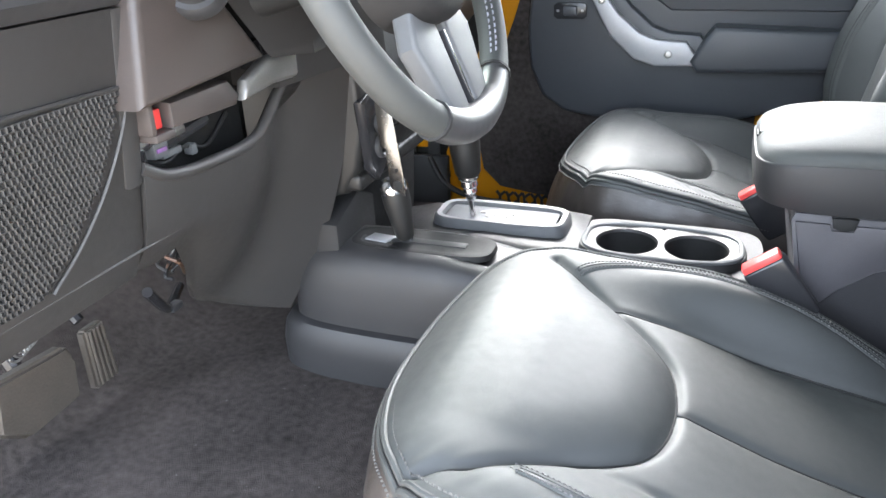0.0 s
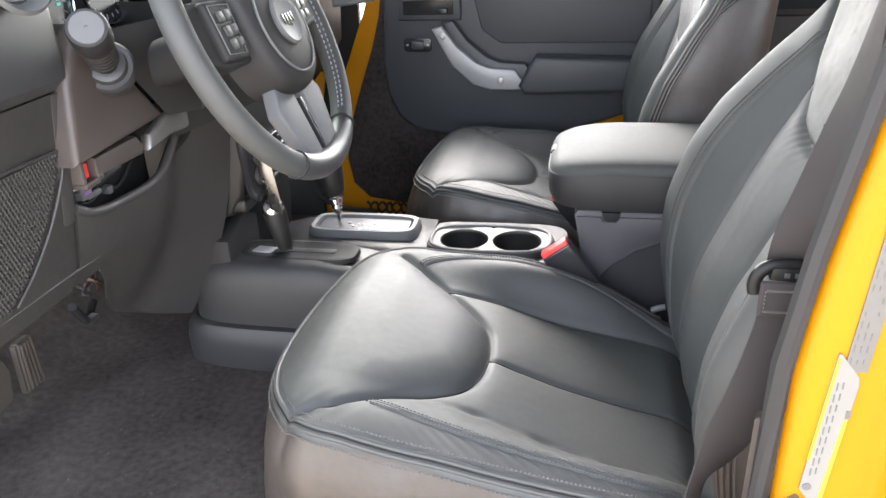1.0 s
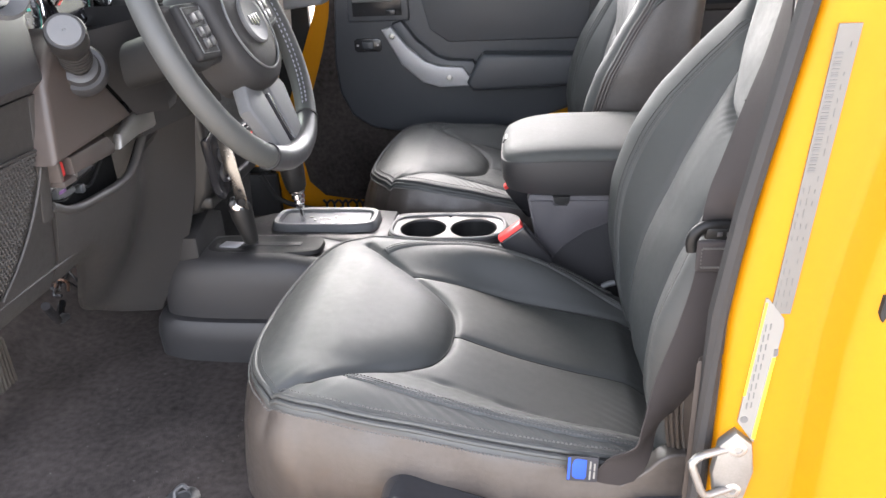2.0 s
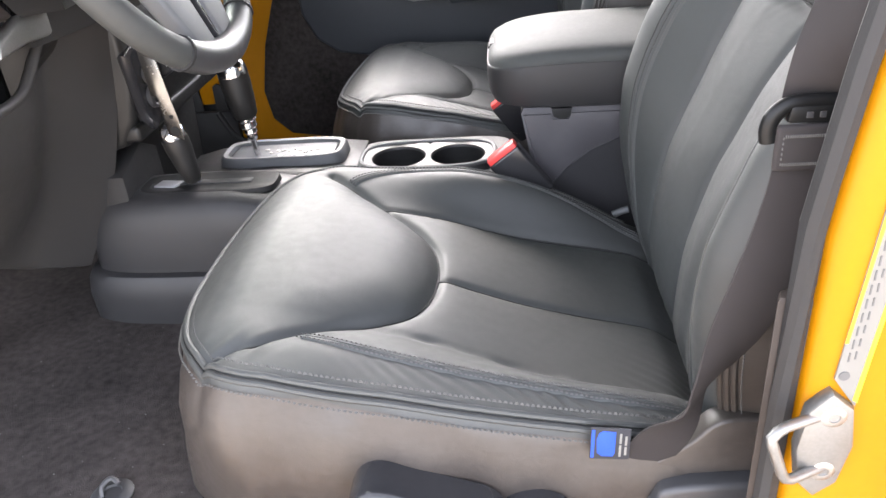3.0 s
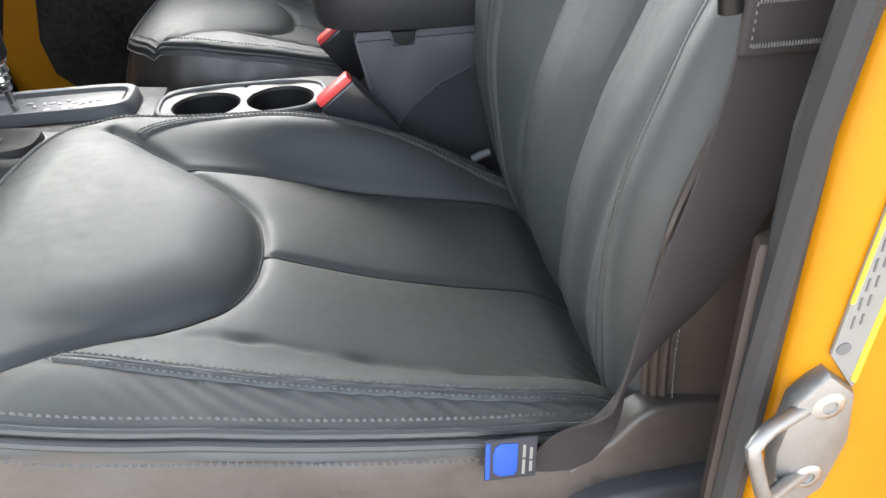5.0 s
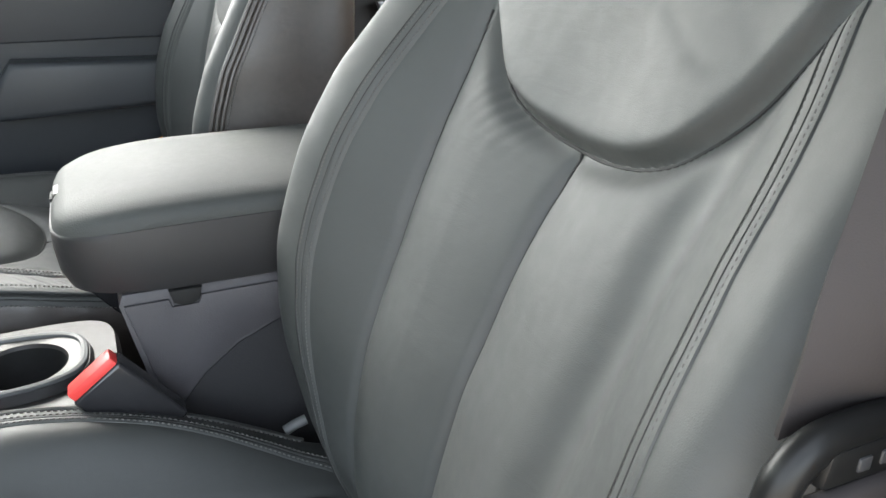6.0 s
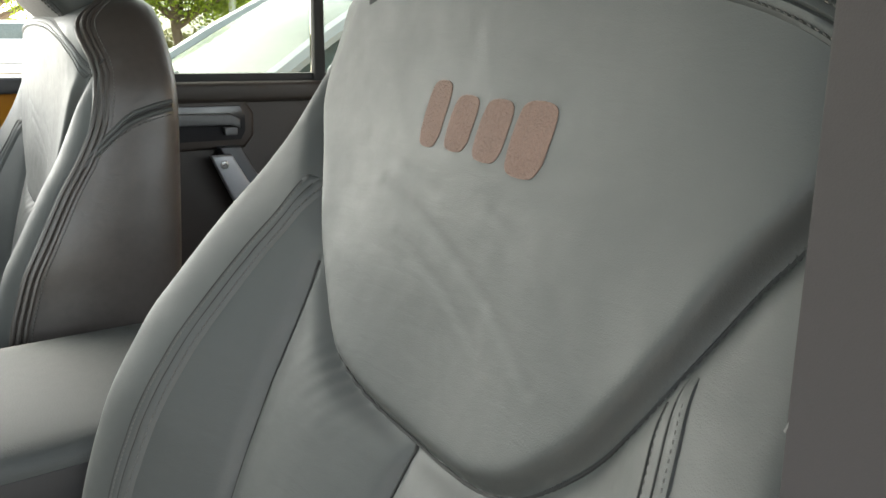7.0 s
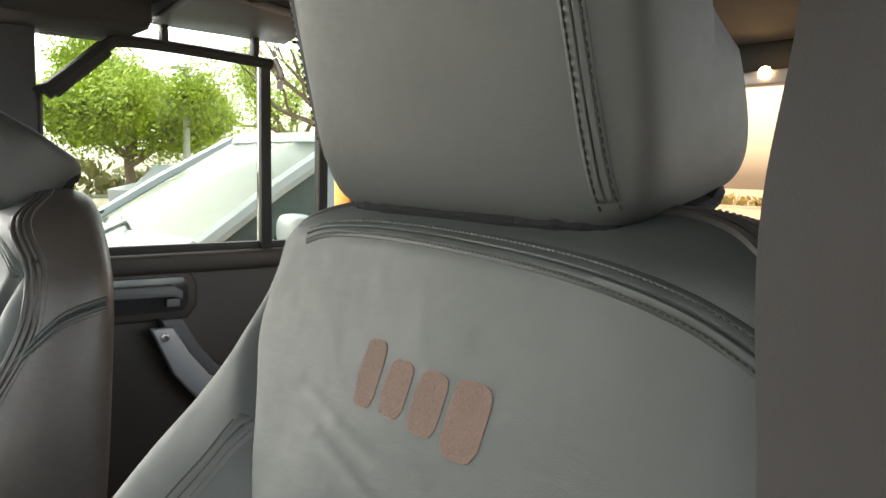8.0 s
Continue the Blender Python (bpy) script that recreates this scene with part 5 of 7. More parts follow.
part("fuse_tray", prism([(-0.494, 0.470), (-0.400, 0.470), (-0.384, 0.452), (-0.390, 0.442), (-0.494, 0.446)], "yz", -0.285, -0.262, 0.004), BROWN, dash, "bare brown plastic tray below the column")
part("tray_end", joined(box(-0.285, -0.262, -0.524, -0.517, 0.446, 0.480, 0.002), box(-0.285, -0.262, -0.520, -0.492, 0.438, 0.446, 0.002)), BROWN, dash)
# dark sheet that stands for the shade in the gap below the tray
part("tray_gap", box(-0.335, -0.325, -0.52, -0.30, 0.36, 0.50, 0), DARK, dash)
part("red_tab", box(-0.284, -0.272, -0.508, -0.497, 0.447, 0.466, 0.002), RED, dash, "small red plastic tab")
plug = part("connector", joined(box(-0.316, -0.300, -0.484, -0.462, 0.408, 0.424, 0.002), box(-0.312, -0.302, -0.470, -0.440, 0.404, 0.412, 0.002)), BEZEL, dash, "pale grey plastic wire connector")
part("connector_band", box(-0.314, -0.2985, -0.481, -0.466, 0.4140, 0.4185, 0.001), PURPLE, plug, "purple locking band")
part("connector", box(-0.330, -0.302, -0.516, -0.492, 0.402, 0.424, 0.003), GLOSS, dash)
part("connector", box(-0.320, -0.308, -0.418, -0.408, 0.392, 0.404, 0.002), BEZEL, dash)
part("cubby_wire", tube(smooth_path([(-0.315, -0.495, 0.412), (-0.310, -0.462, 0.398), (-0.312, -0.425, 0.404), (-0.318, -0.380, 0.392), (-0.322, -0.330, 0.415)], 6), 0.0024, 8), RUBBER, dash)
part("metal_bracket", prism([(-0.388, 0.446), (-0.380, 0.466), (-0.335, 0.482), (-0.268, 0.480), (-0.246, 0.462), (-0.262, 0.446), (-0.330, 0.450)], "yz", -0.268, -0.252, 0.006, 3), ZINC, dash, "bare shiny metal bracket")
part("bracket_foot", box(-0.285, -0.262, -0.345, -0.325, 0.468, 0.50, 0.003), GLOSS, dash)
for k, (a, b) in enumerate((((-0.31, -0.50, 0.425), (-0.30, -0.44, 0.43)), ((-0.31, -0.47, 0.415), (-0.30, -0.40, 0.428)))):
    part("connector", tube([a, b], 0.007, 8), (STEEL, GLOSS)[k], dash)

# wires hanging below
harness = thing("wire_harness", "loose bundle of dark and copper wires under the dashboard", "wires")
rng = random.Random(8)
for k in range(8):
    p0 = Vector((-0.46 + rng.uniform(-0.03, 0.03), -0.34 + rng.uniform(-0.03, 0.03), 0.30))
    pts = [p0]
    for s in range(4):
        pts.append(Vector((-0.47 + rng.uniform(-0.025, 0.025), -0.285 + rng.uniform(-0.035, 0.035), 0.25 - s * 0.028 + rng.uniform(-0.02, 0.02))))
    part("wire", tube(smooth_path(pts, 6), rng.choice((0.0014, 0.002, 0.0028)), 6), rng.choice((WIRE, RUBBER, GLOSS, GLOSS)), harness)
part("cable_sleeve", tube(smooth_path([(-0.43, -0.40, 0.20), (-0.46, -0.345, 0.145), (-0.49, -0.30, 0.118), (-0.52, -0.24, 0.115)], 6), 0.007, 8), GLOSS, harness)
part("wire_clip", box(-0.484, -0.470, -0.318, -0.296, 0.118, 0.128, 0.002), SATIN, harness)

# centre stack
part("stack_body", prism([(-0.226, 0.440), (-0.222, 0.360), (-0.234, 0.300), (-0.256, 0.262), (-0.30, 0.250), (-0.46, 0.250), (-0.50, 0.62), (-0.258, 0.615)], "xz", -0.182, 0.165, 0.010, 3), GRIP, dash)
part("outlet_bezel", prism([(-0.188, 0.395), (-0.175, 0.30), (-0.150, 0.278), (-0.118, 0.292), (-0.108, 0.38), (-0.13, 0.41)], "yz", -0.232, -0.216, 0.006, 3), GLOSS, dash)
for z, r in ((0.358, 0.0135), (0.326, 0.0165)):
    part("power_outlet", lathe([(r, 0), (r, 0.006), (r * 0.8, 0.008), (r * 0.62, 0.006), (r * 0.6, 0.001), (0.001, 0.001)], along((-0.216, -0.146, z), (-0.05, -0.146, z + 0.02)), 24), SATIN, dash, "round power outlet")
hv = part("switch_bank", prism([(-0.100, 0.335), (0.150, 0.335), (0.150, 0.375), (-0.100, 0.375)], "yz", -0.230, -0.216, 0.004), GLOSS, dash)
for k in range(6):
    y = -0.082 + k * 0.04
    part("switch", box(-0.2175, -0.211, y - 0.015, y + 0.015, 0.342, 0.368, 0.003), RUBBER, hv)
    part("switch_mark", box(-0.2112, -0.2100, y - 0.005, y + 0.005, 0.352, 0.357, 0), (WHITE, WHITE, RED, WHITE, WHITE, WHITE)[k], hv)
part("stack_ledge", prism([(-0.180, 0.268), (0.160, 0.268), (0.160, 0.292), (-0.180, 0.292)], "yz", -0.262, -0.232, 0.006, 3), GRIP, dash)
part("gusset", prism([(-0.206, 0.226), (-0.130, 0.252), (-0.080, 0.228), (-0.078, 0.150), (-0.206, 0.150)], "yz", -0.300, -0.262, 0.005), RUBBER, dash)
part("stack_foot", prism([(-0.30, 0.10), (-0.29, 0.262), (-0.45, 0.262), (-0.45, 0.10)], "xz", -0.205, 0.17, 0.006), DARK, dash)
part("glove_box", prism([(-0.44, 0.26), (-0.33, 0.40), (-0.32, 0.56), (-0.60, 0.60), (-0.62, 0.26)], "xz", 0.175, 0.735, 0.012, 3), DASH, dash)
part("far_top", prism([(-0.30, 0.56), (-0.26, 0.62), (-0.30, 0.68), (-0.86, 0.66), (-0.86, 0.56)], "xz", -0.198, 0.66, 0.010, 3), DASH, dash)
part("end_vent", prism([(-0.30, 0.500), (-0.20, 0.512), (-0.185, 0.545), (-0.22, 0.575), (-0.30, 0.57)], "xz", 0.575, 0.66, 0.010, 3), SILVER, dash, "silver painted air vent surround")

# ---- steering wheel ----
WHEEL_C = Vector((-0.063, -0.409, 0.609))
WHEEL_T = radians(23)
wheel_axis = Vector((math.cos(WHEEL_T), 0, math.sin(WHEEL_T)))
down = Vector((math.sin(WHEEL_T), 0, -math.cos(WHEEL_T)))
WHEEL_M = Matrix((( 0, down.x, wheel_axis.x, WHEEL_C.x), (1, 0, 0, WHEEL_C.y), (0, down.z, wheel_axis.z, WHEEL_C.z), (0, 0, 0, 1)))
# in the wheel's frame x points to the far side, y downwards, z towards the driver
wheel = thing("steering_wheel", "black leather steering wheel with grey spokes and a round badge", "steering wheel")
def ring(q, r=0.176, z=0.0):
    return WHEEL_M @ Vector((r * math.cos(q), r * math.sin(q), z))
def arc(a, b, n=40, r=0.176, z=0.0):
    return [ring(radians(q), r, z) for q in np.linspace(a, b, n)]
part("rim", tube([ring(q) for q in np.linspace(0, math.tau, 96, endpoint=False)], 0.0150, 14, closed=True, up=wheel_axis), LEATHER, wheel)
part("rim_cap", tube(arc(60, 120, 40), lambda f: 0.0162 - 0.0008 * (abs(f - 0.5) * 2) ** 6, 14, up=wheel_axis), SATIN, wheel, "smooth satin black lower rim")
for q in (60, 120):
    part("rim_joint", tube(arc(q - 0.5, q + 0.5, 3), 0.0172, 14, up=wheel_axis), RUBBER, wheel)
verts, faces = [], []
for a, b in ((-8, 56),):
    for dz in (0.0, 0.006):
        v, f = stitches([ring(radians(q), 0.1615 - dz * 0.05, 0.004 + dz) for q in np.linspace(a, b, 60)], wheel_axis, 0.0060, 0.0018, 0.0016)
        faces += [tuple(i + len(verts) for i in q) for q in f]
        verts += v
tagged(raw("stitching", verts, faces, LACE, wheel, "pale thread along the inner rim", smooth=False), "", "", "", "stuff")
hub_pts = [(0.062, -0.060), (0.074, -0.02), (0.070, 0.035), (0.048, 0.072), (0, 0.086), (-0.048, 0.072), (-0.070, 0.035), (-0.074, -0.02), (-0.062, -0.060), (0, -0.070)]
loops = []
outline = [(p.x, p.y) for p in smooth_path([(a, b, 0) for a, b in hub_pts], 6, closed=True)]
for s, z in ((0.96, -0.030), (1.0, -0.010), (1.0, 0.012), (0.97, 0.020), (0.90, 0.026), (0.6, 0.031), (0.3, 0.033), (0.02, 0.033)):
    loops.append([WHEEL_M @ Vector((x * s, y * s, z)) for x, y in outline])
hub = part("hub", loft(loops, True, True, True), RUBBER, wheel, "grained black airbag cover")
part("hub_ring", tube([WHEEL_M @ Vector((0.060 * math.cos(q), 0.006 + 0.060 * math.sin(q), 0.0300)) for q in np.linspace(0, math.tau, 48, endpoint=False)], 0.0016, 6, closed=True, up=wheel_axis), BEZEL, hub)
part("badge", lathe([(0.030, 0.030), (0.031, 0.0355), (0.028, 0.0375), (0.026, 0.0365), (0.001, 0.0365)], WHEEL_M @ Matrix.Translation((0, 0.004, 0)), 36), BEZEL, hub, "round silver badge")
for k in range(4):
    part("badge_bar", moved(box(-0.015 + k * 0.0085, -0.0095 + k * 0.0085, -0.006, 0.006 + 0.002 * (k % 3), 0.0366, 0.0374, 0.0006), WHEEL_M @ Matrix.Translation((0, 0.004, 0))), GLOSS, hub)
for side in (-1, 1):
    spoke = [(side * 0.055, -0.040), (side * 0.150, -0.050), (side * 0.166, -0.030), (side * 0.166, 0.012), (side * 0.120, 0.030), (side * 0.060, 0.030)]
    part("spoke", moved(prism(spoke, "xy", -0.022, 0.006, 0.006, 3), WHEEL_M), RUBBER, wheel)
    pad = part("switch_pad", moved(prism([(side * 0.078, -0.040), (side * 0.132, -0.044), (side * 0.138, 0.020), (side * 0.090, 0.026)], "xy", 0.002, 0.016, 0.005, 3), WHEEL_M), RUBBER, wheel)
    part("pad_trim", tube([WHEEL_M @ Vector((side * a, b, 0.0165)) for a, b in ((0.084, -0.034), (0.128, -0.038), (0.132, 0.014), (0.094, 0.019))], 0.0007, 6, closed=True, up=wheel_axis), BEZEL, pad)
    for a in (0.096, 0.112):
        for b in (-0.024, -0.008, 0.006):
            part("button", moved(box(side * a - 0.006, side * a + 0.006, b - 0.0055, b + 0.0055, 0.012, 0.0185, 0.0015), WHEEL_M), SATIN, pad)
    low = [(side * 0.010, 0.080), (side * 0.052, 0.066), (side * 0.070, 0.095), (side * 0.052, 0.150), (side * 0.044, 0.168), (side * 0.010, 0.174)]
    part("lower_spoke", moved(prism(low, "xy", -0.016, 0.004, 0.005, 3), WHEEL_M), BEZEL, wheel, "grey painted lower spoke")
part("spoke_groove", moved(box(-0.0025, 0.0025, 0.092, 0.160, -0.012, 0.0045, 0.001), WHEEL_M), GLOSS, wheel)

# ---- pedals ----
brake = thing("brake_pedal", "worn wide rubber brake pedal", "pedal")
bm = loft([[(-0.545, -0.548, 0.148), (-0.540, -0.440, 0.140), (-0.548, -0.425, 0.110), (-0.556, -0.425, 0.048), (-0.560, -0.510, 0.040), (-0.552, -0.555, 0.075)], [(-0.570, -0.548, 0.145), (-0.565, -0.440, 0.137), (-0.573, -0.425, 0.107), (-0.581, -0.425, 0.045), (-0.585, -0.510, 0.037), (-0.577, -0.555, 0.072)]], True, True, True)
bmesh.ops.bevel(bm, geom=bm.edges[:], offset=0.006, segments=3, affect="EDGES")
part("pedal_pad", bm, PEDAL, brake)
part("pedal_arm", tube([(-0.575, -0.49, 0.12), (-0.64, -0.49, 0.25), (-0.70, -0.49, 0.36)], 0.010, 8), GLOSS, brake)
spring = [Vector((-0.555, -0.505 + 0.010 * math.cos(q), 0.160 + 0.010 * math.sin(q))) + Vector((0, 0.0012 * q, 0.0004 * q)) for q in np.linspace(0, math.tau * 4, 60)]
part("spring", tube(spring, 0.0016, 6), ZINC, brake)
gas = thing("accelerator_pedal", "narrow ribbed accelerator pedal", "pedal")
bm = loft([[(-0.534, -0.416, 0.163), (-0.534, -0.380, 0.163), (-0.550, -0.358, 0.062), (-0.552, -0.402, 0.058)], [(-0.552, -0.416, 0.159), (-0.552, -0.380, 0.159), (-0.568, -0.358, 0.058), (-0.570, -0.402, 0.054)]], True, True, True)
bmesh.ops.bevel(bm, geom=bm.edges[:], offset=0.004, segments=2, affect="EDGES")
part("pedal_pad", bm, PEDAL, gas)
for k in range(4):
    f = 0.2 + k * 0.2
    part("rib", tube([(-0.5325, -0.416 + 0.036 * f, 0.159), (-0.5495, -0.402 + 0.044 * f, 0.064)], 0.0022, 6), PEDAL, gas)
part("pedal_arm", tube([(-0.55, -0.405, 0.17), (-0.64, -0.40, 0.26)], 0.008, 8), GLOSS, gas)

brake.location, gas.location = (0, 0, -0.012), (0, 0, -0.028)

# ---- centre console ----
console = thing("centre_console", "dark plastic centre console with cup holders and a padded armrest", "console")
rows = []
for x, top, w0, w1 in ((-0.26, 0.150, 0.062, 0.10), (-0.215, 0.160, 0.066, 0.10), (-0.10, 0.162, 0.072, 0.11), (0.0, 0.160, 0.082, 0.115), (0.04, 0.152, 0.092, 0.12), (0.042, 0.151, 0.092, 0.12)):
    y0 = 0.012
    rows.append([(x, y0 - w1, 0.0), (x, y0 - w1 + 0.004, top * 0.55), (x, y0 - w0 - 0.012, top - 0.02), (x, y0 - w0, top - 0.006), (x, y0 - w0 + 0.01, top), (x, y0 + w0 - 0.01, top), (x, y0 + w0, top - 0.006), (x, y0 + w0 + 0.012, top - 0.02), (x, y0 + w1, -0.13)])
part("front_body", loft(rows, True, True, True), CONSOLE, console)
loops = [oval(0.165, -0.004, 0.140, 0.112, 0.0, e=0.35), oval(0.165, -0.004, 0.138, 0.110, 0.135, e=0.35), oval(0.165, -0.004, 0.134, 0.104, 0.147, e=0.35), oval(0.158, -0.003, 0.119, 0.066, 0.149, e=0.62), oval(0.158, -0.003, 0.116, 0.062, 0.158, e=0.62),
         oval(0.158, -0.003, 0.108, 0.055, 0.160, e=0.64), oval(0.158, -0.003, 0.102, 0.050, 0.155, e=0.7, waist=0.40, ww=0.02), oval(0.158, -0.003, 0.099, 0.047, 0.146, e=0.72, waist=0.45, ww=0.02), oval(0.158, -0.003, 0.095, 0.044, 0.085, e=0.75, waist=0.5, ww=0.02)]
part("cup_holder", loft(loops[:6], True, False, False), CONSOLE, console)
def cup_rows(cx, toward):
    """The plate round one cup and the cup's wall, from the outer ring down to the cup's floor."""
    outer, lip, wall, low = [], [], [], []
    for q in np.linspace(0, math.tau, 64, endpoint=False):
        c, s = math.cos(q), math.sin(q)
        t = 0.046
        while t < 0.2:
            x, y = cx + t * c - 0.158, t * s
            if (abs(x) / 0.108) ** 3.1 + (abs(y) / 0.055) ** 3.1 >= 1 or x * toward >= 0:
                break
            t += 0.0006
        outer.append((cx + t * c, -0.003 + t * s, 0.1595 if abs(x) > 0.004 else 0.157))
        for row, r, z in ((lip, 0.0455, 0.1565), (wall, 0.0440, 0.152), (low, 0.0385, 0.086)):
            row.append((cx + r * c, -0.003 + r * s, z))
    return outer, lip, wall, low
for cx, toward in ((0.1085, 1), (0.2075, -1)):
    outer, lip, wall, low = cup_rows(cx, toward)
    part("cup_plate", loft([outer, lip, wall], True, False, False), DASH, console)
    # well wall darker than its plate: the cup's inner shade as colour
    part("cup_well", loft([wall, low], True, False, True), DARK, console, "cup well with its shade in a darker colour")
part("cup_ring", tube([Vector(p) for p in oval(0.158, -0.003, 0.111, 0.058, 0.1592, e=0.63)], 0.0042, 8, closed=True), BEZEL, console, "grey ring round the cup holders")
for x in (0.1085, 0.2075):
    part("cup_mat", lathe([(0.037, 0.0), (0.037, 0.004), (0.034, 0.004), (0.033, 0.0025), (0.001, 0.0025)], Matrix.Translation((x, -0.003, 0.0855)), 28), RUBBER, console)
loops = [oval(-0.088, 0.016, 0.108, 0.050, 0.158, e=0.45), oval(-0.088, 0.016, 0.106, 0.048, 0.172, e=0.45), oval(-0.088, 0.016, 0.102, 0.044, 0.176, e=0.45), oval(-0.088, 0.016, 0.094, 0.036, 0.175, e=0.42), oval(-0.088, 0.016, 0.091, 0.033, 0.169, e=0.40)]
part("shifter_bezel", loft(loops, True, False, False), BEZEL, console, "grey shifter surround")
part("shifter_plate", prism([(-0.176, -0.015), (0.0, -0.015), (0.0, 0.047), (-0.176, 0.047)], "xy", 0.160, 0.1705, 0.002), PANEL_GREY, console)
rng = random.Random(2)
for k in range(11):
    x, y = -0.12 + k * 0.0100, rng.uniform(0.004, 0.02)
    part("gate_trim", moved(box(-0.004, 0.004, -0.0022, 0.0022, 0, rng.uniform(0.001, 0.002), 0.0006), Matrix.Translation((x, y, 0.1705)) @ Matrix.Rotation(rng.uniform(0, 3), 4, "Z")), ZINC, console)
for k in range(4):
    part("gear_mark", box(-0.095 + k * 0.022, -0.088 + k * 0.022, -0.008, -0.004, 0.1705, 0.1712, 0), WHITE, console)

# storage bin with its armrest lid
rows = []
for z, o in ((0.0, 0.0), (0.262, 0.0), (0.270, -0.004)):
    rows.append([(x, y, z) for x, y in ((0.312 - o + (0.0 if z > 0.1 else 0.05), -0.126 - o), (0.62 + o, -0.126 - o), (0.62 + o, 0.118 + o), (0.312 - o + (0.0 if z > 0.1 else 0.05), 0.118 + o))])
part("storage_bin", loft(rows, True, True, True), BIN_VINYL, console)
flap = [(0.316, 0.262), (0.354, 0.262), (0.357, 0.254), (0.380, 0.254), (0.383, 0.262), (0.62, 0.262), (0.62, 0.232), (0.52, 0.232), (0.455, 0.226), (0.410, 0.207), (0.376, 0.180), (0.350, 0.150), (0.338, 0.160)]
part("bin_side_panel", prism(flap, "xz", -0.1305, -0.1262, 0.0015), BIN_VINYL, console, "grey vinyl side panel")
arch = [(0.352, 0.148), (0.377, 0.177), (0.411, 0.203), (0.455, 0.222), (0.52, 0.228), (0.62, 0.228), (0.62, 0.0), (0.38, 0.0)]
part("bin_carpet", prism(arch, "xz", -0.1290, -0.1262, 0.001), BIN_FELT, console, "darker lining on the bin's lower side")
part("notch", prism([(0.355, 0.270), (0.358, 0.258), (0.366, 0.254), (0.374, 0.254), (0.381, 0.258), (0.384, 0.270)], "xz", -0.1312, -0.124, 0.001), DARK, console)
def lid(s, z, dx=0.0):
    out = []
    for x, y, _ in oval(0.455, -0.006, 0.190 * s, 0.128 * s, 0, e=0.36):
        front = max(0.0, (0.40 - x) / 0.14)
        out.append((x + dx, y * (1 - 0.10 * front ** 2), z - 0.012 * front ** 2 * (z > 0.33)))
    return out
part("lid_base", loft([lid(0.90, 0.268), lid(0.965, 0.272), lid(0.995, 0.286), lid(1.004, 0.305), lid(1.003, 0.322), lid(0.996, 0.334), lid(0.97, 0.337)], True, True, True), CONSOLE, console)
arm_pad = part("lid_pad", loft([lid(0.975, 0.330), lid(0.992, 0.3345), lid(0.988, 0.341), lid(0.965, 0.3475), lid(0.91, 0.352), lid(0.8, 0.3555), lid(0.6, 0.3575), lid(0.3, 0.3585), lid(0.02, 0.3588)], True, True, True), LEATHER_GREY, console, "padded vinyl armrest top, its grey paler for the light on it")
part("latch", prism([(-0.014, 0.322), (0.014, 0.322), (0.017, 0.339), (-0.017, 0.339)], "yz", 0.2690, 0.280, 0.003, 3), CONSOLE, arm_pad)
part("latch_slot", box(0.2662, 0.2700, -0.014, 0.010, 0.330, 0.334, 0.001), DARK, arm_pad)

# cover over the transfer case and its lever
def cover_ring(a, b, z):
    return [(x, y, z - (z > 0.1) * max(0.0, x + 0.10) * 0.19) for x, y, _ in oval(-0.113, -0.160, a, b, 0, e=0.45)]
part("side_cover", loft([cover_ring(0.236, 0.070, 0.070), cover_ring(0.235, 0.070, 0.100), cover_ring(0.229, 0.068, 0.140), cover_ring(0.219, 0.064, 0.166), cover_ring(0.204, 0.057, 0.183), cover_ring(0.185, 0.048, 0.191), cover_ring(0.15, 0.034, 0.194)], True, True, True), CONSOLE, console)
part("cover_lip", loft([cover_ring(0.258, 0.088, -0.002), cover_ring(0.259, 0.089, 0.040), cover_ring(0.254, 0.086, 0.066), cover_ring(0.247, 0.080, 0.077), cover_ring(0.236, 0.071, 0.080)], True, True, True), CONSOLE, console)
part("boot_frame", loft([oval(-0.155, -0.158, 0.105, 0.038, 0.187, e=0.5), oval(-0.155, -0.158, 0.103, 0.036, 0.1945, e=0.5), oval(-0.155, -0.158, 0.096, 0.031, 0.1955, e=0.5), oval(-0.155, -0.158, 0.09, 0.026, 0.1935, e=0.5)], True, False, True), DARK, console)
part("boot_slot", box(-0.21, -0.09, -0.166, -0.150, 0.190, 0.1955, 0.002), RUBBER, console)
part("range_plate", prism([(-0.238, -0.172), (-0.205, -0.176), (-0.195, -0.155), (-0.232, -0.150)], "xy", 0.1925, 0.1965, 0.001), SILVER, console, "small silver range plate")

lever4 = thing("transfer_lever", "black transfer case lever with a chrome cap", "gear lever")
part("shaft", tube(smooth_path([(-0.160, -0.157, 0.180), (-0.176, -0.158, 0.196), (-0.186, -0.159, 0.214)], 5), 0.006, 10, up=(0, 1, 0)), GLOSS, lever4)
k0, k1 = Vector((-0.180, -0.159, 0.197)), Vector((-0.194, -0.163, 0.285))
part("knob", lathe([(0.010, 0.0), (0.013, 0.004), (0.0165, 0.030), (0.0195, 0.056), (0.0195, 0.068), (0.019, 0.074)], along(k0, k1), 28), GRIP, lever4)
part("cap", lathe([(0.0192, 0.072), (0.0195, 0.080), (0.0165, 0.088), (0.010, 0.092), (0.001, 0.093)], along(k0, k1), 28), CHROME, lever4, "polished chrome cap")
plate = thing("metal_strap", "bare polished metal strap with punched holes", "bracket")
pl = [(-0.200, 0.277), (-0.179, 0.268), (-0.181, 0.300), (-0.187, 0.345), (-0.194, 0.400), (-0.215, 0.402), (-0.211, 0.335), (-0.204, 0.332)]
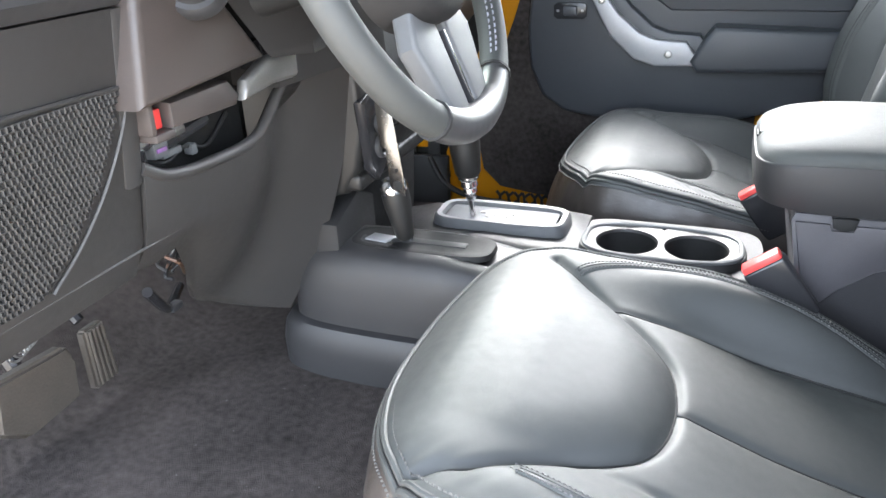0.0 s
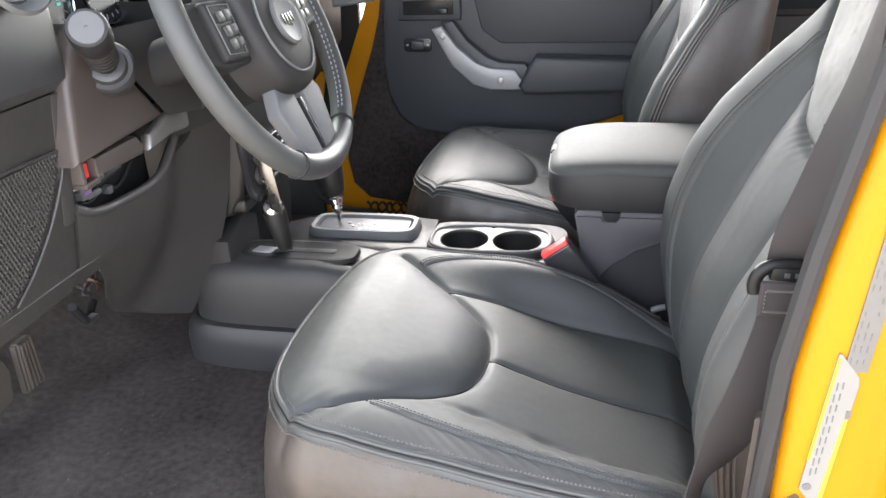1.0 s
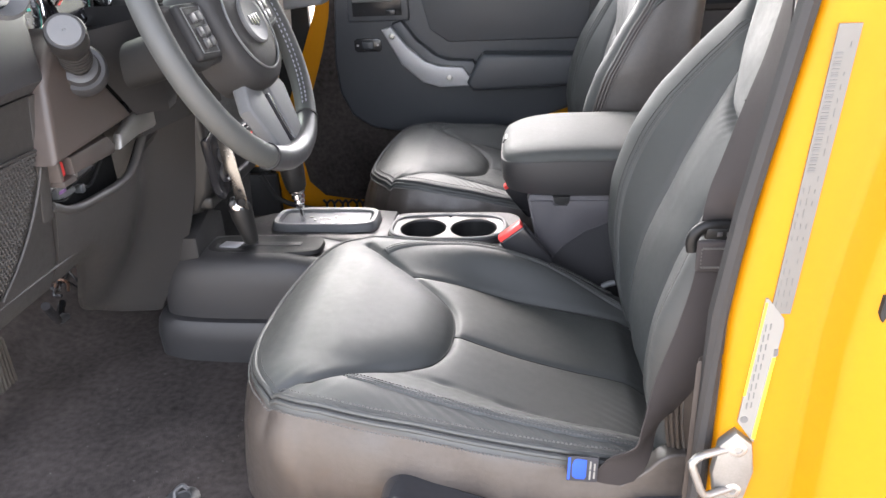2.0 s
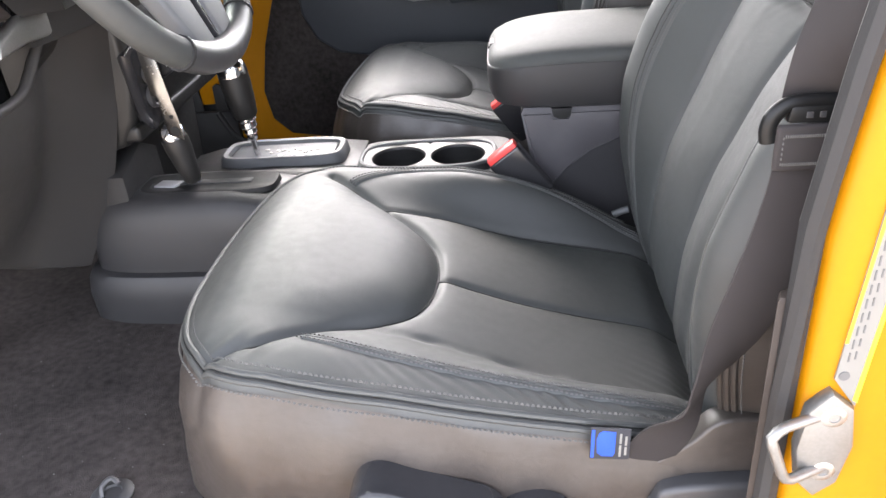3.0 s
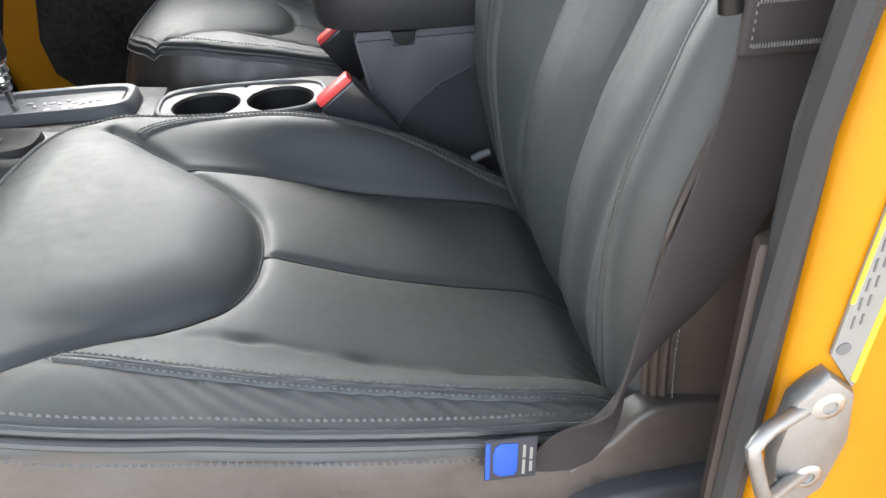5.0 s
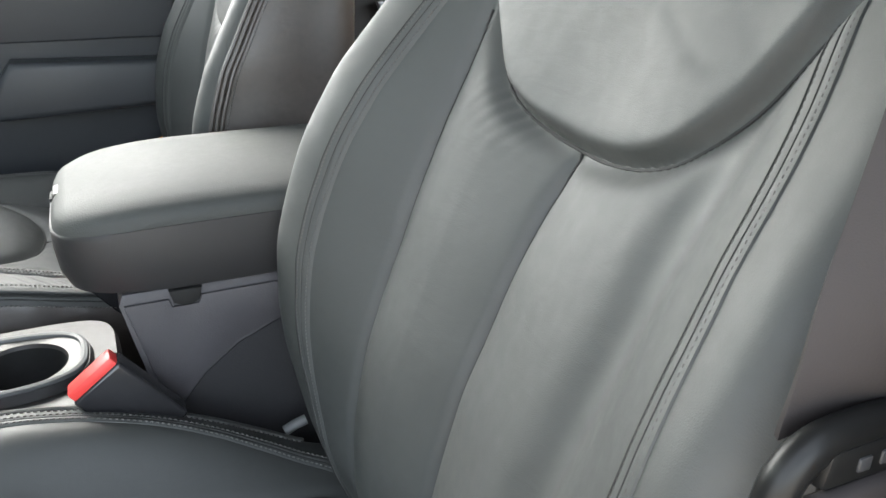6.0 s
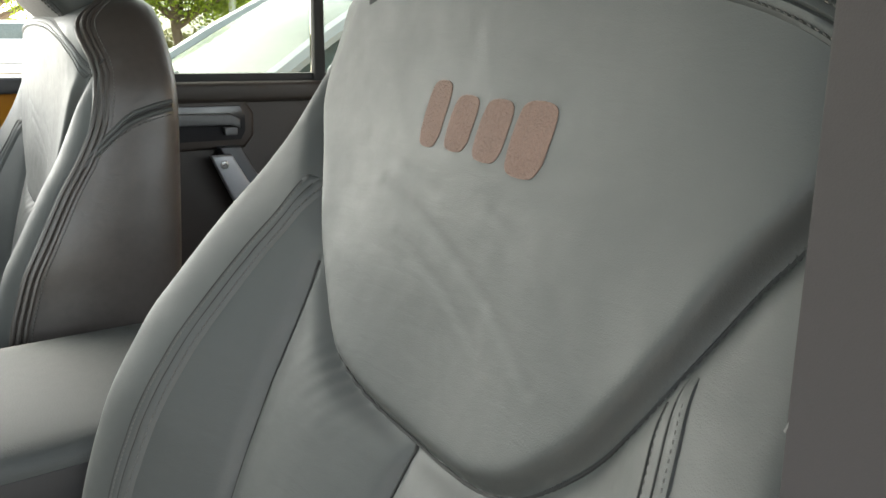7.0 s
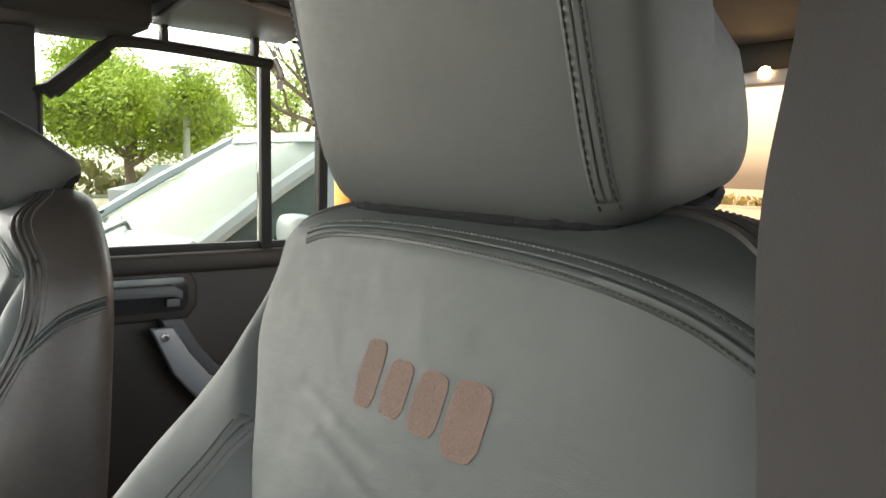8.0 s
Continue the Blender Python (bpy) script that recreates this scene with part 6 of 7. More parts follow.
sp = part("strap", prism(pl, "xz", -0.1575, -0.1555, 0.0006), BRUSHED, plate)
plate.location = (0.014, -0.029, 0.003)
for x, z, r in ((-0.1895, 0.283, 0.0068), (-0.190, 0.304, 0.0028)):
    part("hole", lathe([(r, 0), (r, 0.0006), (r * 0.85, 0.0008), (0.001, 0.0008)], along((x, -0.1576, z), (x, -0.3, z)), 20), DARK, sp)

shifter = thing("gear_lever", "black automatic gear lever with a chrome collar", "gear lever")
part("shaft", tube([(-0.130, -0.002, 0.168), (-0.135, -0.003, 0.215)], 0.0048, 10), CHROME, shifter)
a0, a1 = Vector((-0.1325, -0.003, 0.200)), Vector((-0.146, -0.006, 0.345))
part("collar", lathe([(0.0065, 0.0), (0.009, 0.004), (0.008, 0.010), (0.011, 0.014), (0.010, 0.020), (0.0135, 0.024), (0.0125, 0.032), (0.016, 0.036), (0.0155, 0.046)], along(a0, a1), 24), CHROME, shifter, "ribbed chrome collar")
part("grip", lathe([(0.0165, 0.040), (0.020, 0.046), (0.023, 0.075), (0.0245, 0.100), (0.024, 0.115)], along(a0, a1), 28), GRIP, shifter)
part("cap", lathe([(0.0242, 0.112), (0.024, 0.122), (0.021, 0.132), (0.012, 0.139), (0.001, 0.140)], along(a0, a1), 28), CHROME, shifter, "polished chrome cap")


# ---- seat belts, buckles ----
def buckle(y, label, zoff=0.0):
    t = thing("seat_belt_buckle", label, "buckle", "belt buckles")
    end, base = Vector((0.283, y, 0.221 + zoff)), Vector((0.337, y, 0.150 + zoff))
    ax = (base - end).normalized()
    wd = Vector((ax.z, 0, -ax.x)) * -1
    m = Matrix(((ax.x, wd.x, 0, end.x), (0, 0, 1, end.y), (ax.z, wd.z, 0, end.z), (0, 0, 0, 1)))
    part("housing", moved(box(0.002, 0.085, -0.026, 0.026, -0.012, 0.012, 0.004, 3), m), GLOSS, t)
    part("release_button", moved(box(-0.006, 0.010, -0.024, 0.024, -0.010, 0.010, 0.003), m), RED, t, "red release button")
    part("stem", moved(box(0.080, 0.150, -0.014, 0.014, -0.004, 0.004, 0.002), m), RUBBER, t)
    return t


buckle(-0.166, "black seat belt buckle with a red button beside the driver's seat")
buckle(0.165, "black seat belt buckle with a red button beside the far seat", -0.030)


def strap(points, width_dirs, width=0.047, thick=0.0018, cols=61):
    """A woven band with fine ribs along its length."""
    rows = []
    p = smooth_path(points, 10)
    w = smooth_path(width_dirs, 10)
    for i, (c, d) in enumerate(zip(p, w)):
        t = (p[min(i + 1, len(p) - 1)] - p[max(i - 1, 0)]).normalized()
        d = (d - t * d.dot(t)).normalized() * width / 2
        n = t.cross(d).normalized() * thick / 2
        fs = np.linspace(-1, 1, cols)
        up = [1.13 if k % 2 else 0.88 for k in range(cols)]
        rows.append([c + d * float(f) - n * u for f, u in zip(fs, up)] + [c + d * float(f) + n * u for f, u in zip(fs[::-1], up)])
    return loft(rows, True, True, True)


belt = thing("seat_belt", "dark woven seat belt hanging beside the pillar, with black tongue", "seat belt")
inner_edge = [(0.600, -0.628, 0.97), (0.583, -0.632, 0.87), (0.566, -0.639, 0.79), (0.550, -0.641, 0.735), (0.535, -0.652, 0.68), (0.518, -0.664, 0.615), (0.502, -0.674, 0.57), (0.484, -0.680, 0.51), (0.476, -0.682, 0.478), (0.474, -0.682, 0.455)]
edge_turn = [-127, -127, -127, -124, -106, -88, -76, -60, -30, 0]
edge_dir = [(math.cos(radians(q)), math.sin(radians(q)), 0) for q in edge_turn]
part("shoulder_strap", strap([Vector(p) + Vector(d) * 0.0235 for p, d in zip(inner_edge, edge_dir)], edge_dir), WEB, belt)
part("lap_strap", strap([(0.495, -0.692, 0.440), (0.491, -0.696, 0.400), (0.478, -0.700, 0.345), (0.462, -0.698, 0.290), (0.450, -0.690, 0.240), (0.441, -0.678, 0.203), (0.424, -0.670, 0.160), (0.402, -0.662, 0.118)], [(1, 0, -0.08), (1, 0, -0.15), (1, 0.05, -0.28), (0.95, 0.25, -0.32), (0.7, 0.65, -0.28), (0.35, 0.75, -0.4), (0.55, 0.25, -0.65), (0.6, 0.1, -0.7)]), WEB, belt)
fold = part("strap_loop", box(0.468, 0.518, -0.7005, -0.6945, 0.415, 0.447, 0.0025, 3), WEB, belt, "folded and stitched belt end")
v1, f1 = [], []
for z in (0.4205, 0.4400):
    for k in range(30):
        v, f = stitches([(0.4735 + k * 0.0014, -0.7008, z - 0.0016), (0.4735 + k * 0.0014, -0.7008, z + 0.0016)], (0, -1, 0), 0.0030, 0.0, 0.0005, 0.0002)
        f1 += [tuple(i + len(v1) for i in q) for q in f]
        v1 += v
for x in (0.4722, 0.5155):
    v, f = stitches([(x, -0.7008, 0.4195), (x, -0.7008, 0.4415)], (0, -1, 0), 0.0024, 0.0012, 0.0005, 0.0002)
    f1 += [tuple(i + len(v1) for i in q) for q in f]
    v1 += v
tagged(raw("stitching", v1, f1, THREAD, fold, "box of grey stitching", smooth=False), "", "", "", "stuff")
tongue = smooth_path([(0.4655, -0.692, 0.434), (0.4642, -0.692, 0.443), (0.4670, -0.692, 0.452), (0.4755, -0.692, 0.4585), (0.490, -0.692, 0.460), (0.510, -0.692, 0.459), (0.532, -0.692, 0.456)], 6)
tg = part("tongue", tube(tongue, lambda f: 0.0062 - 0.0012 * f, 12, flat=0.9, up=(0, 1, 0)), TONGUE, belt, "black belt tongue")
part("tongue_plate", prism([(0.474, 0.4475), (0.530, 0.4450), (0.532, 0.458), (0.476, 0.459)], "xz", -0.6975, -0.689, 0.002), TONGUE, tg)
for x, w in ((0.4875, 0.0045), (0.4955, 0.0040), (0.512, 0.012)):
    part("tongue_slot", prism([(x - w / 2, 0.4510), (x + w / 2, 0.4508), (x + w / 2, 0.4552), (x - w / 2, 0.4552)], "xz", -0.6982, -0.6972, 0.0004), SATIN, tg)
part("belt_guide", prism([(0.530, 0.795), (0.538, 0.782), (0.60, 0.782), (0.610, 0.80), (0.61, 0.93), (0.545, 0.93)], "xz", -0.705, -0.640, 0.014, 3), RUBBER, belt, "black belt guide on the pillar")
rng = random.Random(5)
for ex, ey, ez in ((0.484, -0.684, 0.49), (0.489, -0.681, 0.52), (0.502, -0.674, 0.572), (0.513, -0.667, 0.60)):
    bm = bmesh.new()
    bmesh.ops.create_icosphere(bm, subdivisions=1, radius=0.0006)
    for v in bm.verts:
        v.co = Vector((ex, ey, ez)) + v.co * rng.uniform(0.5, 1.3)
        v.co.z += (v.co.z - ez) * 1.5
    part("fray", bm, THREAD, belt, "pale lint on the belt's edge")

# ---- driver's seat fittings ----
ry = -SEAT_Y
rec_shape = [(0.140, 0.108), (0.147, 0.130), (0.162, 0.141), (0.185, 0.139), (0.235, 0.119), (0.276, 0.098), (0.282, 0.038), (0.252, 0.044), (0.240, 0.053), (0.226, 0.050), (0.212, 0.060), (0.198, 0.058), (0.183, 0.069), (0.166, 0.072), (0.148, 0.084)]
rec_shape = [(p.x, p.y) for p in smooth_path([(x, z, 0) for x, z in rec_shape], 4, closed=True)]
rec = part("recline_lever", prism(rec_shape, "xz", -0.724 - ry, -0.676 - ry, 0.007, 4), GLOSS, driver_seat, "smooth black recline lever")
inner = [(0.211 + (x - 0.211) * 0.90, 0.090 + (z - 0.090) * 0.80) for x, z in rec_shape]
part("lever_face", prism(inner, "xz", -0.7265 - ry, -0.7235 - ry, 0.002, 2), BROWN, rec, "grained brownish lever face")
part("lever_pivot", lathe([(0.044, 0.0), (0.044, 0.036), (0.040, 0.043), (0.034, 0.045), (0.001, 0.046)], along((0.306, -0.676 - ry, 0.055), (0.306, -0.80 - ry, 0.055)), 36), GLOSS, driver_seat)
lever_outline = [(p.x + 0.006, p.y - 0.004) for p in smooth_path([(0.404, 0.072, 0), (0.408, 0.092, 0), (0.424, 0.106, 0), (0.50, 0.112, 0), (0.575, 0.113, 0), (0.585, 0.085, 0), (0.52, 0.058, 0), (0.43, 0.052, 0)], 4, closed=True)]
part("tilt_lever", prism(lever_outline, "xz", -0.682 - ry, -0.655 - ry, 0.006, 3), SATIN, driver_seat, "black seat tilt lever")
cover_outline = [(p.x, p.y) for p in smooth_path([(0.386, 0.005, 0), (0.382, 0.078, 0), (0.394, 0.104, 0), (0.420, 0.122, 0), (0.446, 0.142, 0), (0.468, 0.164, 0), (0.505, 0.166, 0), (0.56, 0.160, 0), (0.63, 0.15, 0), (0.63, 0.005, 0)], 4, closed=True)]
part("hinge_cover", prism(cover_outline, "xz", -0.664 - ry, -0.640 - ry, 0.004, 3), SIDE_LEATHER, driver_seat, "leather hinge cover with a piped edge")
part("hinge_pin", tube([(0.441, -0.165 - ry, 0.115), (0.452, -0.165 - ry, 0.120), (0.463, -0.165 - ry, 0.123)], 0.0052, 12), BEZEL, driver_seat, "short grey metal hinge pin")
TAG_M = Matrix.Translation((0.357, -0.2590, 0.167)) @ Matrix.Scale(0.86, 4) @ Matrix.Rotation(radians(3), 4, "Y") @ Matrix.Rotation(radians(-6), 4, "X")
tagmesh = part("cloth_tag", moved(box(0.0, 0.040, -0.001, 0.001, -0.038, 0.0, 0.0006), TAG_M), TAGBLACK, driver_seat, "small black woven tag with a blue mark")
part("tag_mark", moved(prism([(0.007, -0.030), (0.012, -0.034), (0.023, -0.034), (0.025, -0.030), (0.025, -0.004), (0.012, -0.003), (0.008, -0.006), (0.006, -0.014)], "xz", -0.0017, -0.0010, 0.0002), TAG_M), BLUE, tagmesh, "plain blue woven shape")
for k, (lo, hi) in enumerate(((-0.034, -0.020), (-0.018, -0.006), (-0.032, -0.022), (-0.020, -0.009))):
    a = 0.0290 + (k // 2) * 0.0055
    part("tag_bar", moved(box(a, a + 0.0022, -0.0016, -0.0010, lo, hi, 0), TAG_M), PAPER, tagmesh)
part("tag_edge", moved(box(0.0006, 0.0040, -0.0016, -0.0010, -0.036, -0.002, 0), TAG_M), BLUE, tagmesh)


def emblem_piece(name, poly, parent, lift=0.0004):
    pts = flat(poly + poly[:1], 4)[:-1]
    bm = bmesh.new()
    lo = [bm.verts.new(on_back(a, b, -0.0008)) for a, b in pts]
    hi = [bm.verts.new(on_back(a, b, lift)) for a, b in pts]
    for k in range(len(pts)):
        j = (k + 1) % len(pts)
        bm.faces.new((lo[k], lo[j], hi[j], hi[k]))
    mid = bm.verts.new(on_back(sum(p[0] for p in pts) / len(pts), sum(p[1] for p in pts) / len(pts), lift))
    for k in range(len(pts)):
        bm.faces.new((hi[k], hi[(k + 1) % len(pts)], mid))
    return part(name, bm, EMBLEM, parent, "brown suede emblem shape", smooth=False)


def rounded(cx, cy, w, h, slant=0.0):
    return [(cx + a * w / 2 + b * slant, cy + b * h / 2) for a, b in ((-1, -0.6), (-0.6, -1), (0.6, -1), (1, -0.6), (1, 0.6), (0.6, 1), (-0.6, 1), (-1, 0.6))]


for cx, cy, w, h in ((0.040, 0.566, 0.019, 0.038), (0.014, 0.563, 0.021, 0.031), (-0.014, 0.562, 0.023, 0.033), (-0.044, 0.561, 0.027, 0.038)):
    emblem_piece("emblem_shape", rounded(cx, cy, w, h, -0.002), driver_seat)

# ---- small things on the pillar ----
foil = thing("foil_label", "long grey foil label with fine print on the yellow pillar", "label", "pillar labels")
def fx(z):
    return 0.5215 + (z - 0.405) * 0.068
bm = loft([[(fx(z), -0.7594, z), (fx(z) + 0.0165, -0.7594, z), (fx(z) + 0.0165, -0.7578, z), (fx(z), -0.7578, z)] for z in np.linspace(0.405, 0.650, 14)], True, True, True)
part("sheet", bm, FOIL, foil)
for k in range(34):
    z = 0.535 + k * 0.0028
    part("code_bar", box(fx(z) + 0.002, fx(z) + 0.0075, -0.7599, -0.7595, z, z + 0.0010 + 0.0009 * (k % 3 == 0), 0), INK, foil)
rng = random.Random(12)
for k in range(22):
    z = 0.412 + k * 0.0105
    for c in range(3):
        if rng.random() < 0.75 and not (c < 2 and z > 0.525):
            a = fx(z) + 0.0025 + c * 0.0045
            part("print_bar", box(a, a + 0.0006, -0.7599, -0.7595, z, z + rng.uniform(0.003, 0.007), 0), INK, foil)
label = thing("paper_label", "white and yellow printed label on the yellow pillar", "label", "pillar labels")
part("sheet", prism([(0.507, 0.288), (0.524, 0.264), (0.5345, 0.392), (0.5335, 0.400), (0.518, 0.420), (0.516, 0.420)], "xz", -0.7596, -0.7578, 0), PAPER, label)
part("yellow_strip", prism([(0.5215, 0.270), (0.5245, 0.268), (0.5315, 0.360), (0.5290, 0.360)], "xz", -0.7602, -0.7596, 0), LABEL_YELLOW, label)
part("yellow_strip", prism([(0.5085, 0.318), (0.5105, 0.318), (0.5180, 0.416), (0.5160, 0.416)], "xz", -0.7602, -0.7596, 0), LABEL_YELLOW, label)
part("seal_mark", lathe([(0.0036, 0), (0.0036, 0.0006), (0.001, 0.0006)], along((0.5125, -0.7596, 0.291), (0.5125, -0.9, 0.291)), 20), INK, label)
part("ink_block", box(0.5295, 0.5330, -0.7602, -0.7596, 0.362, 0.369, 0), INK, label)
for k in range(9):
    z = 0.303 + k * 0.0105
    a = 0.5125 + (z - 0.303) * 0.075
    part("print_bar", box(a, a + 0.0010, -0.7601, -0.7596, z, z + 0.007, 0), INK, label)
    part("print_bar", box(a + 0.004, a + 0.0050, -0.7601, -0.7596, z + 0.002, z + 0.008, 0), INK, label)
striker = thing("door_striker", "zinc plated door striker loop on the yellow pillar", "striker")
STRIKER = Matrix.Translation((-0.010, 0.004, 0.008))
part("base_plate", moved(prism([(0.498, 0.222), (0.503, 0.190), (0.516, 0.176), (0.531, 0.190), (0.537, 0.225), (0.532, 0.258), (0.516, 0.272), (0.502, 0.256)], "xz", -0.770, -0.757, 0.003, 2), STRIKER), ZINC, striker)
part("loop", moved(tube([(0.520, -0.762, 0.250), (0.486, -0.776, 0.250), (0.479, -0.780, 0.249), (0.475, -0.782, 0.245), (0.476, -0.783, 0.240), (0.486, -0.782, 0.212), (0.489, -0.781, 0.207), (0.494, -0.779, 0.204), (0.520, -0.766, 0.203)], 0.0040, 10, up=(0, 1, 0)), STRIKER), ZINC, striker)
for z in (0.252, 0.202):
    part("bolt", moved(lathe([(0.010, 0), (0.010, 0.003), (0.007, 0.005), (0.004, 0.005), (0.0035, 0.002), (0.001, 0.002)], along((0.519, -0.766, z), (0.519, -0.9, z)), 20), STRIKER), STEEL, striker)
part("paint_chip", prism([(0.588, 0.432), (0.591, 0.425), (0.594, 0.432), (0.593, 0.448), (0.589, 0.448)], "xz", -0.8075, -0.802, 0), DARK, thing("pillar_scuff", "small dark chip in the yellow paint", "scuff"))

# carpet hook and crumbs
hook = thing("carpet_hook", "round clear plastic carpet hook on the floor", "hook")
HK = Vector((-0.167, -0.590, 0.001))
part("base", lathe([(0.024, 0), (0.024, 0.002), (0.016, 0.005), (0.012, 0.005), (0.011, 0.002), (0.001, 0.002)], Matrix.Translation(HK), 28), SATIN, hook)
part("hook_loop", tube(smooth_path([HK + Vector((-0.008, -0.006, 0.004)), HK + Vector((-0.008, 0.0, 0.014)), HK + Vector((0.0, 0.008, 0.018)), HK + Vector((0.010, 0.004, 0.014))], 5), 0.0030, 8), SATIN, hook)
verts, faces = [], []
rng = random.Random(21)
for k in range(80):
    c = Vector((rng.uniform(-0.42, 0.05), rng.uniform(-0.70, -0.26), 0.003))
    r = rng.uniform(0.0004, 0.0010)
    n = len(verts)
    verts += [c + Vector((r, 0, 0)), c + Vector((-r, 0.3 * r, 0)), c + Vector((0, r * 1.3, 0)), c + Vector((0, 0, r * 1.4))]
    faces += [(n, n + 1, n + 2), (n, n + 1, n + 3), (n + 1, n + 2, n + 3), (n + 2, n, n + 3)]
tagged(raw("crumbs", verts, faces, PAPER, None, "", smooth=False), "pale crumbs and lint scattered on the carpet", "crumbs", "", "stuff")


# ---- outside ----
structure("ground", prism([(-90, -90), (90, -90), (90, 90), (-90, 90)], "xy", -0.80, -0.72, 0), ASPHALT, "pale concrete car park", smooth=False)


def suv():
    car = thing("parked_car", "white parked car with a dark windscreen", "car", "parked cars")
    # stations along the car: x, half width, sill, belt
    st = [(0.70, 0.62, 0.15, 0.10), (0.74, 0.78, -0.40, 0.20), (0.95, 0.86, -0.45, 0.28), (1.30, 0.90, -0.45, 0.36), (1.62, 0.92, -0.45, 0.405), (2.2, 0.93, -0.45, 0.42), (3.2, 0.93, -0.45, 0.45), (4.4, 0.92, -0.45, 0.47), (5.0, 0.86, -0.42, 0.46), (5.12, 0.75, -0.30, 0.40)]
    rows = []
    for x, w, lo, hi in st:
        rows.append([(x, 3.22 + s * w * k, lo + (hi - lo) * f) for s, k, f in ((-1, 0.90, 0.0), (-1, 0.98, 0.25), (-1, 1.0, 0.6), (-1, 0.97, 0.88), (-1, 0.90, 1.0), (-1, 0.5, 1.04), (1, 0.5, 1.04), (1, 0.90, 1.0), (1, 0.97, 0.88), (1, 1.0, 0.6), (1, 0.98, 0.25), (1, 0.90, 0.0))])
    part("body", loft(rows, True, True, True), CARWHITE, car)
    def cabin(grow, z0, z1):
        base = [(1.66, -0.80), (1.50, -0.45), (1.46, 0.0), (1.50, 0.45), (1.66, 0.80), (3.2, 0.82), (4.75, 0.76), (4.85, 0.0), (4.75, -0.76), (3.2, -0.82)]
        top = [(2.42, -0.66), (2.30, -0.4), (2.27, 0.0), (2.30, 0.4), (2.42, 0.66), (3.3, 0.68), (4.35, 0.62), (4.42, 0.0), (4.35, -0.62), (3.3, -0.68)]
        f = (z0 - 0.40) / 0.48
        g = (z1 - 0.40) / 0.48
        def at(k, z):
            return [(a[0] + (b[0] - a[0]) * k, 3.22 + (a[1] + (b[1] - a[1]) * k) * grow, z) for a, b in zip(base, top)]
        return at(f, z0), at(g, z1), at
    a, b, at = cabin(1.0, 0.40, 0.88)
    part("glasshouse", loft([a, at(0.5, 0.645), b], True, True, True), CARGLASS, car, "dark tinted car windows")
    roof_rows = [[(x, y, 0.875) for x, y, _ in at(0.985, 0.0)], [(x, y, 0.905) for x, y, _ in at(1.0, 0.0)], [(3.3 + (x - 3.3) * 0.9, 3.22 + (y - 3.22) * 0.85, 0.93) for x, y, _ in at(1.0, 0.0)], [(3.3 + (x - 3.3) * 0.5, 3.22 + (y - 3.22) * 0.4, 0.945) for x, y, _ in at(1.0, 0.0)]]
    part("car_roof", loft(roof_rows, True, True, True), CARWHITE, car)
    for s in (-1, 1):
        part("windscreen_pillar", tube([(1.60, 3.22 + s * 0.83, 0.39), (2.0, 3.22 + s * 0.755, 0.645), (2.42, 3.22 + s * 0.68, 0.885)], 0.045, 8), CARWHITE, car)
        part("door_pillar", tube([(3.05, 3.22 + s * 0.83, 0.40), (3.08, 3.22 + s * 0.69, 0.88)], 0.035, 8), GLOSS, car)
        m = part("door_mirror", moved(pillow(0.20, 0.12, 0.15, 0.6, 16, 20), Matrix.Translation((1.95, 3.22 + s * 1.03, 0.47))), CARWHITE, car)
        part("mirror_glass", moved(box(0.055, 0.064, -0.08, 0.08, -0.055, 0.055, 0.01), Matrix.Translation((1.95, 3.22 + s * 1.03, 0.47))), GLOSS, m)
        part("mirror_arm", tube([(1.95, 3.22 + s * 0.88, 0.42), (1.95, 3.22 + s * 0.97, 0.45)], 0.025, 8), GLOSS, m)
        part("headlamp", moved(pillow(0.36, 0.25, 0.16, 0.7, 14, 18), Matrix.Translation((0.88, 3.22 + s * 0.64, 0.06))), CARGLASS, car)
        for x in (1.35, 4.2):
            w = part("wheel", lathe([(0.20, -0.10), (0.33, -0.10), (0.345, -0.07), (0.345, 0.07), (0.33, 0.10), (0.20, 0.10)], along((x, 3.22 + s * 0.82, -0.38), (x, 3.22 + s * 2, -0.38)), 32), RUBBER, car)
            part("rim", lathe([(0.21, 0.02), (0.21, 0.085), (0.15, 0.06), (0.05, 0.09), (0.001, 0.09)], along((x, 3.22 + s * 0.82, -0.38), (x, 3.22 + s * 2, -0.38)), 24), SILVER, w)
    part("wiper", tube([(1.30, 2.75, 0.43), (1.50, 3.05, 0.46), (1.56, 3.30, 0.47)], 0.012, 6), GLOSS, car)
    part("wiper", tube([(1.30, 3.35, 0.43), (1.48, 3.62, 0.45), (1.60, 3.80, 0.47)], 0.012, 6), GLOSS, car)
    part("grille", box(0.68, 0.72, 2.85, 3.6, -0.10, 0.06, 0.01), GLOSS, car)
    return car


suv()


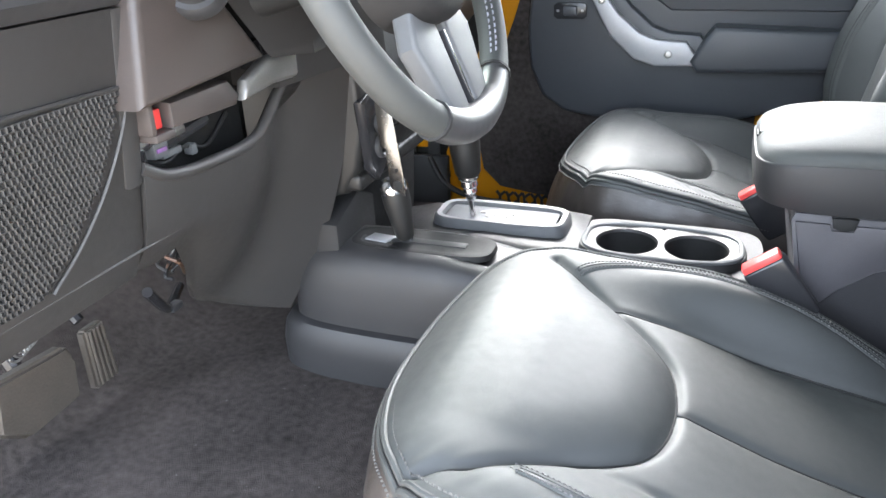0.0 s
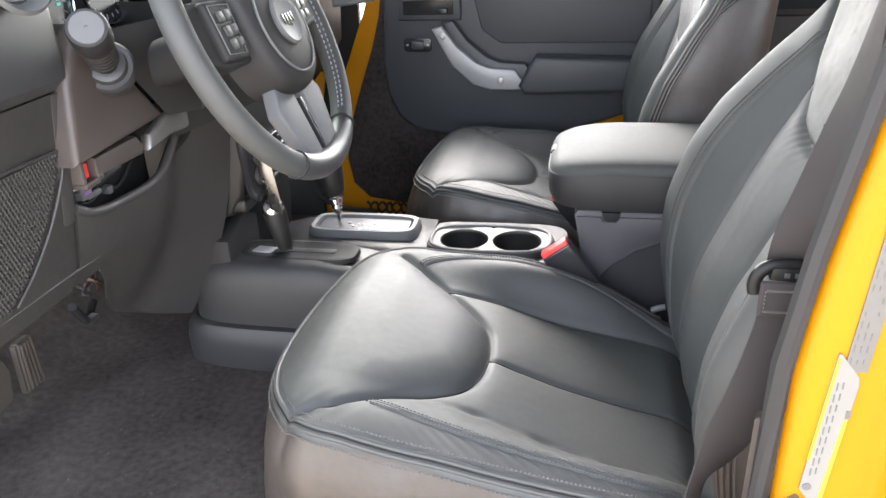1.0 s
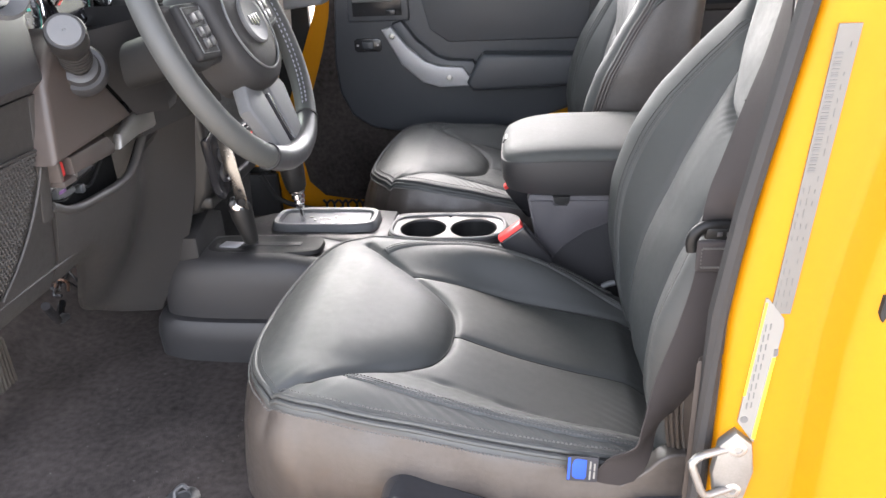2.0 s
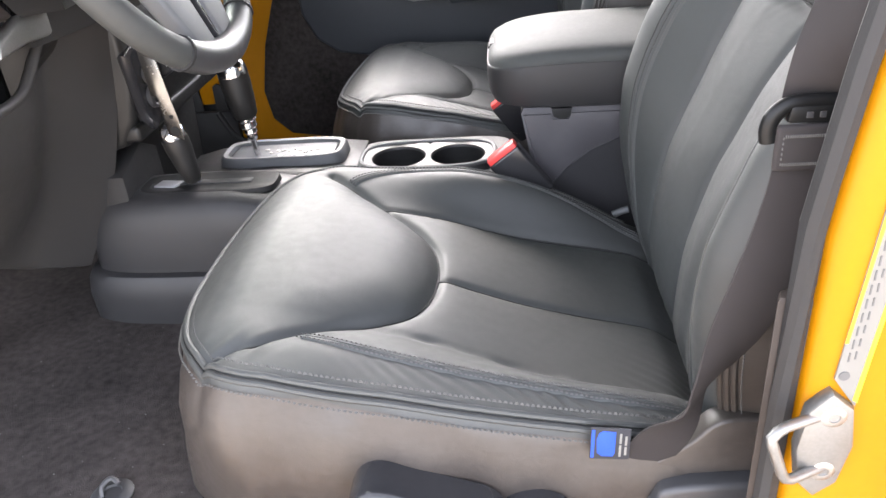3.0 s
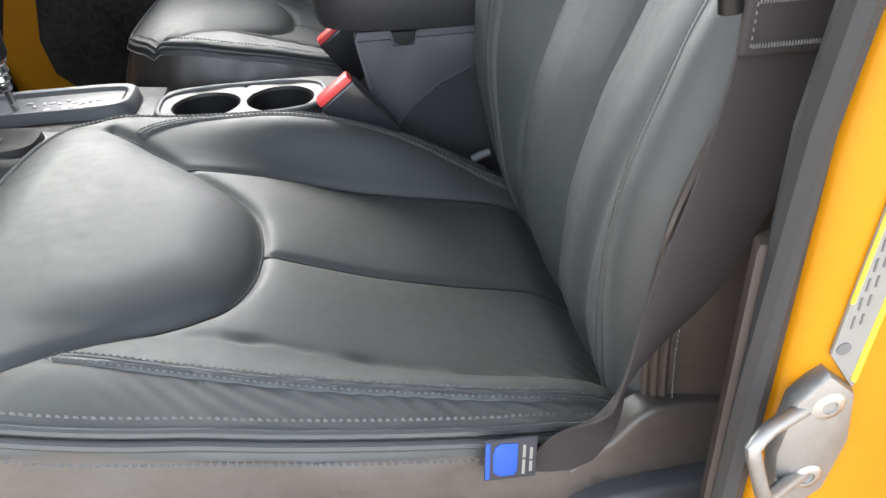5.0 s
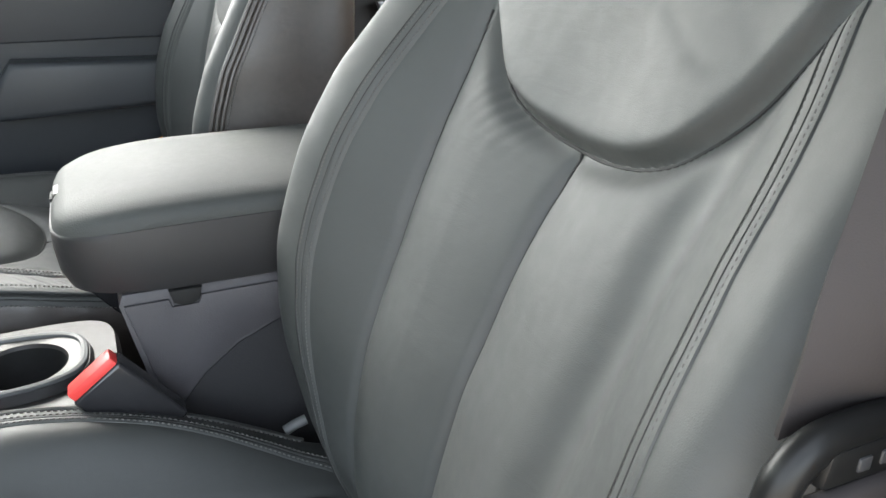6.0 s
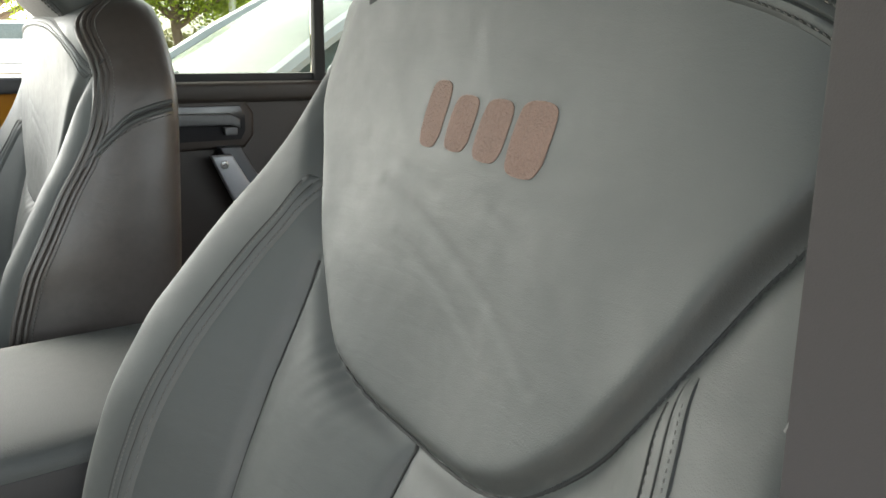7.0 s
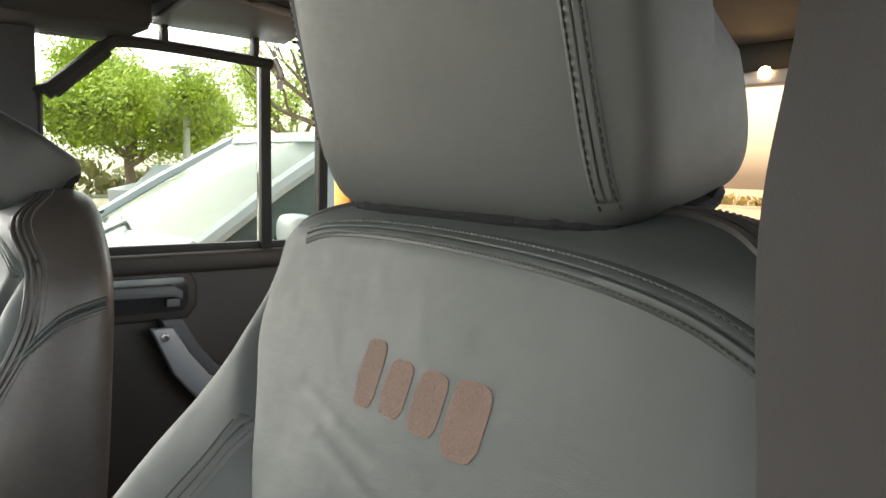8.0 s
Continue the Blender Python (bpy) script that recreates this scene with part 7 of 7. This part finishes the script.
def far_car(x, y, turn):
    car = thing("parked_car", "distant white parked car across the car park", "car", "parked cars", at=(x, y, -0.72))
    car.rotation_euler = (0, 0, turn)
    prof = [(-2.2, 0.3), (-2.25, 0.7), (-1.3, 0.9), (-0.7, 1.42), (1.1, 1.46), (1.9, 0.98), (2.2, 0.9), (2.2, 0.3)]
    part("body", prism(prof, "xz", -0.85, 0.85, 0.08, 3), CARWHITE, car)
    part("side_glass", prism([(-1.05, 0.95), (-0.62, 1.34), (1.0, 1.38), (1.6, 0.98)], "xz", -0.858, 0.858, 0.01), CARGLASS, car)
    for s in (-1, 1):
        for wx in (-1.4, 1.35):
            part("wheel", lathe([(0.2, -0.1), (0.32, -0.1), (0.32, 0.1), (0.001, 0.1)], along((wx, s * 0.78, 0.32), (wx, s * 2, 0.32)), 24), RUBBER, car)
    return car


far_car(9.0, 22.0, 0.3)
far_car(3.0, 24.0, 0.1)


def tree(name, x, y, height, crown, leaves, label, seed, leaf_mat, lean=0.0):
    t = thing(name, label, "tree", "", "", (x, y, -0.72))
    rng = random.Random(seed)
    trunk = part("trunk", tube(smooth_path([(0, 0, 0), (0.1 + lean * 0.3, 0.05, height * 0.2), (lean * 0.6, 0.1, height * 0.42), (lean, 0, height * 0.6)], 6), lambda f: 0.24 * (1 - 0.55 * f), 10), BARK, t)
    tips = []
    def limb(p, d, length, r, depth):
        pts = [p]
        for k in range(4):
            d = (d + Vector((rng.uniform(-0.35, 0.35), rng.uniform(-0.35, 0.35), rng.uniform(-0.12, 0.30)))).normalized()
            pts.append(pts[-1] + d * length / 4)
        part("limb", tube(smooth_path(pts, 3), lambda f: r * (1 - 0.6 * f) + 0.006, 7), BARK, t)
        tips.extend(pts[2:])
        if depth:
            for k in range(3):
                limb(pts[2 + k % 3], (d + Vector((rng.uniform(-0.9, 0.9), rng.uniform(-0.9, 0.9), rng.uniform(-0.1, 0.5)))).normalized(), length * 0.62, r * 0.5, depth - 1)
    for k in range(6):
        q = k * math.tau / 6 + rng.uniform(-0.3, 0.3)
        limb(Vector((lean * 0.7, 0.05, height * rng.uniform(0.38, 0.58))), Vector((math.cos(q), math.sin(q), rng.uniform(0.25, 0.9))).normalized(), crown * rng.uniform(0.8, 1.1), 0.12, 2)
    if leaves:
        verts, faces = [], []
        for k in range(leaves):
            c = rng.choice(tips) + Vector((rng.gauss(0, 0.42), rng.gauss(0, 0.42), rng.gauss(0.1, 0.32)))
            s = rng.uniform(0.05, 0.11)
            a = Vector((rng.uniform(-1, 1), rng.uniform(-1, 1), rng.uniform(-1, 1))).normalized()
            b = a.orthogonal().normalized()
            n = len(verts)
            verts += [c - a * s, c + b * s * 0.5, c + a * s, c - b * s * 0.5]
            faces.append((n, n + 1, n + 2, n + 3))
        tagged(raw("crown", verts, faces, leaf_mat, t, "uneven crown of small green leaves", smooth=False), "", "", "", "stuff")
    return t


tree("leafy_tree", 8.7, 27.0, 3.5, 2.3, 64000, "bright green spring tree across the car park", 3, LEAF)
tree("leafy_tree", 3.6, 30.0, 3.6, 2.4, 40000, "bright green spring tree across the car park", 7, LEAF)
tree("bare_tree", 14.4, 24.0, 6.8, 2.9, 500, "leafless brown tree with spreading limbs", 5, LEAF, 0.8)
tree("bare_tree", 17.0, 30.0, 5.0, 3.0, 9000, "thin spring tree with sparse leaves", 9, LEAF, -0.5)
tree("leafy_tree", 26.0, 6.5, 5.6, 2.8, 16000, "pale spring tree behind the car", 13, LEAF)
pole = thing("street_lamp", "pale lamp pole in the car park", "lamp post", "", "", (10.0, 25.0, -0.72))
part("pole_shaft", tube([(0, 0, 0), (0, 0, 4.6)], lambda f: 0.13 - 0.03 * f, 12), POLE, pole)
part("lamp_head", box(-0.5, 0.2, -0.14, 0.14, 4.6, 4.72, 0.03), POLE, pole)

rng = random.Random(31)
verts, faces = [], []
for k in range(9000):
    x = rng.uniform(-30, 55)
    q = rng.random()
    y = 34 + 2.5 * noise.noise(Vector((x * 0.2, 0, 0))) + rng.uniform(-1, 1)
    if k % 3 == 0:
        x, y = 36 + rng.uniform(-1, 1), rng.uniform(-40, 40)
    top = 1.3 + 1.1 * noise.noise(Vector((x * 0.35, y * 0.2, 3)))
    c = Vector((x, y, -0.72 + q * max(0.5, top * (0.4 if k % 3 == 0 else 1.0))))
    a = Vector((rng.uniform(-1, 1), rng.uniform(-1, 1), rng.uniform(-1, 1))).normalized() * rng.uniform(0.15, 0.35)
    b = a.orthogonal().normalized() * a.length * 0.6
    n = len(verts)
    verts += [c - a, c + b, c + a, c - b]
    faces.append((n, n + 1, n + 2, n + 3))
tagged(raw("shrubs", verts, faces, HEDGE, None, "", smooth=False), "far brown and green shrubs round the car park", "shrubs", "", "stuff")
structure("kerb", joined(box(-30, 50, 32.0, 32.2, -0.75, -0.58, 0.03), box(34.0, 34.2, -40, 32, -0.75, -0.58, 0.03)), KERB, "pale concrete kerb at the car park's edge")
